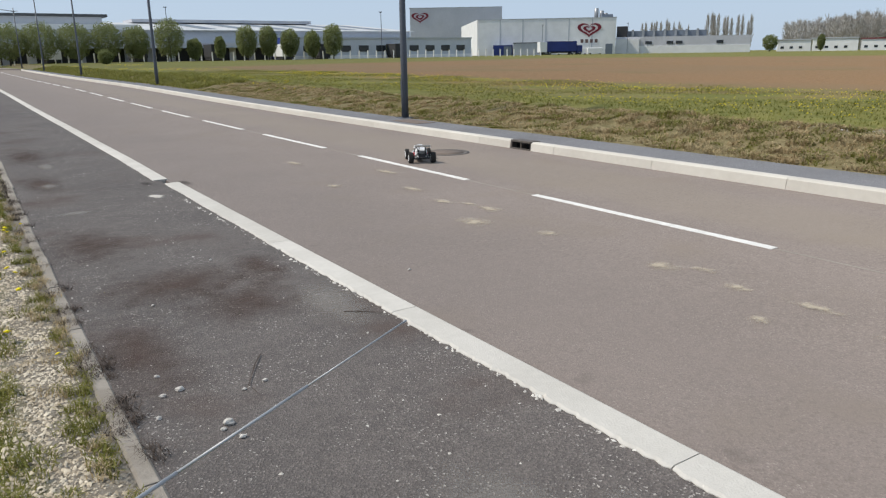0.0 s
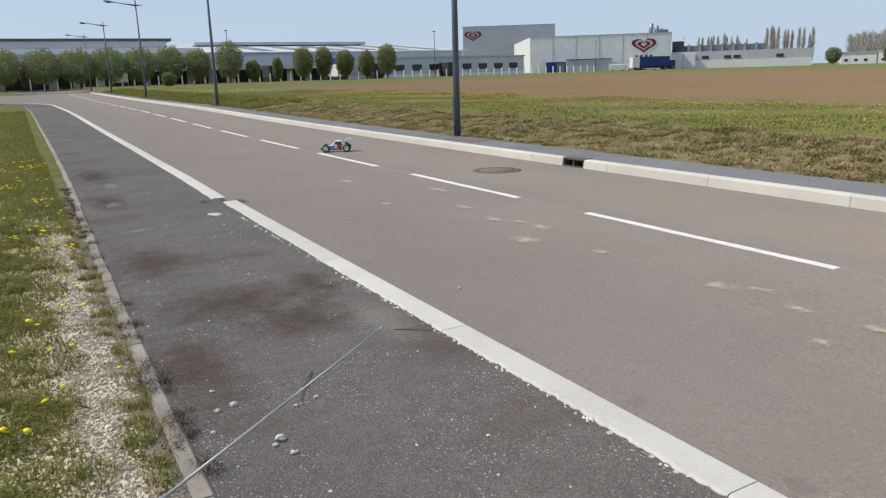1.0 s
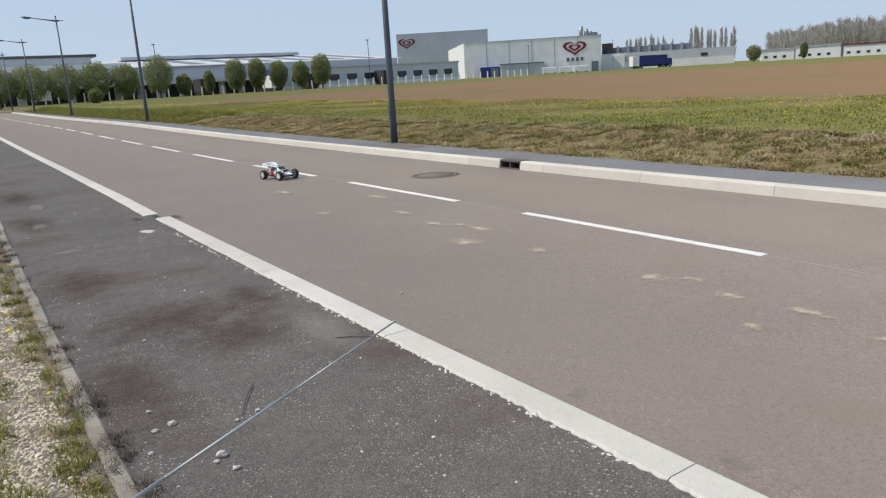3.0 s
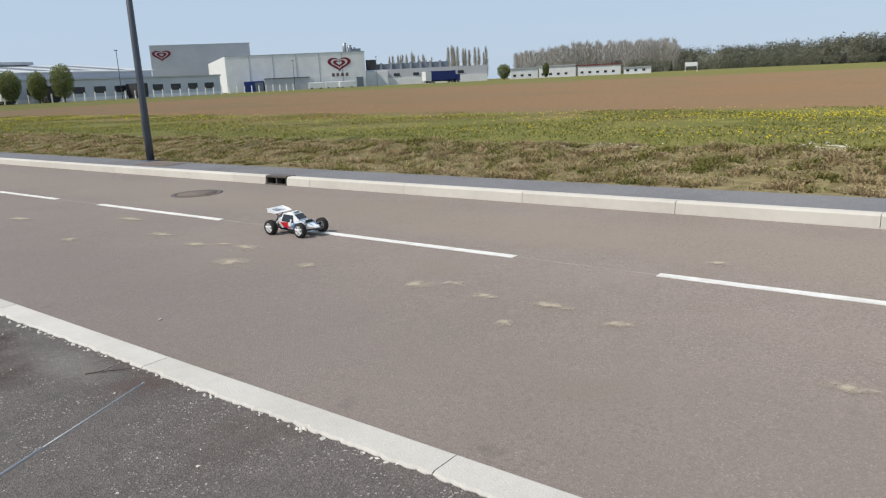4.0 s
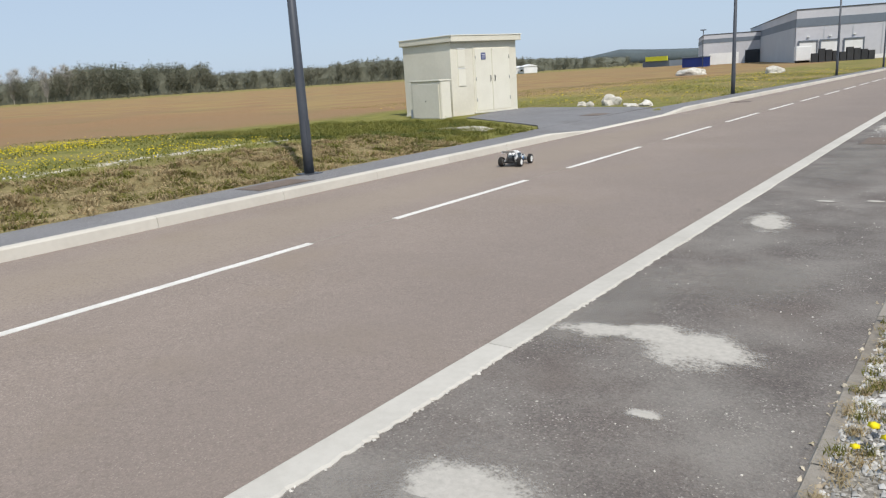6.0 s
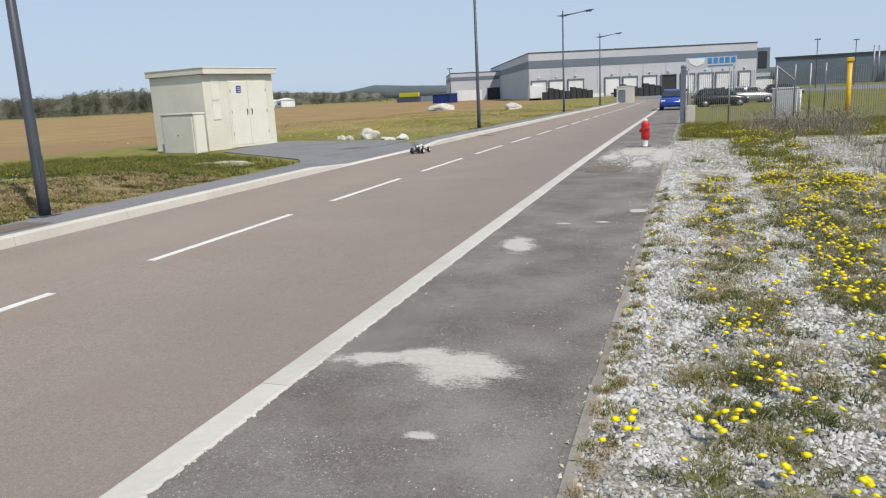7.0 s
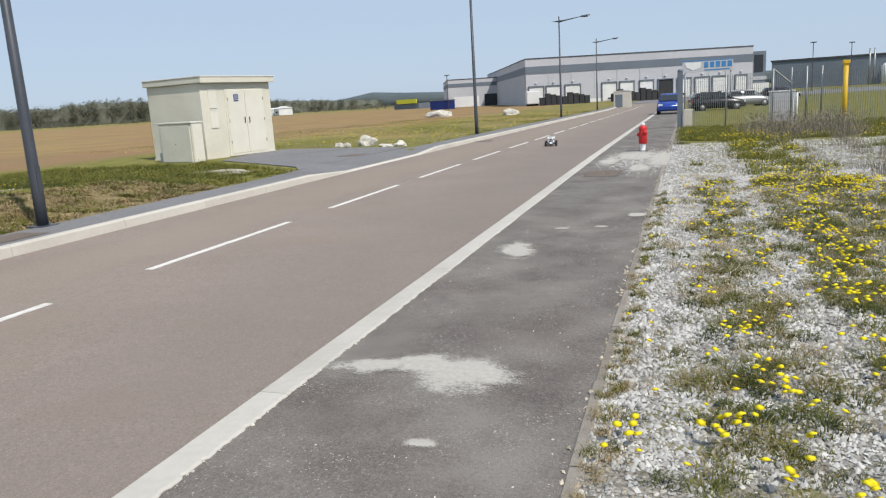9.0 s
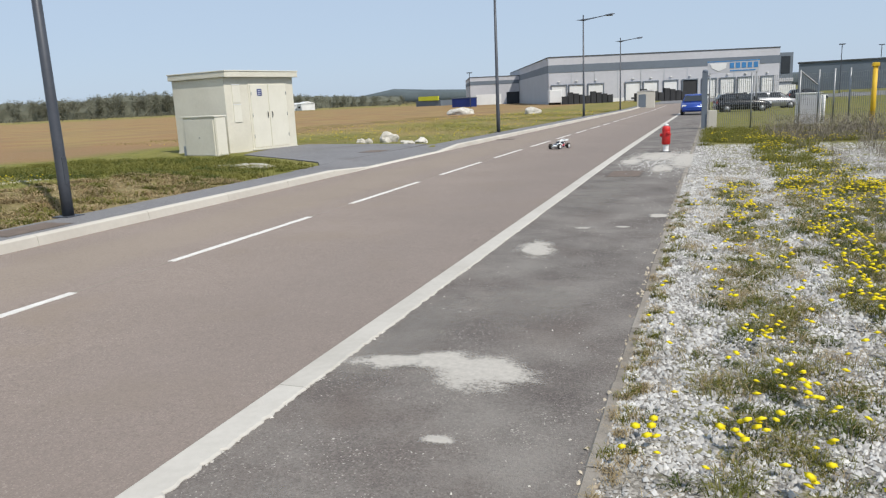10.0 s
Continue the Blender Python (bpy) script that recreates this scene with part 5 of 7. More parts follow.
def fence():
    root = empty("wire_fence", None, "grey wire mesh fence on steel posts", "fence")
    pts = [(-0.35, -33.2), (-1.1, -36.5), (-1.95, -32.0), (-3.9, -33.6), (-4.9, -33.2), (-5.6, -33.0), (-6.0, -30.5), (-8.2, -30.0), (-10.5, -29.4), (-12.8, -29.0)]
    posts = [(-1.95, -32.6), (-3.75, -33.0), (-4.45, -33.2), (-4.95, -32.8), (-5.45, -32.5), (-6.15, -31.9), (-8.6, -31.0), (-11.0, -30.2)]
    for x, y in posts:
        z = float(zf(x, y)) - 0.1
        part("post", tube([(x, y, z), (x, y, z + 2.3)], 0.035, 8), "steel", root)
    line = [(-0.45, -33.2)] + posts
    for (x0, y0), (x1, y1) in zip(line, line[1:]):
        z = float(zf(x0, y0))
        bm = bmesh.new()
        L = math.hypot(x1 - x0, y1 - y0)
        for k in range(int(L / 0.08) + 1):
            t = k * 0.08 / L
            x, y = x0 + (x1 - x0) * t, y0 + (y1 - y0) * t
            tube([(x, y, z + 0.05), (x, y, z + 2.05)], 0.009, 3, bm, False)
        for k in range(11):
            tube([(x0, y0, z + 0.05 + 0.2 * k), (x1, y1, z + 0.05 + 0.2 * k)], 0.004, 3, bm, False)
        part("mesh_panel", bm, "wire", root)
    part("brace", tube([(-3.75, -33.0, 2.1), (-4.45, -33.2, 1.5)], 0.03, 6), "steel", root)
    gate = empty("gate_post", pose(-0.16, -33.2, -0.1), "thick grey steel gate post with a concrete block", "gate post")
    part("post", box(-0.11, 0.11, -0.11, 0.11, -0.1, 2.35, 0.01), "slate", gate)
    part("cap", lathe([(0.12, 2.34), (0.1, 2.42), (0.03, 2.46)], 12), "slate", gate)
    part("block", box(-0.5, -0.16, -0.2, 0.2, -0.1, 0.78, 0.02), "kerb", gate, "pale concrete block")
    yp = empty("yellow_post", pose(-6.0, -31.0, -0.1), "tall yellow gas marker post by the fence", "post")
    part("tube", tube([(0, 0, -0.1), (0, 0, 2.2)], 0.085, 14), "yellow", yp)
    part("cap", box(-0.115, 0.115, -0.115, 0.115, 2.2, 2.34, 0.02), "yellow", yp)
    cb = empty("service_cabinet", pose(-4.3, -35.2, -0.15), "pale grey service cabinet behind the fence", "cabinet")
    part("body", box(-0.5, 0.45, -0.2, 0.25, -0.1, 1.32, 0.01), "white", cb)
    part("door", box(-0.46, 0.41, 0.251, 0.27, 0.05, 1.25, 0.006), "lilac", cb)
    part("lid", box(-0.54, 0.49, -0.24, 0.29, 1.321, 1.37, 0.01), "white", cb)
    wp = empty("bollard", pose(-4.75, -33.9, -0.12), "white plastic marker post behind the fence", "post")
    part("tube", tube([(0, 0, -0.1), (0, 0, 1.25)], 0.06, 10), "white", wp)
    mk = empty("sign_board", pose(-0.2, -60, -0.3, 0, 0, 8), "company sign board with blue lettering on two posts", "sign")
    for x in (-3.4, -0.1):
        part("post", tube([(x, 0, -0.3), (x, 0, 3.85)], 0.05, 8), "steel", mk)
    bd = part("board", box(-3.55, 0.1, 0.06, 0.1, 2.95, 3.75, 0.01), "lilac", mk, "pale board with a blue top edge")
    part("top_edge", box(-3.58, 0.13, 0.05, 0.115, 3.755, 3.83, 0.01), "skyblue", bd)
    part("emblem", slab_poly([(-0.05, 0.0), (-1.25, 0.0), (-1.2, -0.38), (-0.7, -0.6), (-0.2, -0.35)], 0, 0.02), "white", bd).matrix_basis = pose(0, 0.125, 3.68, 90, 0, 0)
    for k in range(5):
        part("letter_bar", box(-3.45 + k * 0.42, -3.15 + k * 0.42, 0.101, 0.12, 3.27, 3.67), "skyblue", bd)
    part("small_bar", box(-3.3, -1.5, 0.101, 0.115, 3.05, 3.13), "skyblue", bd)
    px, py = clumped(3600, -5.4, -2.2, -29, -23, 60, 0.4)
    blades(px, py, 0.2 + 0.8 * RNG.random(len(px)) ** 1.5, 0.009, 0.3 + 0.5 * RNG.random(len(px)), "bramble", "bush", "tall bare grey weeds before the fence", "weeds")
    px, py = clumped(1800, -4.8, -2.4, -23, -8, 40, 0.25)
    blades(px, py, 0.15 + 0.35 * RNG.random(len(px)), 0.007, 0.2 + 0.5 * RNG.random(len(px)), "bramble", "bush", "tall bare grey weeds in the verge", "weeds")


fence()


# ---- far buildings ----
def heart(root, x0, z0, w, y=-0.06):
    """A heart outline made of two nested bands, a plain shape."""
    def band(scale, t, name):
        pts = []
        for k in range(40):
            a = 2 * math.pi * k / 40
            pts.append((16 * math.sin(a) ** 3 / 32 * scale, (13 * math.cos(a) - 5 * math.cos(2 * a) - 2 * math.cos(3 * a) - math.cos(4 * a)) / 32 * scale * 0.64))
        bm = bmesh.new()
        outer = [bm.verts.new((x0 + p[0] * w, y, z0 + p[1] * w)) for p in pts]
        inner = [bm.verts.new((x0 + p[0] * w * t, y, z0 + (p[1] * t + 0.01) * w)) for p in pts]
        for k in range(40):
            bm.faces.new((outer[k], outer[(k + 1) % 40], inner[(k + 1) % 40], inner[k]))
        g = bmesh.ops.extrude_face_region(bm, geom=bm.faces[:])
        for v in g["geom"]:
            if isinstance(v, bmesh.types.BMVert):
                v.co.y -= 0.05
        bmesh.ops.recalc_face_normals(bm, faces=bm.faces)
        part(name, bm, "logo", root, "dark red heart band")
    band(1.0, 0.72, "heart_emblem")
    band(0.52, 0.5, "heart_emblem")


def front(ax, ay, bx, by, z):
    """An origin at a, with x along a to b: seen from the road, y runs away from the viewer."""
    return pose(ax, ay, z, 0, 0, math.degrees(math.atan2(by - ay, bx - ax))), math.hypot(bx - ax, by - ay)


def ribs(root, parent, L, z0, z1, step, y, m):
    for k in range(int(L / step)):
        part("rib", box(k * step + step * 0.96, k * step + step, y - 0.05, y, z0, z1), m, parent)


def south_warehouse():
    m, L = front(30.0, -147.0, -13.0, -162.4, -0.4)
    root = empty("warehouse", pose(30.0, -147.0, -0.4, 0, 0, math.degrees(math.atan2(-15.4, -43.0))), "large pale grey warehouse with a slate band and dock doors", "warehouse")
    # local y runs to the left of the front, so the building lies at positive y
    wl = part("wall", box(0, L, 0, 85, -0.3, 9.2), "lilac", root)
    part("plinth", box(-0.03, L + 0.03, -0.04, 0, -0.3, 0.9), "white", wl)
    part("band", box(-0.05, L + 0.05, -0.07, 85, 6.3, 7.75), "slate", wl, "slate-blue band below the parapet")
    part("parapet", box(-0.08, L + 0.08, -0.1, 85.05, 9.2, 9.38), "darkroof", root)
    # darker grey sheet: shade of the side wall put into its colour
    part("side_shade_sheet", box(-0.12, 0.0, 0.5, 85, -0.2, 6.28), "grey", root)
    ribs(root, wl, L, 0.9, 6.5, 4.6, 0.0, "grey")
    doors = [(0.6, 3.4), (4.1, 6.9), (7.9, 10.8), (15.3, 18.1), (18.9, 21.6), (22.9, 25.5), (26.6, 29.4), (30.5, 33.1), (34.1, 36.8), (37.6, 40.4), (42.2, 44.4)]
    for i, (a, b) in enumerate(doors):
        # the open door is a solid dark panel: inner shade as colour
        d = part("dock_door", box(a, b, -0.12, -0.02, 0.3, 3.75, 0.02), "dark" if i == 6 else "white", root, "open dock door, its inner shade a dark panel" if i == 6 else "white sectional dock door")
        part("seal", box(a - 0.18, b + 0.18, -0.3, 0.0, 3.752, 3.95), "slate", d)
        for x in (a - 0.16, b + 0.02):
            part("seal", box(x, x + 0.14, -0.28, 0.0, 0.3, 3.748), "slate", d)
        part("lamp", box((a + b) / 2 - 0.2, (a + b) / 2 + 0.2, -0.3, -0.05, 4.45, 4.62), "white", d)
        part("buffer", box((a + b) / 2 - 0.3, (a + b) / 2 + 0.3, -0.2, -0.121, 0.55, 0.85), "dark", d)
    o = empty("office_block", pose(*(m @ Vector((L, 2, 0))), 0, 0, math.degrees(math.atan2(-15.4, -43.0))), "dark glazed office end of the warehouse", "building")
    part("wall", box(0.0, 3.8, 0.5, 20, -0.3, 8.3), "slate", o)
    part("window", box(1.4, 3.2, 0.42, 0.55, 4.2, 7.6), "glassdark", o)
    part("fascia", box(-0.05, 3.9, 0.3, 20, 2.6, 3.3), "lilac", o)
    part("base", box(0.0, 4.4, 0.2, 20, -0.3, 2.0), "white", o)
    a = empty("warehouse_annexe", pose(62.0, -196.0, -0.4, 0, 0, math.degrees(math.atan2(-15.4, -43.0))), "lower grey annexe beside the warehouse", "warehouse")
    part("wall", box(0, 15, 0, 40, -0.3, 7.6), "lilac", a)
    part("band", box(-0.05, 15.05, -0.06, 40, 5.6, 6.6), "slate", a)
    part("parapet", box(-0.06, 15.06, -0.08, 40, 7.6, 7.8), "darkroof", a)
    part("door", box(1.5, 8.5, -0.08, -0.01, 0.2, 3.0), "white", a)
    part("window", box(10, 14, -0.08, -0.01, 0.2, 3.4), "glassdark", a)
    # loads stacked before the front
    st = empty("pallet_stack", pose(21.5, -140, -0.36, 0, 0, 200), "dark stacks of crates before the warehouse", "crates", "stacks before the warehouse")
    for k in range(9):
        part("crate", box(k * 1.05 - 4.6, k * 1.05 - 3.65, -1.2, 0, 0.0, 1.6 + 0.7 * ((k * 7) % 4) / 3, 0.06), "dark", st)
    copy_thing(st, pose(8.5, -141, -0.36, 0, 0, 202))
    lr = empty("lorry", pose(27.5, -140.5, -0.36, 0, 0, 200), "white lorry cab parked at a dock", "lorry")
    part("cab", box(-1.2, 1.2, -1.1, 1.1, 0.5, 2.9, 0.15), "white", lr)
    part("windscreen", box(-1.0, 1.0, 1.08, 1.13, 1.6, 2.5, 0.02), "glassdark", lr)
    part("wheel", tube([(-1.1, 0, 0.45), (1.1, 0, 0.45)], 0.45, 14), "rubber", lr)
    pl = empty("meter_pillar", pose(6.9, -92.5, -0.4), "pale concrete meter housing at the kerb", "pillar")
    part("body", box(-1.0, 1.05, -0.4, 0.4, -0.1, 1.95, 0.03), "kerb", pl)
    part("hatch", box(0.0, 0.85, 0.401, 0.43, 0.1, 1.6, 0.01), "slate", pl)
    part("lid", box(-1.05, 1.1, -0.45, 0.45, 1.951, 2.03, 0.01), "white", pl)
    # a long dark hall beyond the fence
    h = empty("dark_hall", pose(-21.5, -213.0, -0.5, 0, 0, 172), "long dark grey hall behind the car park", "building")
    part("wall", box(0, 75, 0, 40, -0.3, 7.2), "slate", h)
    part("roof", box(-0.3, 75.3, -0.3, 40.3, 7.2, 7.55), "darkroof", h)
    part("canopy", box(25, 75, -3, 0, 3.2, 3.7), "white", h)
    for x in (30, 38, 46, 54, 62):
        part("gate", box(x, x + 4, -0.1, 0, 0, 3.0), "lilac", h)
    si = empty("silo", pose(-45.0, -200.0, -0.5), "white steel silo with two thin stacks", "silo")
    part("tank", lathe([(1.1, 0), (1.1, 4.4), (0.3, 5.0)], 16), "white", si)
    for x in (2.6, 3.6):
        part("stack", tube([(x, 0, 0), (x, 0, 8.6)], 0.2, 8), "steel", si)
    for x, y, hh in ((-21.8, -148.4, 8.4), (-31.0, -165.0, 8.6), (45.2, -143.0, 7.0)):
        ml = empty("mast_light", pose(x, y, -0.4), "thin car-park light mast", "street lamp", "far light masts")
        part("mast", tube([(0, 0, 0), (0, 0, hh)], 0.07, 6), "pole", ml)
        part("head", box(-0.5, 0.5, -0.2, 0.2, hh, hh + 0.18, 0.03), "pole", ml)
    bb = empty("billboard", pose(89.5, -235.5, -0.4, 0, 0, 160), "lime-yellow panel on a low building far off", "panel")
    part("panel", box(-4.4, 4.4, -0.2, 0.2, 2.0, 3.4), "lime", bb)
    part("wall", box(-6, 5, 0.3, 8, -0.3, 2.0), "slate", bb)
    ct = empty("blue_container", pose(54.0, -166.0, -0.4, 0, 0, 165), "blue steel skip beside the yard", "container")
    part("box", box(-2.7, 2.7, -1.2, 1.2, 0.0, 2.2, 0.05), "deepblue", ct)
    part("rim", box(-2.8, 2.8, -1.3, 1.3, 2.2, 2.4, 0.03), "slate", ct)
    for k, (x, y, w) in enumerate(((166.0, -268.0, 8), (171.0, -285.0, 9), (163.0, -280.0, 6))):
        f = empty("white_house", pose(x, y, 0.2, 0, 0, 140), "small white building far across the field", "building", "far white buildings")
        part("wall", box(-w / 2, w / 2, -3, 3, -0.3, 1.7 + k * 0.4), "white", f)
        part("roof", loft([[(-w / 2 - 0.3, -3.3, 1.7 + k * 0.4), (w / 2 + 0.3, -3.3, 1.7 + k * 0.4), (w / 2 + 0.3, 0, 2.6 + k * 0.4), (-w / 2 - 0.3, 0, 2.6 + k * 0.4)], [(-w / 2 - 0.3, 3.3, 1.7 + k * 0.4), (w / 2 + 0.3, 3.3, 1.7 + k * 0.4), (w / 2 + 0.3, 0.01, 2.6 + k * 0.4), (-w / 2 - 0.3, 0.01, 2.6 + k * 0.4)]]), "white", f)
        part("window", box(-w / 4, w / 4, -3.05, -3, 0.6, 1.4), "glassdark", f)


def north_buildings():
    # long hall behind the row of trees, facing the road's end
    root = empty("logistics_hall", pose(-85, 150, 0.75), "long grey logistics hall with docks and a pale roof", "warehouse")
    part("wall", box(0, 177, 1.5, 60, -0.5, 5.9), "bluewall", root)
    # flat dark strip on the wall: shade of the docks as colour
    part("dock_shade_strip", box(1, 176, 1.35, 1.5, 0.0, 2.7), "dark", root, "dark strip for the shade in the dock openings")
    cn = part("canopy", box(0, 177, -1.2, 1.5, 2.75, 3.6, 0.05), "lilac", root, "pale canopy over the docks")
    part("canopy_edge", box(0, 177, -1.3, -1.2, 2.7, 3.0), "bluewall", cn)
    for k in range(44):
        part("pier", box(2 + k * 4, 3.3 + k * 4, 1.2, 1.36, 0.0, 2.74), "lilac" if k % 3 else "white", root)
    rf = part("roof", loft([[(-1, 1, 5.9), (178, 1, 5.9), (178, 1, 6.1), (-1, 1, 6.1)], [(-1, 35, 8.6), (178, 35, 8.6), (178, 35, 8.8), (-1, 35, 8.8)], [(-1, 60, 6.2), (178, 60, 6.2), (178, 60, 6.4), (-1, 60, 6.4)]]), "roof", root, "pale sheet-metal roof")
    for k in range(6):
        part("skylight", loft([[(130 + k * 8, 5, 6.45), (133 + k * 8, 5, 6.45), (133 + k * 8, 5, 6.5), (130 + k * 8, 5, 6.5)], [(130 + k * 8, 30, 8.43), (133 + k * 8, 30, 8.43), (133 + k * 8, 30, 8.48), (130 + k * 8, 30, 8.48)]]), "slate", rf)
    part("upper_wall", box(0, 117, 1.3, 58, 5.91, 7.0), "white", root)
    tall = part("tall_hall", box(0, 112, 8, 70, 7.0, 8.6), "grey", root, "taller grey part of the hall")
    part("roof_edge", box(-1, 113, 7.6, 70, 8.6, 9.1), "darkroof", tall)
    part("ridge", box(122, 165, 30, 40, 8.7, 9.4), "lilac", root)
    o = empty("office_wing", pose(60, 146.5, 0.8), "light blue office wing at the end of the hall", "building")
    part("wall", box(0, 46, 0, 40, -0.5, 4.3), "bluewall", o)
    part("parapet", box(-0.2, 46.2, -0.2, 40, 4.3, 4.6), "grey", o)
    part("plinth", box(-0.1, 46.1, -0.12, 0, -0.5, 0.9), "white", o)
    for k in range(10):
        part("window", box(3 + k * 4.3, 5.4 + k * 4.3, -0.1, 0.0, 1.6, 2.9), "glassdark", o)
    part("corner", box(-2, 0.2, -0.4, 10, -0.5, 4.5), "deepblue", o)
    ps = None
    for k in range(60):
        m = pose(2 + k * 2.0, 141.0 - 0.06 * k, 0.6)
        if ps is None:
            ps = empty("fence_post", m, "white concrete fence post before the hall", "post", "white posts before the hall")
            part("shaft", box(-0.1, 0.1, -0.1, 0.1, -0.3, 1.9, 0.02), "white", ps)
            part("cap", box(-0.12, 0.12, -0.12, 0.12, 1.9, 1.98, 0.02), "kerb", ps)
        else:
            copy_thing(ps, m)
    for k, x in enumerate((-30, -8, 2, 16, 30, 44, 58, 66, 84)):
        v = empty("lorry", pose(x, 147.5, 0.7), "lorry trailer backed up to the hall", "lorry", "lorries at the hall")
        part("trailer", box(-1.25, 1.25, -5, 0, 0.9, 3.3, 0.05), "white" if k % 3 == 0 else "dark", v)
        part("chassis", box(-1.1, 1.1, -5, 0, 0.45, 0.9), "dark", v)
        part("wheel", tube([(-1.2, -3.5, 0.45), (1.2, -3.5, 0.45)], 0.45, 12), "rubber", v)
    # factory with the heart emblem
    m, L = front(148.5, 201.0, 181.7, 171.6, 0.6)
    root = empty("factory", m, "tall white factory hall with a heart emblem", "factory")
    part("wall", box(0, L, 0, 60, -0.5, 11.6), "white", root)
    part("parapet", box(-0.1, L + 0.1, -0.1, 60.1, 11.6, 11.8), "grey", root)
    sw = part("side_wall", loft([[(-0.3, 0.3, -0.4), (-0.02, 0.3, -0.4), (-0.02, 0.3, 11.7), (-0.3, 0.3, 11.7)], [(-12, 60, -0.4), (-0.02, 60, -0.4), (-0.02, 60, 11.7), (-12, 60, 11.7)]]), "white", root, "bright white side wall")
    ribs(root, root, L, 0, 11.5, 7.4, 0.0, "grey")
    heart(root, L * 0.81, 8.2, 7.6)
    for k in range(4):
        part("letter_bar", box(L * 0.75 + k * 1.5, L * 0.75 + k * 1.5 + 0.9, -0.1, -0.01, 4.0, 5.1), "brown", root)
    part("entrance", box(L * 0.93, L * 0.98, -0.1, 0, 0, 3.6), "slate", root)
    for x, h in ((38.5, 15.0), (40.2, 14.2), (41.5, 13.4)):
        part("chimney", tube([(x, 8, 11.6), (x, 8, h)], 0.7, 10), "steel", root)
    part("roof_unit", box(40, 43.5, 3, 9, 11.8, 12.8), "slate", root)
    # taller store behind
    m, L = front(172.0, 282.0, 204.0, 258.5, 0.6)
    root = empty("high_bay_store", m, "very tall grey high-bay store with a heart emblem", "factory")
    part("wall", box(0, L, 0, 50, -0.5, 20.2), "lilac", root)
    part("parapet", box(-0.1, L + 0.1, -0.1, 50, 20.2, 20.5), "grey", root)
    heart(root, 4.4, 16.6, 7.4)
    m, L = front(149.5, 194.2, 154.4, 190.3, 0.6)
    b = empty("blue_container", m, "blue storage unit before the factory", "container")
    part("box", box(0, L, 0, 4, -0.3, 3.6, 0.05), "deepblue", b)
    part("door", box(L * 0.55, L - 0.3, -0.06, 0, 0, 3.2), "slate", b)
    m, L = front(154.6, 190.1, 165.2, 181.0, 0.6)
    b = empty("grey_shed", m, "low grey corrugated shed before the factory", "shed")
    part("wall", box(0, L, 0, 6, -0.3, 4.1), "grey", b)
    part("roof", box(-0.2, L + 0.2, -0.2, 6.2, 4.1, 4.3), "darkroof", b)
    ribs(b, b, L, 0, 4.0, 2.1, 0, "lilac")
    for (x, y), mm in (((167.0, 180.0), "white"), ((171.0, 176.5), "white"), ((174.0, 173.0), "white")):
        v = empty("van", pose(x, y, 0.6, 0, 0, -40), "white van parked before the factory", "van", "vans before the factory")
        part("body", box(-2.4, 2.4, -1, 1, 0.4, 2.4, 0.2), mm, v)
        part("window", box(1.2, 2.42, -0.9, 0.9, 1.4, 2.1, 0.03), "glassdark", v)
        for a in (-1.5, 1.5):
            part("wheel", tube([(a, -1, 0.4), (a, 1, 0.4)], 0.36, 12), "rubber", v)
    m, L = front(196.3, 185.3, 224.0, 151.6, 0.6)
    root = empty("white_hall", m, "low white factory wing with roof plant", "factory")
    part("wall", box(0, L, 0, 40, -0.5, 5.9), "lilac", root)
    part("lower_wall", box(-0.1, L, -0.15, 0, -0.5, 2.9), "white", root)
    part("block", box(0.2, 8, -2, 0, -0.5, 5.2), "white", root)
    part("roof_plant", box(2, 30, 6, 16, 5.9, 8.0), "slate", root)
    part("cooling_unit", box(0, 3.5, 4, 9, 5.9, 9.6), "dark", root)
    for k in range(7):
        part("duct", box(5 + k * 3.6, 5.8 + k * 3.6, 5, 6, 5.9, 8.4), "steel", root)
    for x in (10, 17, 20, 33):
        part("window", box(x, x + 2.2, -0.2, -0.15, 3.4, 4.4), "glassdark", root)
    for k, ((x0, y0, x1, y1), h) in enumerate((((253, 160, 259, 151), 4.2), ((259, 150.5, 266, 138), 4.6), ((266, 137, 273.5, 122.5), 4.2), ((274, 121.5, 278, 112), 2.6))):
        m, L = front(x0, y0, x1, y1, 0.6)
        f = empty("white_building", m, "low white commercial building behind the field", "building", "low white buildings behind the field")
        part("wall", box(0, L, 0, 12, -0.4, h), "white", f)
        part("roof", box(-0.2, L + 0.2, -0.3, 12, h, h + 0.35), "grey" if k != 2 else "logo", f)
        for j in range(int(L / 3)):
            part("window", box(1.0 + j * 3, 2.1 + j * 3, -0.08, 0, 1.3, 2.1), "glassdark", f)
    for x, y, h in ((78, 140, 9.6), (36, 146, 10.0), (161.5, 184.0, 9.5), (180.0, 165.0, 9.5)):
        ml = empty("mast_light", pose(x, y, 0.6), "thin yard light mast", "street lamp", "far light masts")
        part("mast", tube([(0, 0, 0), (0, 0, h)], 0.06, 6), "pole", ml)
        part("head", box(-0.35, 0.2, -0.2, 0.2, h, h + 0.16, 0.03), "pole", ml)


south_warehouse()
north_buildings()


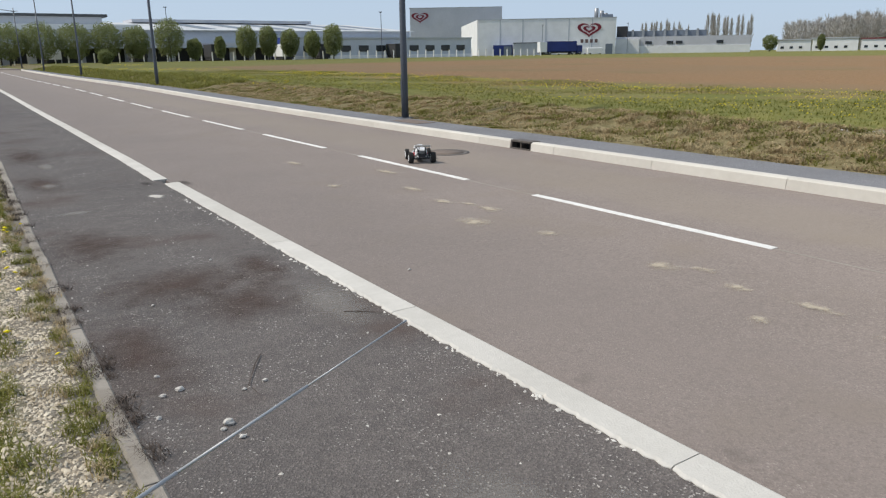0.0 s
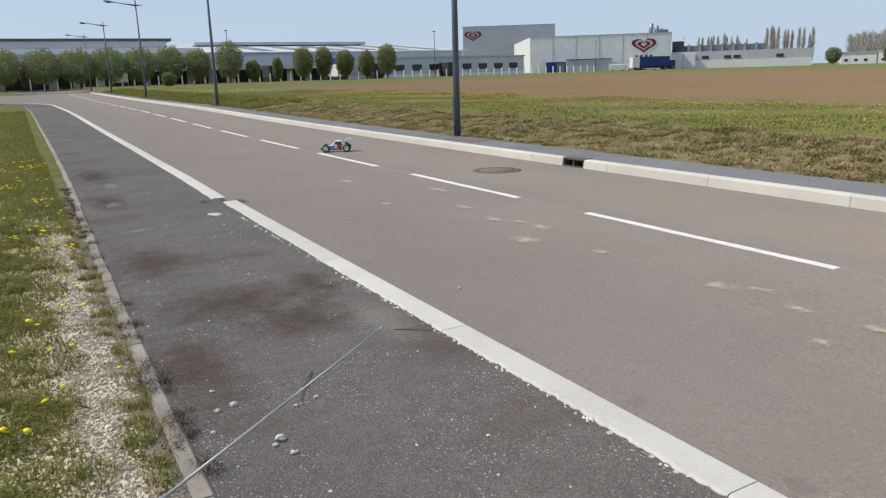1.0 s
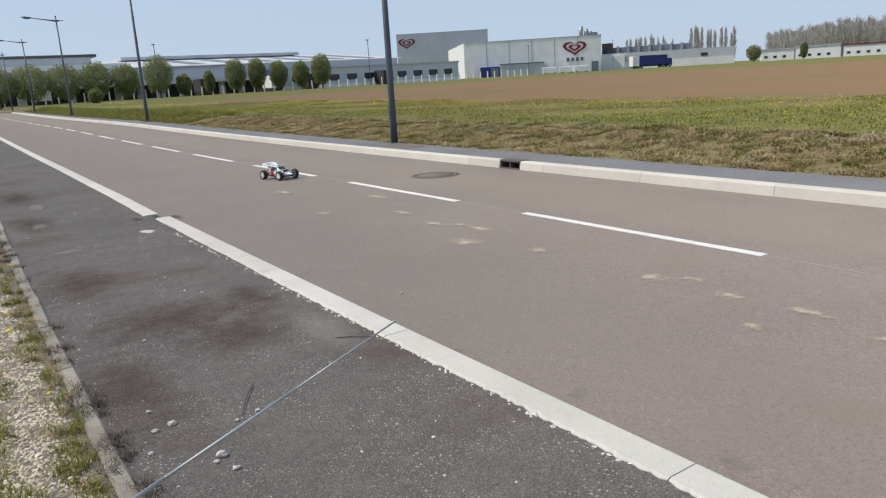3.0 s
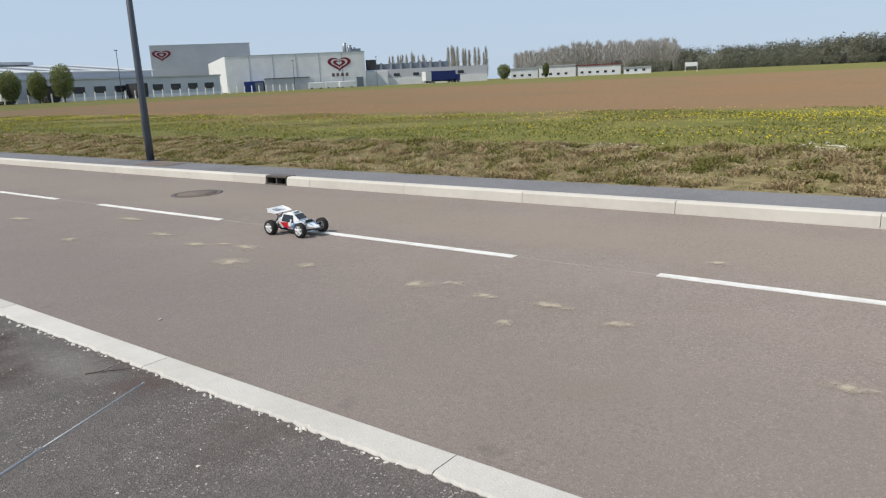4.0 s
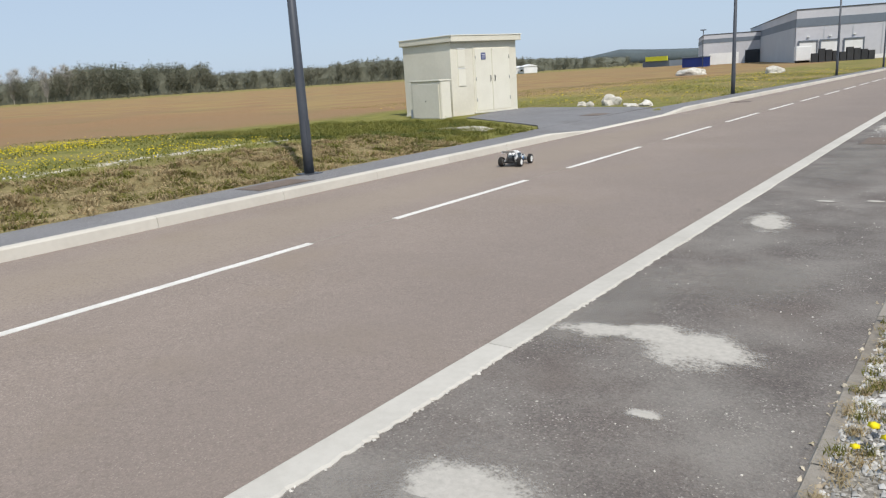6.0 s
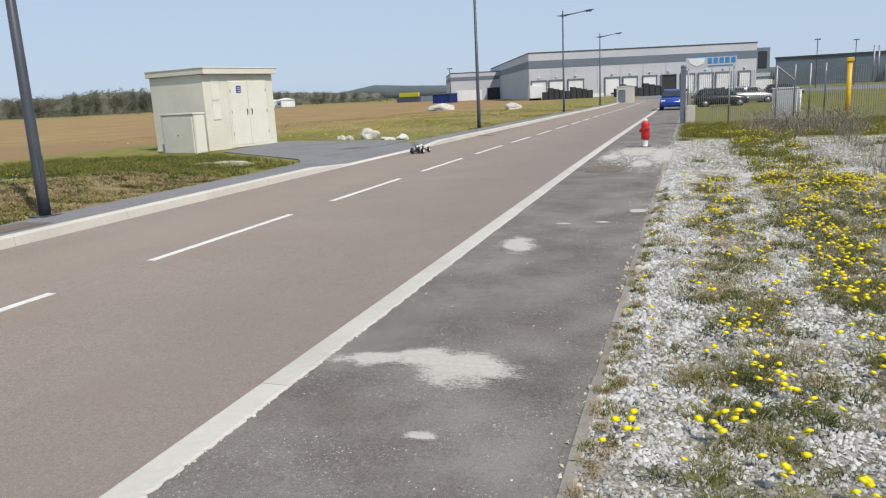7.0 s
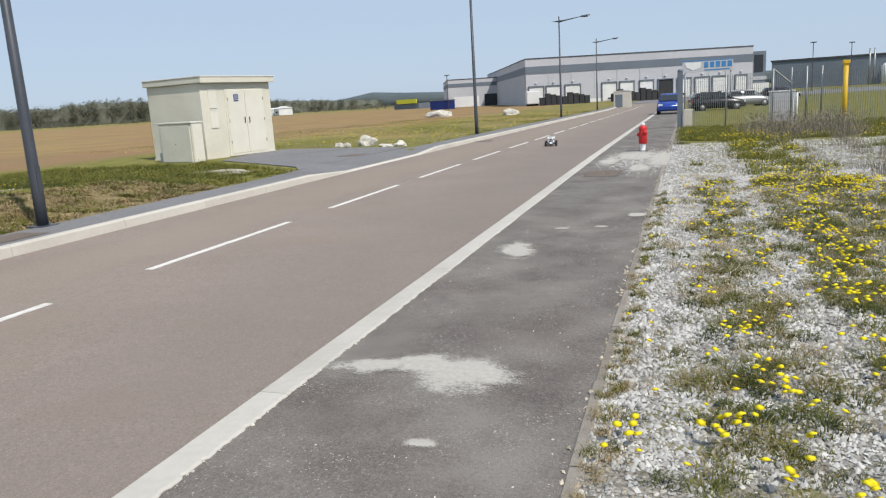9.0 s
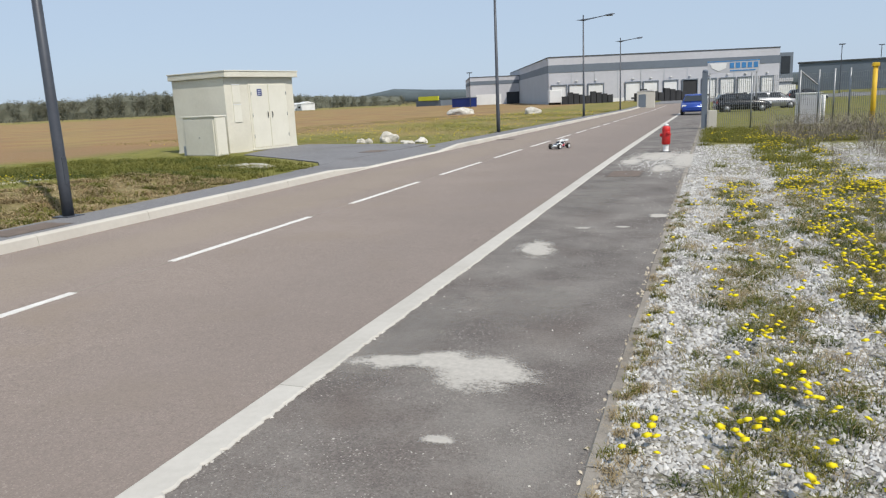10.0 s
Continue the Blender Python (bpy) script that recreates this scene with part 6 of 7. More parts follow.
# ---- trees ----
def leafy(n, center, radii, size, egg=0.0, shell=0.45, lobe=0.13):
    """Leaf clumps: n small triangles spread through an egg."""
    d = RNG.normal(size=(n, 3))
    d /= np.linalg.norm(d, axis=1)[:, None]
    r = shell + (1 - shell) * RNG.random(n) ** 0.6
    lobes = 1 + lobe * np.sin(d[:, 0] * 7 + center[0]) + lobe * np.sin(d[:, 1] * 6 + d[:, 2] * 8 + center[1])
    p = d * (r * lobes)[:, None]
    k = 1 - egg * p[:, 2]
    p = p * np.stack([k, k, np.ones(n)], -1) * np.array(radii) + np.array(center)
    t = RNG.normal(size=(n, 3, 3)) * size * 0.6
    return (p[:, None] + t).reshape(-1, 3)


def mesh_tris(name, V, m, parent=None):
    me = bpy.data.meshes.new(name)
    n = len(V) // 3
    me.vertices.add(n * 3), me.loops.add(n * 3), me.polygons.add(n)
    me.vertices.foreach_set("co", np.asarray(V, np.float32).ravel())
    me.loops.foreach_set("vertex_index", np.arange(n * 3, dtype=np.int32))
    me.polygons.foreach_set("loop_start", np.arange(0, n * 3, 3, dtype=np.int32))
    me.update(calc_edges=True)
    return link(name, me, M[m], parent)


def row_tree(x, y, z, h, w, label="clipped oval tree with fresh olive leaves", group="trees before the hall"):
    root = empty("tree", pose(x, y, z), label, "tree", group)
    t0 = h * 0.24
    part("trunk", tube([(0, 0, -0.3), (0.03, 0, t0), (0, 0.03, h * 0.6)], [0.14, 0.1, 0.05], 7), "bark", root)
    for k in range(5):
        a = k * 1.26 + x
        part("limb", tube([(0, 0, t0 + 0.15 * k), (w * 0.25 * math.cos(a), w * 0.25 * math.sin(a), t0 + 0.7 + 0.3 * k)], [0.05, 0.02], 5), "bark", root)
    V = leafy(6500, (0, 0, h * 0.56), (w * 0.5, w * 0.5, h * 0.45), 0.17, -0.1, 0.4, 0.045)
    mesh_tris("crown", V, "leaf", root)


for px_, h_, w_ in ((-20, 6.2, 5.8), (-13.5, 6.2, 5.8), (-7.5, 6.2, 5.8), (-1.5, 6.3, 5.9), (4.0, 6.3, 5.9), (9.1, 6.3, 6.0), (13.8, 6.6, 5.9), (18.7, 6.5, 5.5), (23.5, 6.7, 5.0), (28.1, 6.2, 4.6), (33.6, 7.5, 5.0), (47.4, 6.4, 3.9), (51.5, 6.4, 3.4), (55.8, 5.8, 3.6), (60.4, 5.6, 3.2), (64.8, 6.8, 4.0)):
    row_tree(px_, 136.0, 0.75, h_, w_)
row_tree(37.8, 136, 0.8, 4.0, 2.6, "young reddish tree before the hall")
row_tree(42.4, 136, 0.8, 4.4, 1.9, "slim young tree before the hall")
row_tree(19.9, 118.0, 0.6, 2.2, 1.9, "small bright green shrub at the field edge")
row_tree(214, 138, 0.7, 5.4, 4.6, "dark green shrub by the factory gate")
row_tree(239, 136, 0.7, 5.6, 2.4, "dark slim conifer among the buildings")


def wood(name, line, n, depth, m, label, width=0.3, tri=150, low=0.12, size=0.1, base=0.3, even=0.66):
    """Far woodland along a line of (x, y, height)."""
    L = np.array(line, float)
    seg = np.hypot(np.diff(L[:, 0]), np.diff(L[:, 1]))
    s = np.concatenate([[0], np.cumsum(seg)])
    out = []
    for k in range(n):
        q = RNG.random() * s[-1]
        x, y, h = np.interp(q, s, L[:, 0]), np.interp(q, s, L[:, 1]), np.interp(q, s, L[:, 2])
        r = math.hypot(x, y)
        d = RNG.random() * depth
        x, y = x * (1 + d / r), y * (1 + d / r)
        h = h * (even + (1.04 - even) * RNG.random())
        w = h * width * (0.7 + 0.6 * RNG.random())
        out.append(leafy(int(tri * 1.25), (x, y, base + h * (low + (1 - low) / 2)), (w, w, h * (1 - low) / 2), h * size * 0.58, 0.1, 0.25, 0.08))
        t = 0.012 * h
        out.append(np.array([(x - t, y, base - 0.5), (x + t, y, base - 0.5), (x, y, base + h * 0.8)]))
    ob = mesh_tris(name, np.concatenate(out), m)
    return tagged(ob, label, "woodland", "", "stuff")


def bare_wood(name, line, n, depth, label, width, twigs, spire=1.0):
    """Leafless trees along a line of (x, y, height): a trunk each and many thin rising twigs."""
    L = np.array(line, float)
    s = np.concatenate([[0], np.cumsum(np.hypot(np.diff(L[:, 0]), np.diff(L[:, 1])))])
    out = []
    for q in np.linspace(0, s[-1], n):
        q = np.clip(q + (RNG.random() - 0.5) * s[-1] / n, 0, s[-1])
        x, y, h = (np.interp(q, s, L[:, k]) for k in range(3))
        r, d = math.hypot(x, y), RNG.random() * depth
        x, y, h = x * (1 + d / r), y * (1 + d / r), h * (0.82 + 0.2 * RNG.random())
        u = 0.12 + 0.83 * RNG.random(twigs)
        a = RNG.random(twigs) * 6.28
        reach = h * width * np.sin(math.pi * np.clip(u, 0, 1) ** spire) ** 0.7 * (0.4 + 0.6 * RNG.random(twigs))
        z0 = 0.3 + h * u * 0.92
        up = h * (0.05 + 0.1 * RNG.random(twigs))
        root = np.stack([x + 0.3 * reach * np.cos(a), y + 0.3 * reach * np.sin(a), z0], -1)
        tip = np.stack([x + reach * np.cos(a), y + reach * np.sin(a), np.minimum(z0 + up, 0.3 + h)], -1)
        side = np.stack([-y / r + 0 * a, x / r + 0 * a, 0.4 + 0 * a], -1) * (1.6 / math.sqrt(twigs) * 0.05 * h) * (0.6 + 0.8 * RNG.random((twigs, 1)))
        out.append(np.stack([root - side, root + side, tip], 1).reshape(-1, 3))
        t = 0.012 * h
        out.append(np.array([(x + t * y / r, y - t * x / r, -0.5), (x - t * y / r, y + t * x / r, -0.5), (x, y, 0.3 + h)]))
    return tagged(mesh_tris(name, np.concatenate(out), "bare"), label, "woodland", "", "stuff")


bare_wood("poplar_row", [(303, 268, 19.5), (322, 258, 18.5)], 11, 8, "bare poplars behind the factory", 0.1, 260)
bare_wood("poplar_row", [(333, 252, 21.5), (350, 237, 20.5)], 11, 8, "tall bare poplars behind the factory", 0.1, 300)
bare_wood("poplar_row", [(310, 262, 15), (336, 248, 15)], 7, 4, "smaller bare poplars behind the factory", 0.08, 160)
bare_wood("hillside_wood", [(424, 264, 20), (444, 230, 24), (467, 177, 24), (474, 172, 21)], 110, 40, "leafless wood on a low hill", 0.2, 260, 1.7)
wood("field_wood", [(300, 175, 6), (330, 160, 7), (420, 150, 9), (430, 100, 9)], 70, 25, "wood_leaf", "low mixed trees behind the buildings")
wood("far_wood", [(478, 200, 15.5), (504, 125, 17), (518, 36, 20.5), (519, -20, 19.5), (515, -65, 15.5), (496, -155, 15)], 620, 60, "wood_leaf", "olive and brown woodland beyond the field", 0.3, 230, 0.06, 0.065, even=0.84)
wood("far_scrub", [(470, 180, 7), (500, 36, 8), (500, -65, 6)], 150, 20, "wood_leaf", "low scrub at the foot of the woodland", 0.5)
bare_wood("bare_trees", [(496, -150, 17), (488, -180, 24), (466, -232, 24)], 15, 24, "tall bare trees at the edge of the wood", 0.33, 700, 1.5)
wood("near_wood", [(486, -180, 13), (470, -222, 17), (462, -238, 23), (440, -277, 21), (421, -305, 19)], 420, 50, "wood_leaf", "dense brownish wood beyond the field", 0.2, 240, 0.12, 0.05)
wood("far_wood", [(440, -290, 13), (385, -349, 13), (372, -362, 13), (364, -371, 15.5), (331, -400, 16), (310, -415, 15.5), (290, -430, 12), (250, -455, 9), (200, -480, 6)], 560, 50, "wood_leaf", "low woodland beyond the brown field", 0.22, 200, 0.12, 0.065, even=0.85)


def thicket(name, line, label):
    """Close-grown inner part of a wood, a rough bank of twigs and leaves."""
    L = np.array(line, float)
    seg = np.hypot(np.diff(L[:, 0]), np.diff(L[:, 1]))
    s = np.concatenate([[0], np.cumsum(seg)])
    rings = []
    for q in np.arange(0, s[-1], 3.0):
        x, y, h = (np.interp(q, s, L[:, k]) for k in range(3))
        r = math.hypot(x, y)
        ring = []
        for d, k in ((8, 0.0), (9, 0.3), (11, 0.55), (15, 0.78), (22, 0.84), (40, 0.8), (50, 0.0)):
            j = (RNG.random(3) - 0.5) * np.array([3.0, 3.0, 0.22 * h if k else 0.0])
            ring.append((x * (1 + d / r) + j[0], y * (1 + d / r) + j[1], k * h + j[2] - (0.5 if not k else 0)))
        rings.append(ring)
    tagged(part(name, loft(rings), "thicket", None), label, "woodland", "", "stuff")


thicket("thicket", [(440, -290, 13), (385, -349, 13), (372, -362, 13), (364, -371, 15.5), (331, -400, 16), (310, -415, 15.5), (290, -430, 12), (250, -455, 9), (200, -480, 6)], "grey-brown thicket inside the south wood")
thicket("thicket", [(486, -180, 11), (470, -222, 16), (462, -238, 22), (440, -277, 20), (421, -305, 18)], "grey-brown thicket inside the dense wood")
thicket("thicket", [(478, 200, 12), (504, 125, 13), (518, 36, 16), (519, -20, 16), (515, -65, 13), (496, -155, 12)], "olive thicket inside the far wood")
thicket("thicket", [(424, 264, 9), (444, 230, 11), (467, 177, 11), (486, 184, 9)], "grey thicket inside the hillside wood")
wood("hedge", [(322, -90, 2.4), (300, -150, 2.2), (262, -215, 2.2), (215, -260, 2.2), (160, -300, 2.2), (110, -320, 2.0)], 330, 6, "wood_leaf", "dark hedge along the far edge of the field", 0.9, 30, 0.0, 0.3, 0.1)
wood("pylon_bush", [(115, -10, 2.4), (115, -7, 3.0), (116, -3.5, 2.4)], 26, 4, "leaf", "bushes round the foot of the pylon", 0.8, 120, 0.0, 0.1, 0.2)


def ridge(name, line, label):
    """A far wooded skyline, solid to the ground."""
    L = np.array(line, float)
    rings = []
    for x, y, h in line:
        r = math.hypot(x, y)
        k = 1 + 160 / r
        rings.append([(x, y, -2), (x, y, h * 0.7), (x * (1 + 50 / r), y * (1 + 50 / r), h), (x * k, y * k, h * 0.6), (x * k, y * k, -2)])
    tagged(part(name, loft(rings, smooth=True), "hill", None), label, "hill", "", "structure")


def skyline(pts, D):
    """Bearings in degrees from north and heights, at distance D."""
    return [(D * math.sin(radians(a)), D * math.cos(radians(a)), h) for a, h in pts]


ridge("hill_east", skyline([(60, 12), (75, 14), (88, 18), (96, 26), (104, 28), (112, 26), (120, 22), (130, 18), (140, 16), (147, 12)], 1300), "wooded skyline far to the east, haze in its blue-green colour")
ridge("hill_south", skyline([(142, 8), (150, 13), (154, 16), (156.5, 27), (159, 23), (162, 20), (170, 22), (180, 24), (190, 20), (200, 16)], 1400), "wooded hill far to the south, haze in its blue-green colour")


def pylon(x, y, z, w0, w1, H, n, arms, turn, label):
    root = empty("pylon", pose(x, y, z, 0, 0, turn), label, "pylon")
    wd = lambda h: w0 + (w1 - w0) * min(1, h / H)
    bar = 0.035 if H < 26 else 0.06
    for sx in (-1, 1):
        for sy in (-1, 1):
            part("leg", tube([(sx * w0 / 2, sy * w0 / 2, -0.4), (sx * w1 / 2, sy * w1 / 2, H)], bar, 5), "zinc", root)
    hs = [H * (k / n) ** 0.92 for k in range(n + 1)]
    for a, b in zip(hs, hs[1:]):
        p, q = wd(a) / 2, wd(b) / 2
        c = [(-1, -1), (1, -1), (1, 1), (-1, 1)]
        for (ax, ay), (bx, by) in zip(c, c[1:] + c[:1]):
            part("crossbar", tube([(ax * q, ay * q, b), (bx * q, by * q, b)], bar * 0.65, 4), "zinc", root)
            part("diagonal", tube([(ax * p, ay * p, a), (bx * q, by * q, b)], bar * 0.5, 4), "zinc", root)
    for h, l in arms:
        bm = tube([(-l, 0, h), (0, 0, h + 0.6), (l, 0, h)], 0.06, 4)
        tube([(-l, 0, h), (l, 0, h)], 0.06, 4, bm)
        part("crossarm", bm, "zinc", root)


pylon(114.5, -6.9, 0.25, 3.4, 1.2, 30, 11, [], 12, "lattice steel pylon in the brown field")
pylon(111.6, -26.9, 0.25, 3.2, 1.1, 28, 11, [], 12, "lattice steel pylon in the brown field")
for x, y, H in ((262, -39, 20), (262, -40.6, 20), (345, -83, 22), (345, -90, 24)):
    pylon(x, y, 0.3, 0.8, 0.5, H, 8, [(H - 0.6, 2.0), (H - 2.2, 1.6)], 10, "slim lattice mast far beyond the field")


def substation():
    root = empty("substation_wall", pose(300, -55, 0.3, 0, 0, -78), "pale low wall far beyond the pylons", "wall")
    part("wall", box(-20, 18, 0, 1, -0.3, 1.0), "edging", root)
    part("coping", box(-20.2, 18.2, -0.1, 1.1, 1.0, 1.2), "grey", root)
    g = empty("goal_frame", pose(262, 91, 0.4, 0, 0, -70), "white steel frame standing at the field edge", "frame")
    for x in (-2, 2):
        part("post", tube([(x, 0, 0), (x, 0, 3.6)], 0.1, 6), "white", g)
    part("board", box(-2, 2, -0.1, 0.1, 2.2, 3.6), "white", g)


substation()


# ---- the model buggy ----
def wheel(parent, x, y, r, w):
    """Tyre with knobs, white five-spoke rim."""
    root = new("wheel")
    root.parent = parent
    root.location = (x, y, r)
    bm = lathe([(r * 0.66, -w / 2), (r * 0.9, -w / 2), (r * 0.97, -w * 0.36), (r * 0.97, w * 0.36), (r * 0.9, w / 2), (r * 0.66, w / 2), (r * 0.66, -w / 2)], 24, "y")
    for k in range(20):
        for yy in (-w * 0.28, 0.0, w * 0.28):
            a = 2 * math.pi * (k + (0.5 if yy == 0 else 0)) / 20
            c, s_ = math.cos(a), math.sin(a)
            q = 0.006
            vs = [bm.verts.new((c * rr - s_ * u, yy + v, s_ * rr + c * u)) for rr in (r * 0.95, r * 1.02) for u in (-q, q) for v in (-q, q)]
            for f in ((4, 5, 7, 6), (0, 1, 5, 4), (2, 6, 7, 3), (0, 4, 6, 2), (1, 3, 7, 5)):
                bm.faces.new([vs[i] for i in f])
    part("tyre", bm, "rubber", root)
    bm = lathe([(r * 0.58, -w * 0.44), (r * 0.7, -w * 0.46), (r * 0.7, w * 0.46), (r * 0.58, w * 0.44), (r * 0.58, -w * 0.44)], 24, "y")
    sgn = 1 if y > 0 else -1
    for k in range(5):
        a = 2 * math.pi * k / 5
        tube([(0, sgn * w * 0.34, 0), (r * 0.62 * math.cos(a), sgn * w * 0.36, r * 0.62 * math.sin(a))], [r * 0.17, r * 0.15], 6, bm)
    part("rim", bm, "shell", root, "white five-spoke rim")
    part("hub", lathe([(r * 0.2, -w * 0.1), (r * 0.2, sgn * w * 0.42), (r * 0.1, sgn * w * 0.46)], 12, "y"), "steel", root)
    part("brake_disc", lathe([(r * 0.5, sgn * w * 0.05), (r * 0.5, sgn * w * 0.1)], 16, "y"), "plastic", root)
    return root


def buggy():
    """Front along x, wheels on z = 0."""
    car = empty("model_buggy", pose(5.56, 9.85, 0), "white radio-controlled buggy with red and blue panels and a rear wing", "model car")
    R = 0.079
    wheels = [wheel(car, -0.225, 0.168, R, 0.075), wheel(car, -0.225, -0.168, R, 0.075), wheel(car, 0.225, 0.168, R, 0.06), wheel(car, 0.225, -0.168, R, 0.06)]
    st = [(-0.19, 0.07, 0.045, 0.06), (0.0, 0.085, 0.04, 0.062), (0.18, 0.06, 0.045, 0.064), (0.31, 0.045, 0.065, 0.085)]
    part("chassis", loft([[(x, -w, a), (x, w, a), (x, w, b), (x, -w, b)] for x, w, a, b in st]), "plastic", car)
    low = [(-0.2, 0.07, 0.075, 0.15), (-0.13, 0.1, 0.062, 0.168), (0.02, 0.104, 0.06, 0.168), (0.1, 0.088, 0.06, 0.158), (0.2, 0.06, 0.066, 0.134), (0.3, 0.042, 0.078, 0.108), (0.335, 0.03, 0.084, 0.096)]
    part("body", loft([[(x, -w * 0.86, a), (x, w * 0.86, a), (x, w, (a + b) / 2), (x, w * 0.86, b), (x, -w * 0.86, b), (x, -w, (a + b) / 2)] for x, w, a, b in low], smooth=False), "shell", car, "white plastic bodyshell")
    up = [(-0.17, 0.086, 0.16, 0.07, 0.178), (-0.12, 0.09, 0.162, 0.068, 0.224), (-0.03, 0.09, 0.162, 0.066, 0.238), (0.03, 0.088, 0.162, 0.066, 0.224), (0.115, 0.076, 0.152, 0.068, 0.164)]
    cab = part("cabin", loft([[(x, -w, a), (x, w, a), (x, v, b), (x, -v, b)] for x, w, a, v, b in up]), "shell", car)
    part("windscreen", loft([[(0.045, -0.058, 0.218), (0.045, 0.058, 0.218), (0.049, 0.058, 0.222), (0.049, -0.058, 0.222)], [(0.108, -0.062, 0.171), (0.108, 0.062, 0.171), (0.113, 0.062, 0.174), (0.113, -0.062, 0.174)]]), "glassdark", cab)
    for s_ in (-1, 1):
        part("side_window", loft([[(-0.125, s_ * 0.1, 0.145), (0.055, s_ * 0.098, 0.132), (0.055, s_ * 0.07, 0.132), (-0.125, s_ * 0.07, 0.145)], [(-0.105, s_ * 0.0775, 0.218), (0.035, s_ * 0.0745, 0.212), (0.035, s_ * 0.055, 0.212), (-0.105, s_ * 0.055, 0.218)]]), "glassdark", cab)
        part("red_panel", loft([[(-0.145, s_ * 0.104, 0.135), (-0.02, s_ * 0.108, 0.135), (-0.02, s_ * 0.09, 0.135), (-0.145, s_ * 0.09, 0.135)], [(-0.09, s_ * 0.1, 0.076), (0.0, s_ * 0.103, 0.076), (0.0, s_ * 0.085, 0.076), (-0.09, s_ * 0.085, 0.076)]]), "shellred", car, "bright red side panel")
        part("blue_panel", loft([[(0.06, s_ * 0.1, 0.132), (0.17, s_ * 0.075, 0.124), (0.17, s_ * 0.055, 0.124), (0.06, s_ * 0.08, 0.132)], [(0.02, s_ * 0.101, 0.076), (0.16, s_ * 0.073, 0.076), (0.16, s_ * 0.055, 0.076), (0.02, s_ * 0.08, 0.076)]]), "shellblue", car, "light blue side panel")
        part("nose_stripe", loft([[(0.14, s_ * 0.05 - 0.006, 0.153), (0.14, s_ * 0.05 + 0.006, 0.153), (0.14, s_ * 0.05 + 0.006, 0.157), (0.14, s_ * 0.05 - 0.006, 0.157)], [(0.29, s_ * 0.03 - 0.006, 0.108), (0.29, s_ * 0.03 + 0.006, 0.108), (0.29, s_ * 0.03 + 0.006, 0.114), (0.29, s_ * 0.03 - 0.006, 0.114)]]), "shellblue", car)
        part("sill_panel", loft([[(-0.06, s_ * 0.102, 0.098), (0.2, s_ * 0.068, 0.088), (0.2, s_ * 0.05, 0.088), (-0.06, s_ * 0.08, 0.098)], [(-0.13, s_ * 0.096, 0.06), (0.2, s_ * 0.062, 0.064), (0.2, s_ * 0.05, 0.064), (-0.13, s_ * 0.08, 0.06)]]), "deepblue", car, "dark blue sill panel")
        part("number_disc", lathe([(0.026, s_ * 0.098), (0.026, s_ * 0.107)], 16, "y"), "shell", car).location = (0.008, 0, 0.118)
        for x in (-0.225, 0.225):
            part("upper_arm", tube([(x * 0.92, s_ * 0.05, 0.11), (x, s_ * 0.135, 0.1)], 0.006, 6), "plastic", car)
            part("lower_arm", loft([[(x - 0.035, s_ * 0.04, 0.055), (x + 0.035, s_ * 0.04, 0.055), (x + 0.035, s_ * 0.04, 0.067), (x - 0.035, s_ * 0.04, 0.067)], [(x - 0.012, s_ * 0.14, 0.062), (x + 0.012, s_ * 0.14, 0.062), (x + 0.012, s_ * 0.14, 0.074), (x - 0.012, s_ * 0.14, 0.074)]]), "plastic", car)
            sh = part("shock", tube([(x * 0.88, s_ * 0.05, 0.165), (x * 0.95, s_ * 0.115, 0.075)], 0.008, 8), "steel", car)
            coil = [(x * 0.88 + (x * 0.07) * t + 0.013 * math.cos(t * 38), s_ * (0.05 + 0.065 * t), 0.165 - 0.09 * t + 0.013 * math.sin(t * 38)) for t in [k / 40 for k in range(8, 38)]]
            part("spring", tube(coil, 0.0025, 5), "shell", sh)
    part("shock_tower", box(-0.205, -0.19, -0.06, 0.06, 0.06, 0.175, 0.004), "plastic", car)
    part("shock_tower", box(0.19, 0.205, -0.055, 0.055, 0.06, 0.165, 0.004), "plastic", car)
    part("bumper", tube([(0.3, -0.07, 0.075), (0.355, -0.05, 0.075), (0.365, 0, 0.075), (0.355, 0.05, 0.075), (0.3, 0.07, 0.075)], 0.009, 8), "plastic", car)
    part("front_skid", box(0.26, 0.35, -0.045, 0.045, 0.06, 0.07, 0.003), "plastic", car)
    part("rear_bumper", tube([(-0.22, -0.07, 0.085), (-0.3, -0.06, 0.085), (-0.31, 0, 0.085), (-0.3, 0.06, 0.085), (-0.22, 0.07, 0.085)], 0.008, 8), "plastic", car)
    en = part("engine", box(-0.26, -0.19, -0.045, 0.045, 0.07, 0.14, 0.006), "plastic", car)
    for k in range(5):
        part("fin", box(-0.25, -0.2, -0.04, 0.04, 0.142 + k * 0.008, 0.146 + k * 0.008), "steel", en)
    part("exhaust", tube([(-0.2, 0.06, 0.1), (-0.27, 0.075, 0.1), (-0.33, 0.07, 0.1)], [0.012, 0.018, 0.012], 10), "steel", car)
    part("fuel_tank", box(-0.19, -0.12, -0.085, -0.04, 0.1, 0.185, 0.012), "shell", car)
    for s_ in (-1, 1):
        part("roll_bar", tube([(-0.16, s_ * 0.075, 0.15), (-0.13, s_ * 0.07, 0.222), (-0.2, s_ * 0.06, 0.19), (-0.27, s_ * 0.055, 0.12)], 0.006, 7), "plastic", car)
        part("wing_strut", tube([(-0.21, s_ * 0.04, 0.15), (-0.25, s_ * 0.045, 0.21), (-0.262, s_ * 0.045, 0.236)], 0.006, 7), "plastic", car)
    rings = []
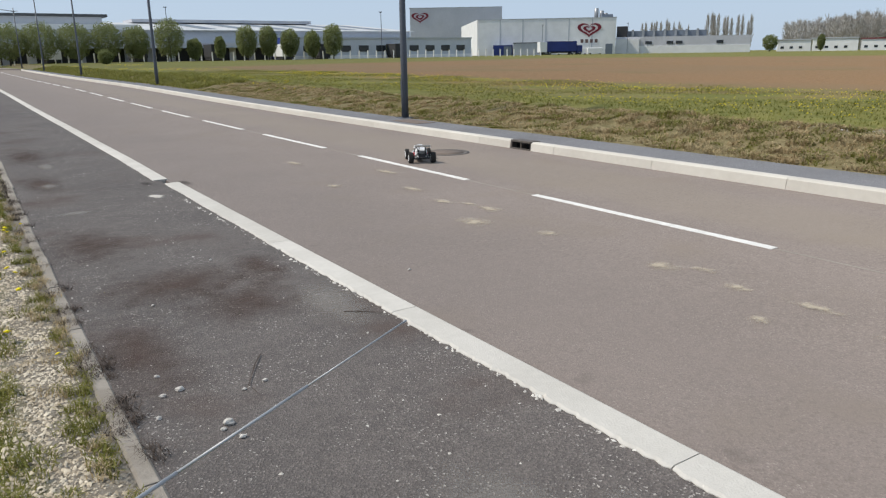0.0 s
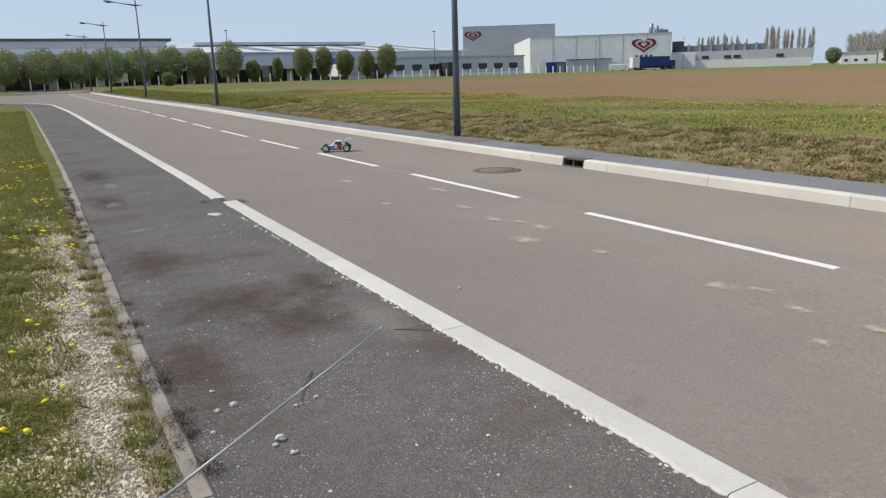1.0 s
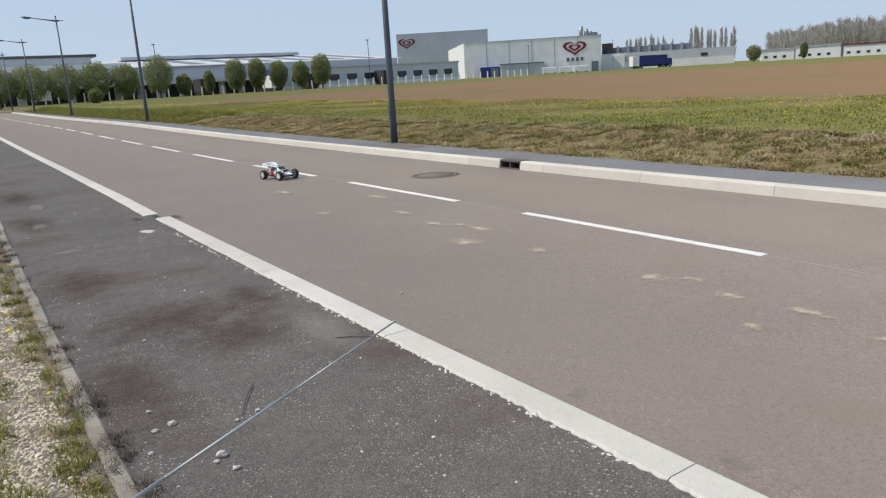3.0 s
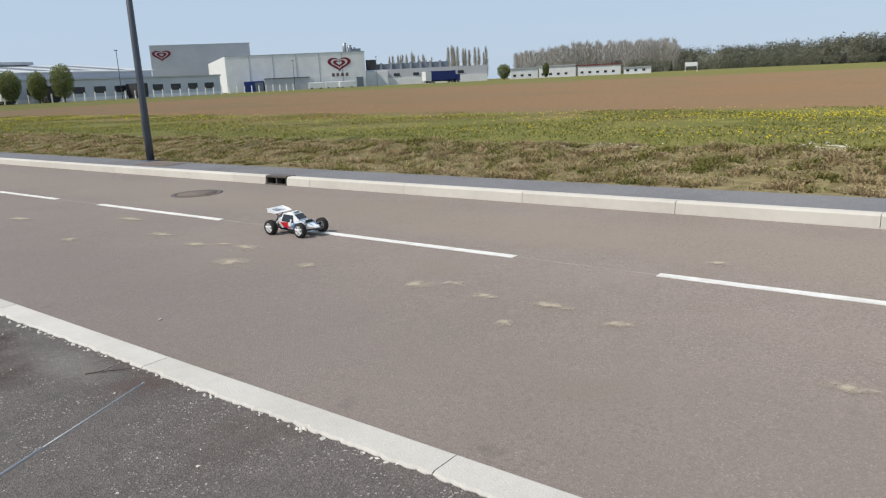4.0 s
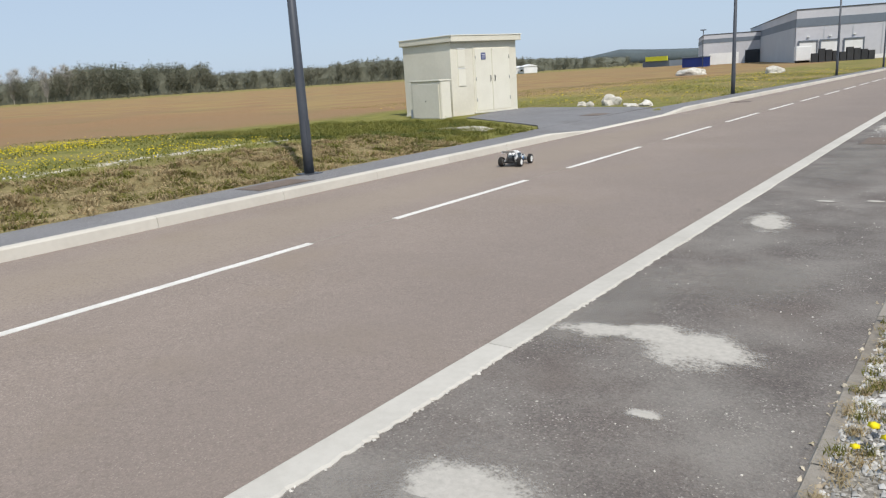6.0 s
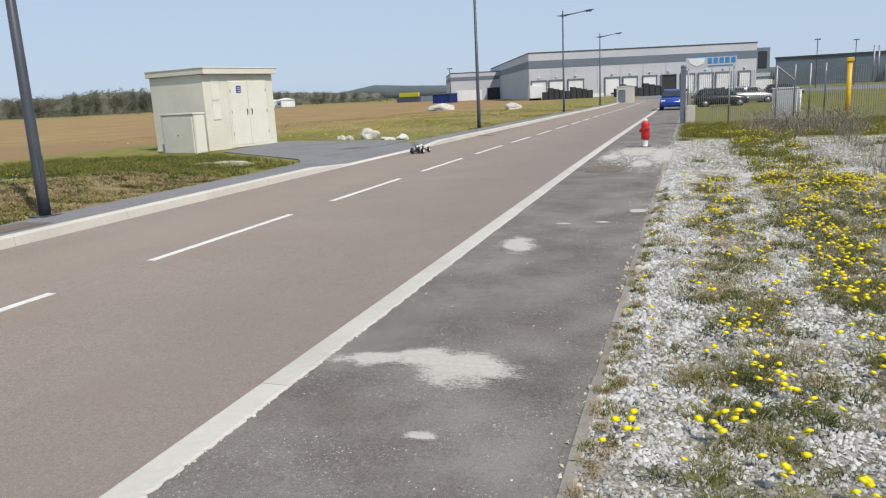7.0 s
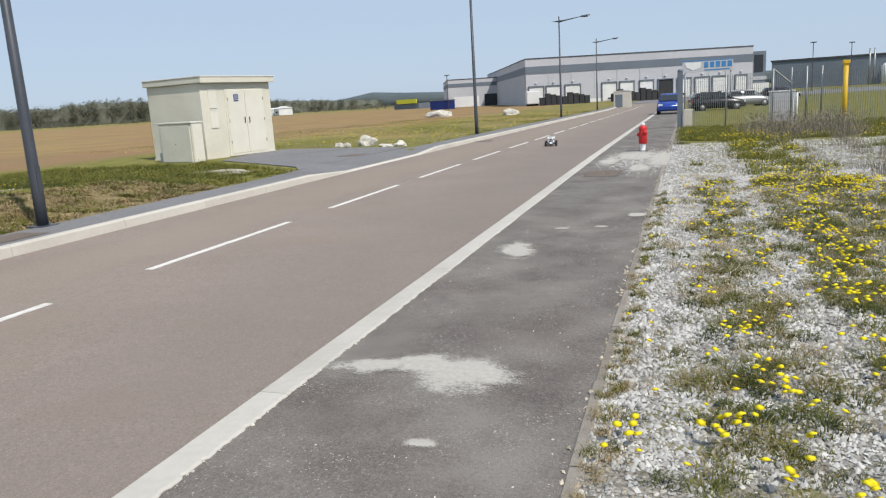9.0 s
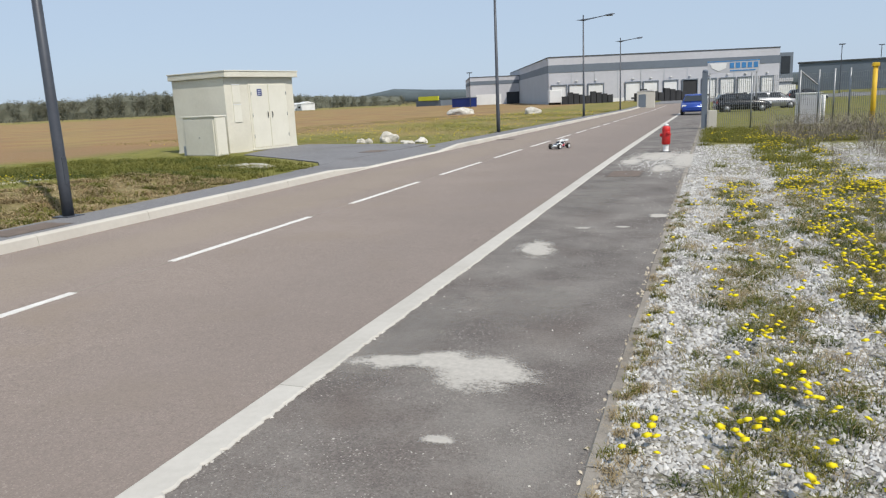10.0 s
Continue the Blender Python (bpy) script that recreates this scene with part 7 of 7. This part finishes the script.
    for x, z, t in ((-0.2, 0.262, 0.003), (-0.235, 0.268, 0.006), (-0.28, 0.278, 0.006), (-0.325, 0.297, 0.004), (-0.338, 0.308, 0.003)):
        rings.append([(x, -0.115, z - t / 2), (x, 0.115, z - t / 2), (x, 0.115, z + t / 2), (x, -0.115, z + t / 2)])
    wg = part("rear_wing", loft(rings), "shell", car, "white rear wing with end plates")
    wg.location = (0.02, 0, -0.034)
    for s_ in (-1, 1):
        ep = slab_poly([(-0.2, 0.254), (-0.33, 0.266), (-0.342, 0.312), (-0.25, 0.292), (-0.2, 0.272)], s_ * 0.115, s_ * 0.115 + s_ * 0.004)
        for v in ep.verts:
            v.co = (v.co.x, v.co.z, v.co.y)
        part("end_plate", ep, "shell", wg)
    for k in range(3):
        part("wing_bar", box(-0.262 - k * 0.026, -0.25 - k * 0.026, -0.07, 0.07 - 0.03 * k, 0.2785 + k * 0.006, 0.2815 + k * 0.0075), "grey", wg)
    lp = part("lamp_pod", box(-0.02, 0.02, -0.04, 0.04, 0.234, 0.246, 0.004), "shell", cab)
    for s_ in (-1, 0, 1):
        part("lamp", lathe([(0.006, 0.0), (0.006, 0.006)], 10), "glassdark", lp).matrix_basis = pose(0.021, s_ * 0.025, 0.24, 0, 90, 0)
    part("driver_head", lathe([(0.01, 0.17), (0.026, 0.185), (0.028, 0.198), (0.02, 0.21), (0.006, 0.215)], 12), "shellred", cab)
    return car, wheels, R


car, wheels, WHEEL_R = buggy()


# ---- the lorry that drives past the factory ----
def passing_lorry():
    """Rear at x = 0, front along x, wheels on z = 0."""
    root = empty("lorry_trailer", pose(141, 175, 0.9), "dark blue box lorry with a white rear driving past the factory", "lorry")
    part("box_body", box(2.2, 11.6, -1.25, 1.25, 0.95, 3.9, 0.06), "deepblue", root)
    part("rear_unit", box(0, 2.19, -1.27, 1.27, 0.75, 3.75, 0.06), "white", root, "white rear section")
    part("chassis", box(0.3, 11.9, -0.5, 0.5, 0.55, 0.95, 0.02), "dark", root)
    cab = part("cab", box(11.7, 13.4, -1.2, 1.2, 0.5, 2.75, 0.16), "deepblue", root)
    part("windscreen", box(13.36, 13.43, -1.05, 1.05, 1.5, 2.4, 0.02), "glassdark", cab)
    part("rear_rail", box(-0.08, 0.02, -1.1, 1.1, 0.45, 0.6, 0.01), "dark", root)
    for x in (1.8, 3.1, 10.2, 12.6):
        for y in (-1.05, 1.05):
            w = part("wheel", lathe([(0.1, -0.16), (0.46, -0.16), (0.5, -0.1), (0.5, 0.1), (0.46, 0.16), (0.1, 0.16)], 20, "y"), "rubber", root)
            part("rim", lathe([(0.02, -0.17), (0.27, -0.165), (0.27, 0.165), (0.02, 0.17)], 14, "y"), "steel", w)
            w.location = (x, y, 0.5)
    return root


lorry_thing = passing_lorry()


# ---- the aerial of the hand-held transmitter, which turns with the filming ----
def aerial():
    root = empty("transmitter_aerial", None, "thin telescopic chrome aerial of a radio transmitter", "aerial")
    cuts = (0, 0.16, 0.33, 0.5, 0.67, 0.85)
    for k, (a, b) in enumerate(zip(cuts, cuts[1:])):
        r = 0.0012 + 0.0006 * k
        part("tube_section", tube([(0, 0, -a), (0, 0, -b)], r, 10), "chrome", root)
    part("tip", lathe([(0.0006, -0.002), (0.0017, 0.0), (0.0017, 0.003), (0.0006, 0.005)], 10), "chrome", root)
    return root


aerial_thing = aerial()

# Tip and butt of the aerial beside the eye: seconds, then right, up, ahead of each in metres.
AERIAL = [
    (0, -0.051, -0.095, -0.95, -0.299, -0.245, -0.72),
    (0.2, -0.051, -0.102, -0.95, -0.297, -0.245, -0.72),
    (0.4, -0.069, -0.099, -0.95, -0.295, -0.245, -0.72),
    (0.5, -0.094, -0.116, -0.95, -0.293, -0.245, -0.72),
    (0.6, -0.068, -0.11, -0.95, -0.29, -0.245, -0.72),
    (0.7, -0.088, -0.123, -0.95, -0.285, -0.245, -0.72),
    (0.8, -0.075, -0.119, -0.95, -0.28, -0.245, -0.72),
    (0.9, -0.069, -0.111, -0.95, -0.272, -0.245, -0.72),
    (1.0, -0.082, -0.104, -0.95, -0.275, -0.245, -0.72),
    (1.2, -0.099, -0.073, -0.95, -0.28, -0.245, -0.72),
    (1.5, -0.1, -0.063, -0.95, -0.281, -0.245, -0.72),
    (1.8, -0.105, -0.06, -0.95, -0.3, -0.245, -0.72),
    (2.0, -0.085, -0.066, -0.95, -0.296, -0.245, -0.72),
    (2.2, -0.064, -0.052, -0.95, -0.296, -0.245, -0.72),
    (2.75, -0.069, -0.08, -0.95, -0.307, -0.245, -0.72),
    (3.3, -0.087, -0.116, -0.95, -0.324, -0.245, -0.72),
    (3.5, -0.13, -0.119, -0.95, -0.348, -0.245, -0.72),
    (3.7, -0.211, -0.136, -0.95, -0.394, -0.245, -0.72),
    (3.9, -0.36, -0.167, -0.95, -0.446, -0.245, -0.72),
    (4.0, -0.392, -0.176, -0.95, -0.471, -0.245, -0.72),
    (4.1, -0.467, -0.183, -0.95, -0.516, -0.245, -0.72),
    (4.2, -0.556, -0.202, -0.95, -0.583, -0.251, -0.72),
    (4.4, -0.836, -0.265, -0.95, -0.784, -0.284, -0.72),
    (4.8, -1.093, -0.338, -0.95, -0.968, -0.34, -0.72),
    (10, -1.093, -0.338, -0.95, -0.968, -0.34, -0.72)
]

# The buggy: seconds, x, y, heading in degrees.
DRIVE = [
    (0.0, 5.56, 9.85, 66), (0.2, 6.15, 11.45, 74), (0.4, 6.46, 12.85, 104), (0.6, 6.22, 13.75, 124), (0.8, 5.93, 14.5, 140), (1.0, 5.54, 15.35, 154),
    (1.2, 5.2, 15.85, 172), (1.4, 4.84, 15.95, 200), (1.6, 4.58, 15.65, 226), (1.8, 4.37, 15.1, 247), (2.0, 4.2, 14.6, 264), (2.2, 4.2, 14.1, 284),
    (2.75, 4.42, 13.0, 286), (3.3, 4.72, 11.5, 280), (3.4, 4.79, 10.86, 278), (3.6, 4.87, 9.35, 276), (3.8, 4.92, 7.8, 274), (4.0, 4.95, 6.38, 273), (4.2, 5.01, 5.05, 274),
    (4.4, 5.08, 3.78, 275), (4.6, 5.17, 2.66, 275), (4.8, 5.25, 1.5, 275), (5.0, 5.34, 0.28, 275), (5.2, 5.46, -1.36, 275), (5.4, 5.6, -3.42, 274), (5.6, 5.76, -5.75, 275), (5.8, 5.98, -8.4, 276), (6.0, 6.2, -10.9, 277),
    (6.2, 6.48, -13.2, 278), (6.8, 6.95, -18.6, 270), (7.3, 7.0, -22.6, 252), (7.5, 6.65, -24.4, 232), (7.7, 6.2, -25.8, 214), (7.9, 5.55, -26.3, 196), (8.1, 4.82, -26.05, 176),
    (8.4, 4.22, -25.4, 152), (8.6, 4.02, -25.2, 128), (8.8, 3.89, -24.6, 104), (9.2, 3.74, -23.7, 96), (9.6, 3.82, -23.0, 84), (10.0, 3.92, -22.45, 66)]


# The lorry's rear: seconds and metres along its road.
LORRY_FROM, LORRY_TO = Vector((141.0, 175.0)), Vector((213.0, 146.0))
LORRY = [(0, 8.9), (1, 21.0), (2, 32.7), (3.4, 47.7), (4.5, 59.8), (6, 74.0), (8, 84.5), (10, 88.0)]


def eye_at(t):
    """Where the filming eye stands and looks at t."""
    ms = [(a, look(e, g, r)) for a, e, g, r in PATH]
    for (t0, m0), (t1, m1) in zip(ms, ms[1:]):
        if t0 <= t <= t1:
            k = (t - t0) / (t1 - t0)
            return Matrix.LocRotScale(m0.translation.lerp(m1.translation, k), m0.to_quaternion().slerp(m1.to_quaternion(), k), None)
    return ms[-1][1]


def motions():
    D = np.array(DRIVE, float)
    D[:, 3] = np.degrees(np.unwrap(np.radians(D[:, 3])))
    walk(car, [(t, pose(x, y, float(zr(y)) + 0.004, 0, 0, h)) for t, x, y, h in D])
    ts = np.arange(0, 10.0001, 1 / 30)
    px, py = np.interp(ts, D[:, 0], D[:, 1]), np.interp(ts, D[:, 0], D[:, 2])
    turn = np.concatenate([[0], np.cumsum(np.minimum(np.hypot(np.diff(px), np.diff(py)) / WHEEL_R, radians(76)))])
    for w in wheels:
        o = w.location.copy()
        walk(w, [(float(t), pose(o.x, o.y, o.z, 0, math.degrees(a), 0)) for t, a in zip(ts, turn)])
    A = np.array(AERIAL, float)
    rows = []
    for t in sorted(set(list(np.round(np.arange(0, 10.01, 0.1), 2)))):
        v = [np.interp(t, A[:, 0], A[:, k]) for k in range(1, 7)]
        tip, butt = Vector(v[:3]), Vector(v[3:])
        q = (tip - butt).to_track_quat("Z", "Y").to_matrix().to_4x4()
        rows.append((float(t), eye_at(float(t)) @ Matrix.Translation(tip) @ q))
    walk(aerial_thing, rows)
    along = (LORRY_TO - LORRY_FROM).normalized()
    head = math.degrees(math.atan2(along.y, along.x))
    rows = []
    for t, d in LORRY:
        p = LORRY_FROM + along * d
        rows.append((t, pose(p.x, p.y, float(zf(p.x, p.y)), 0, 0, head)))
    walk(lorry_thing, rows)


motions()
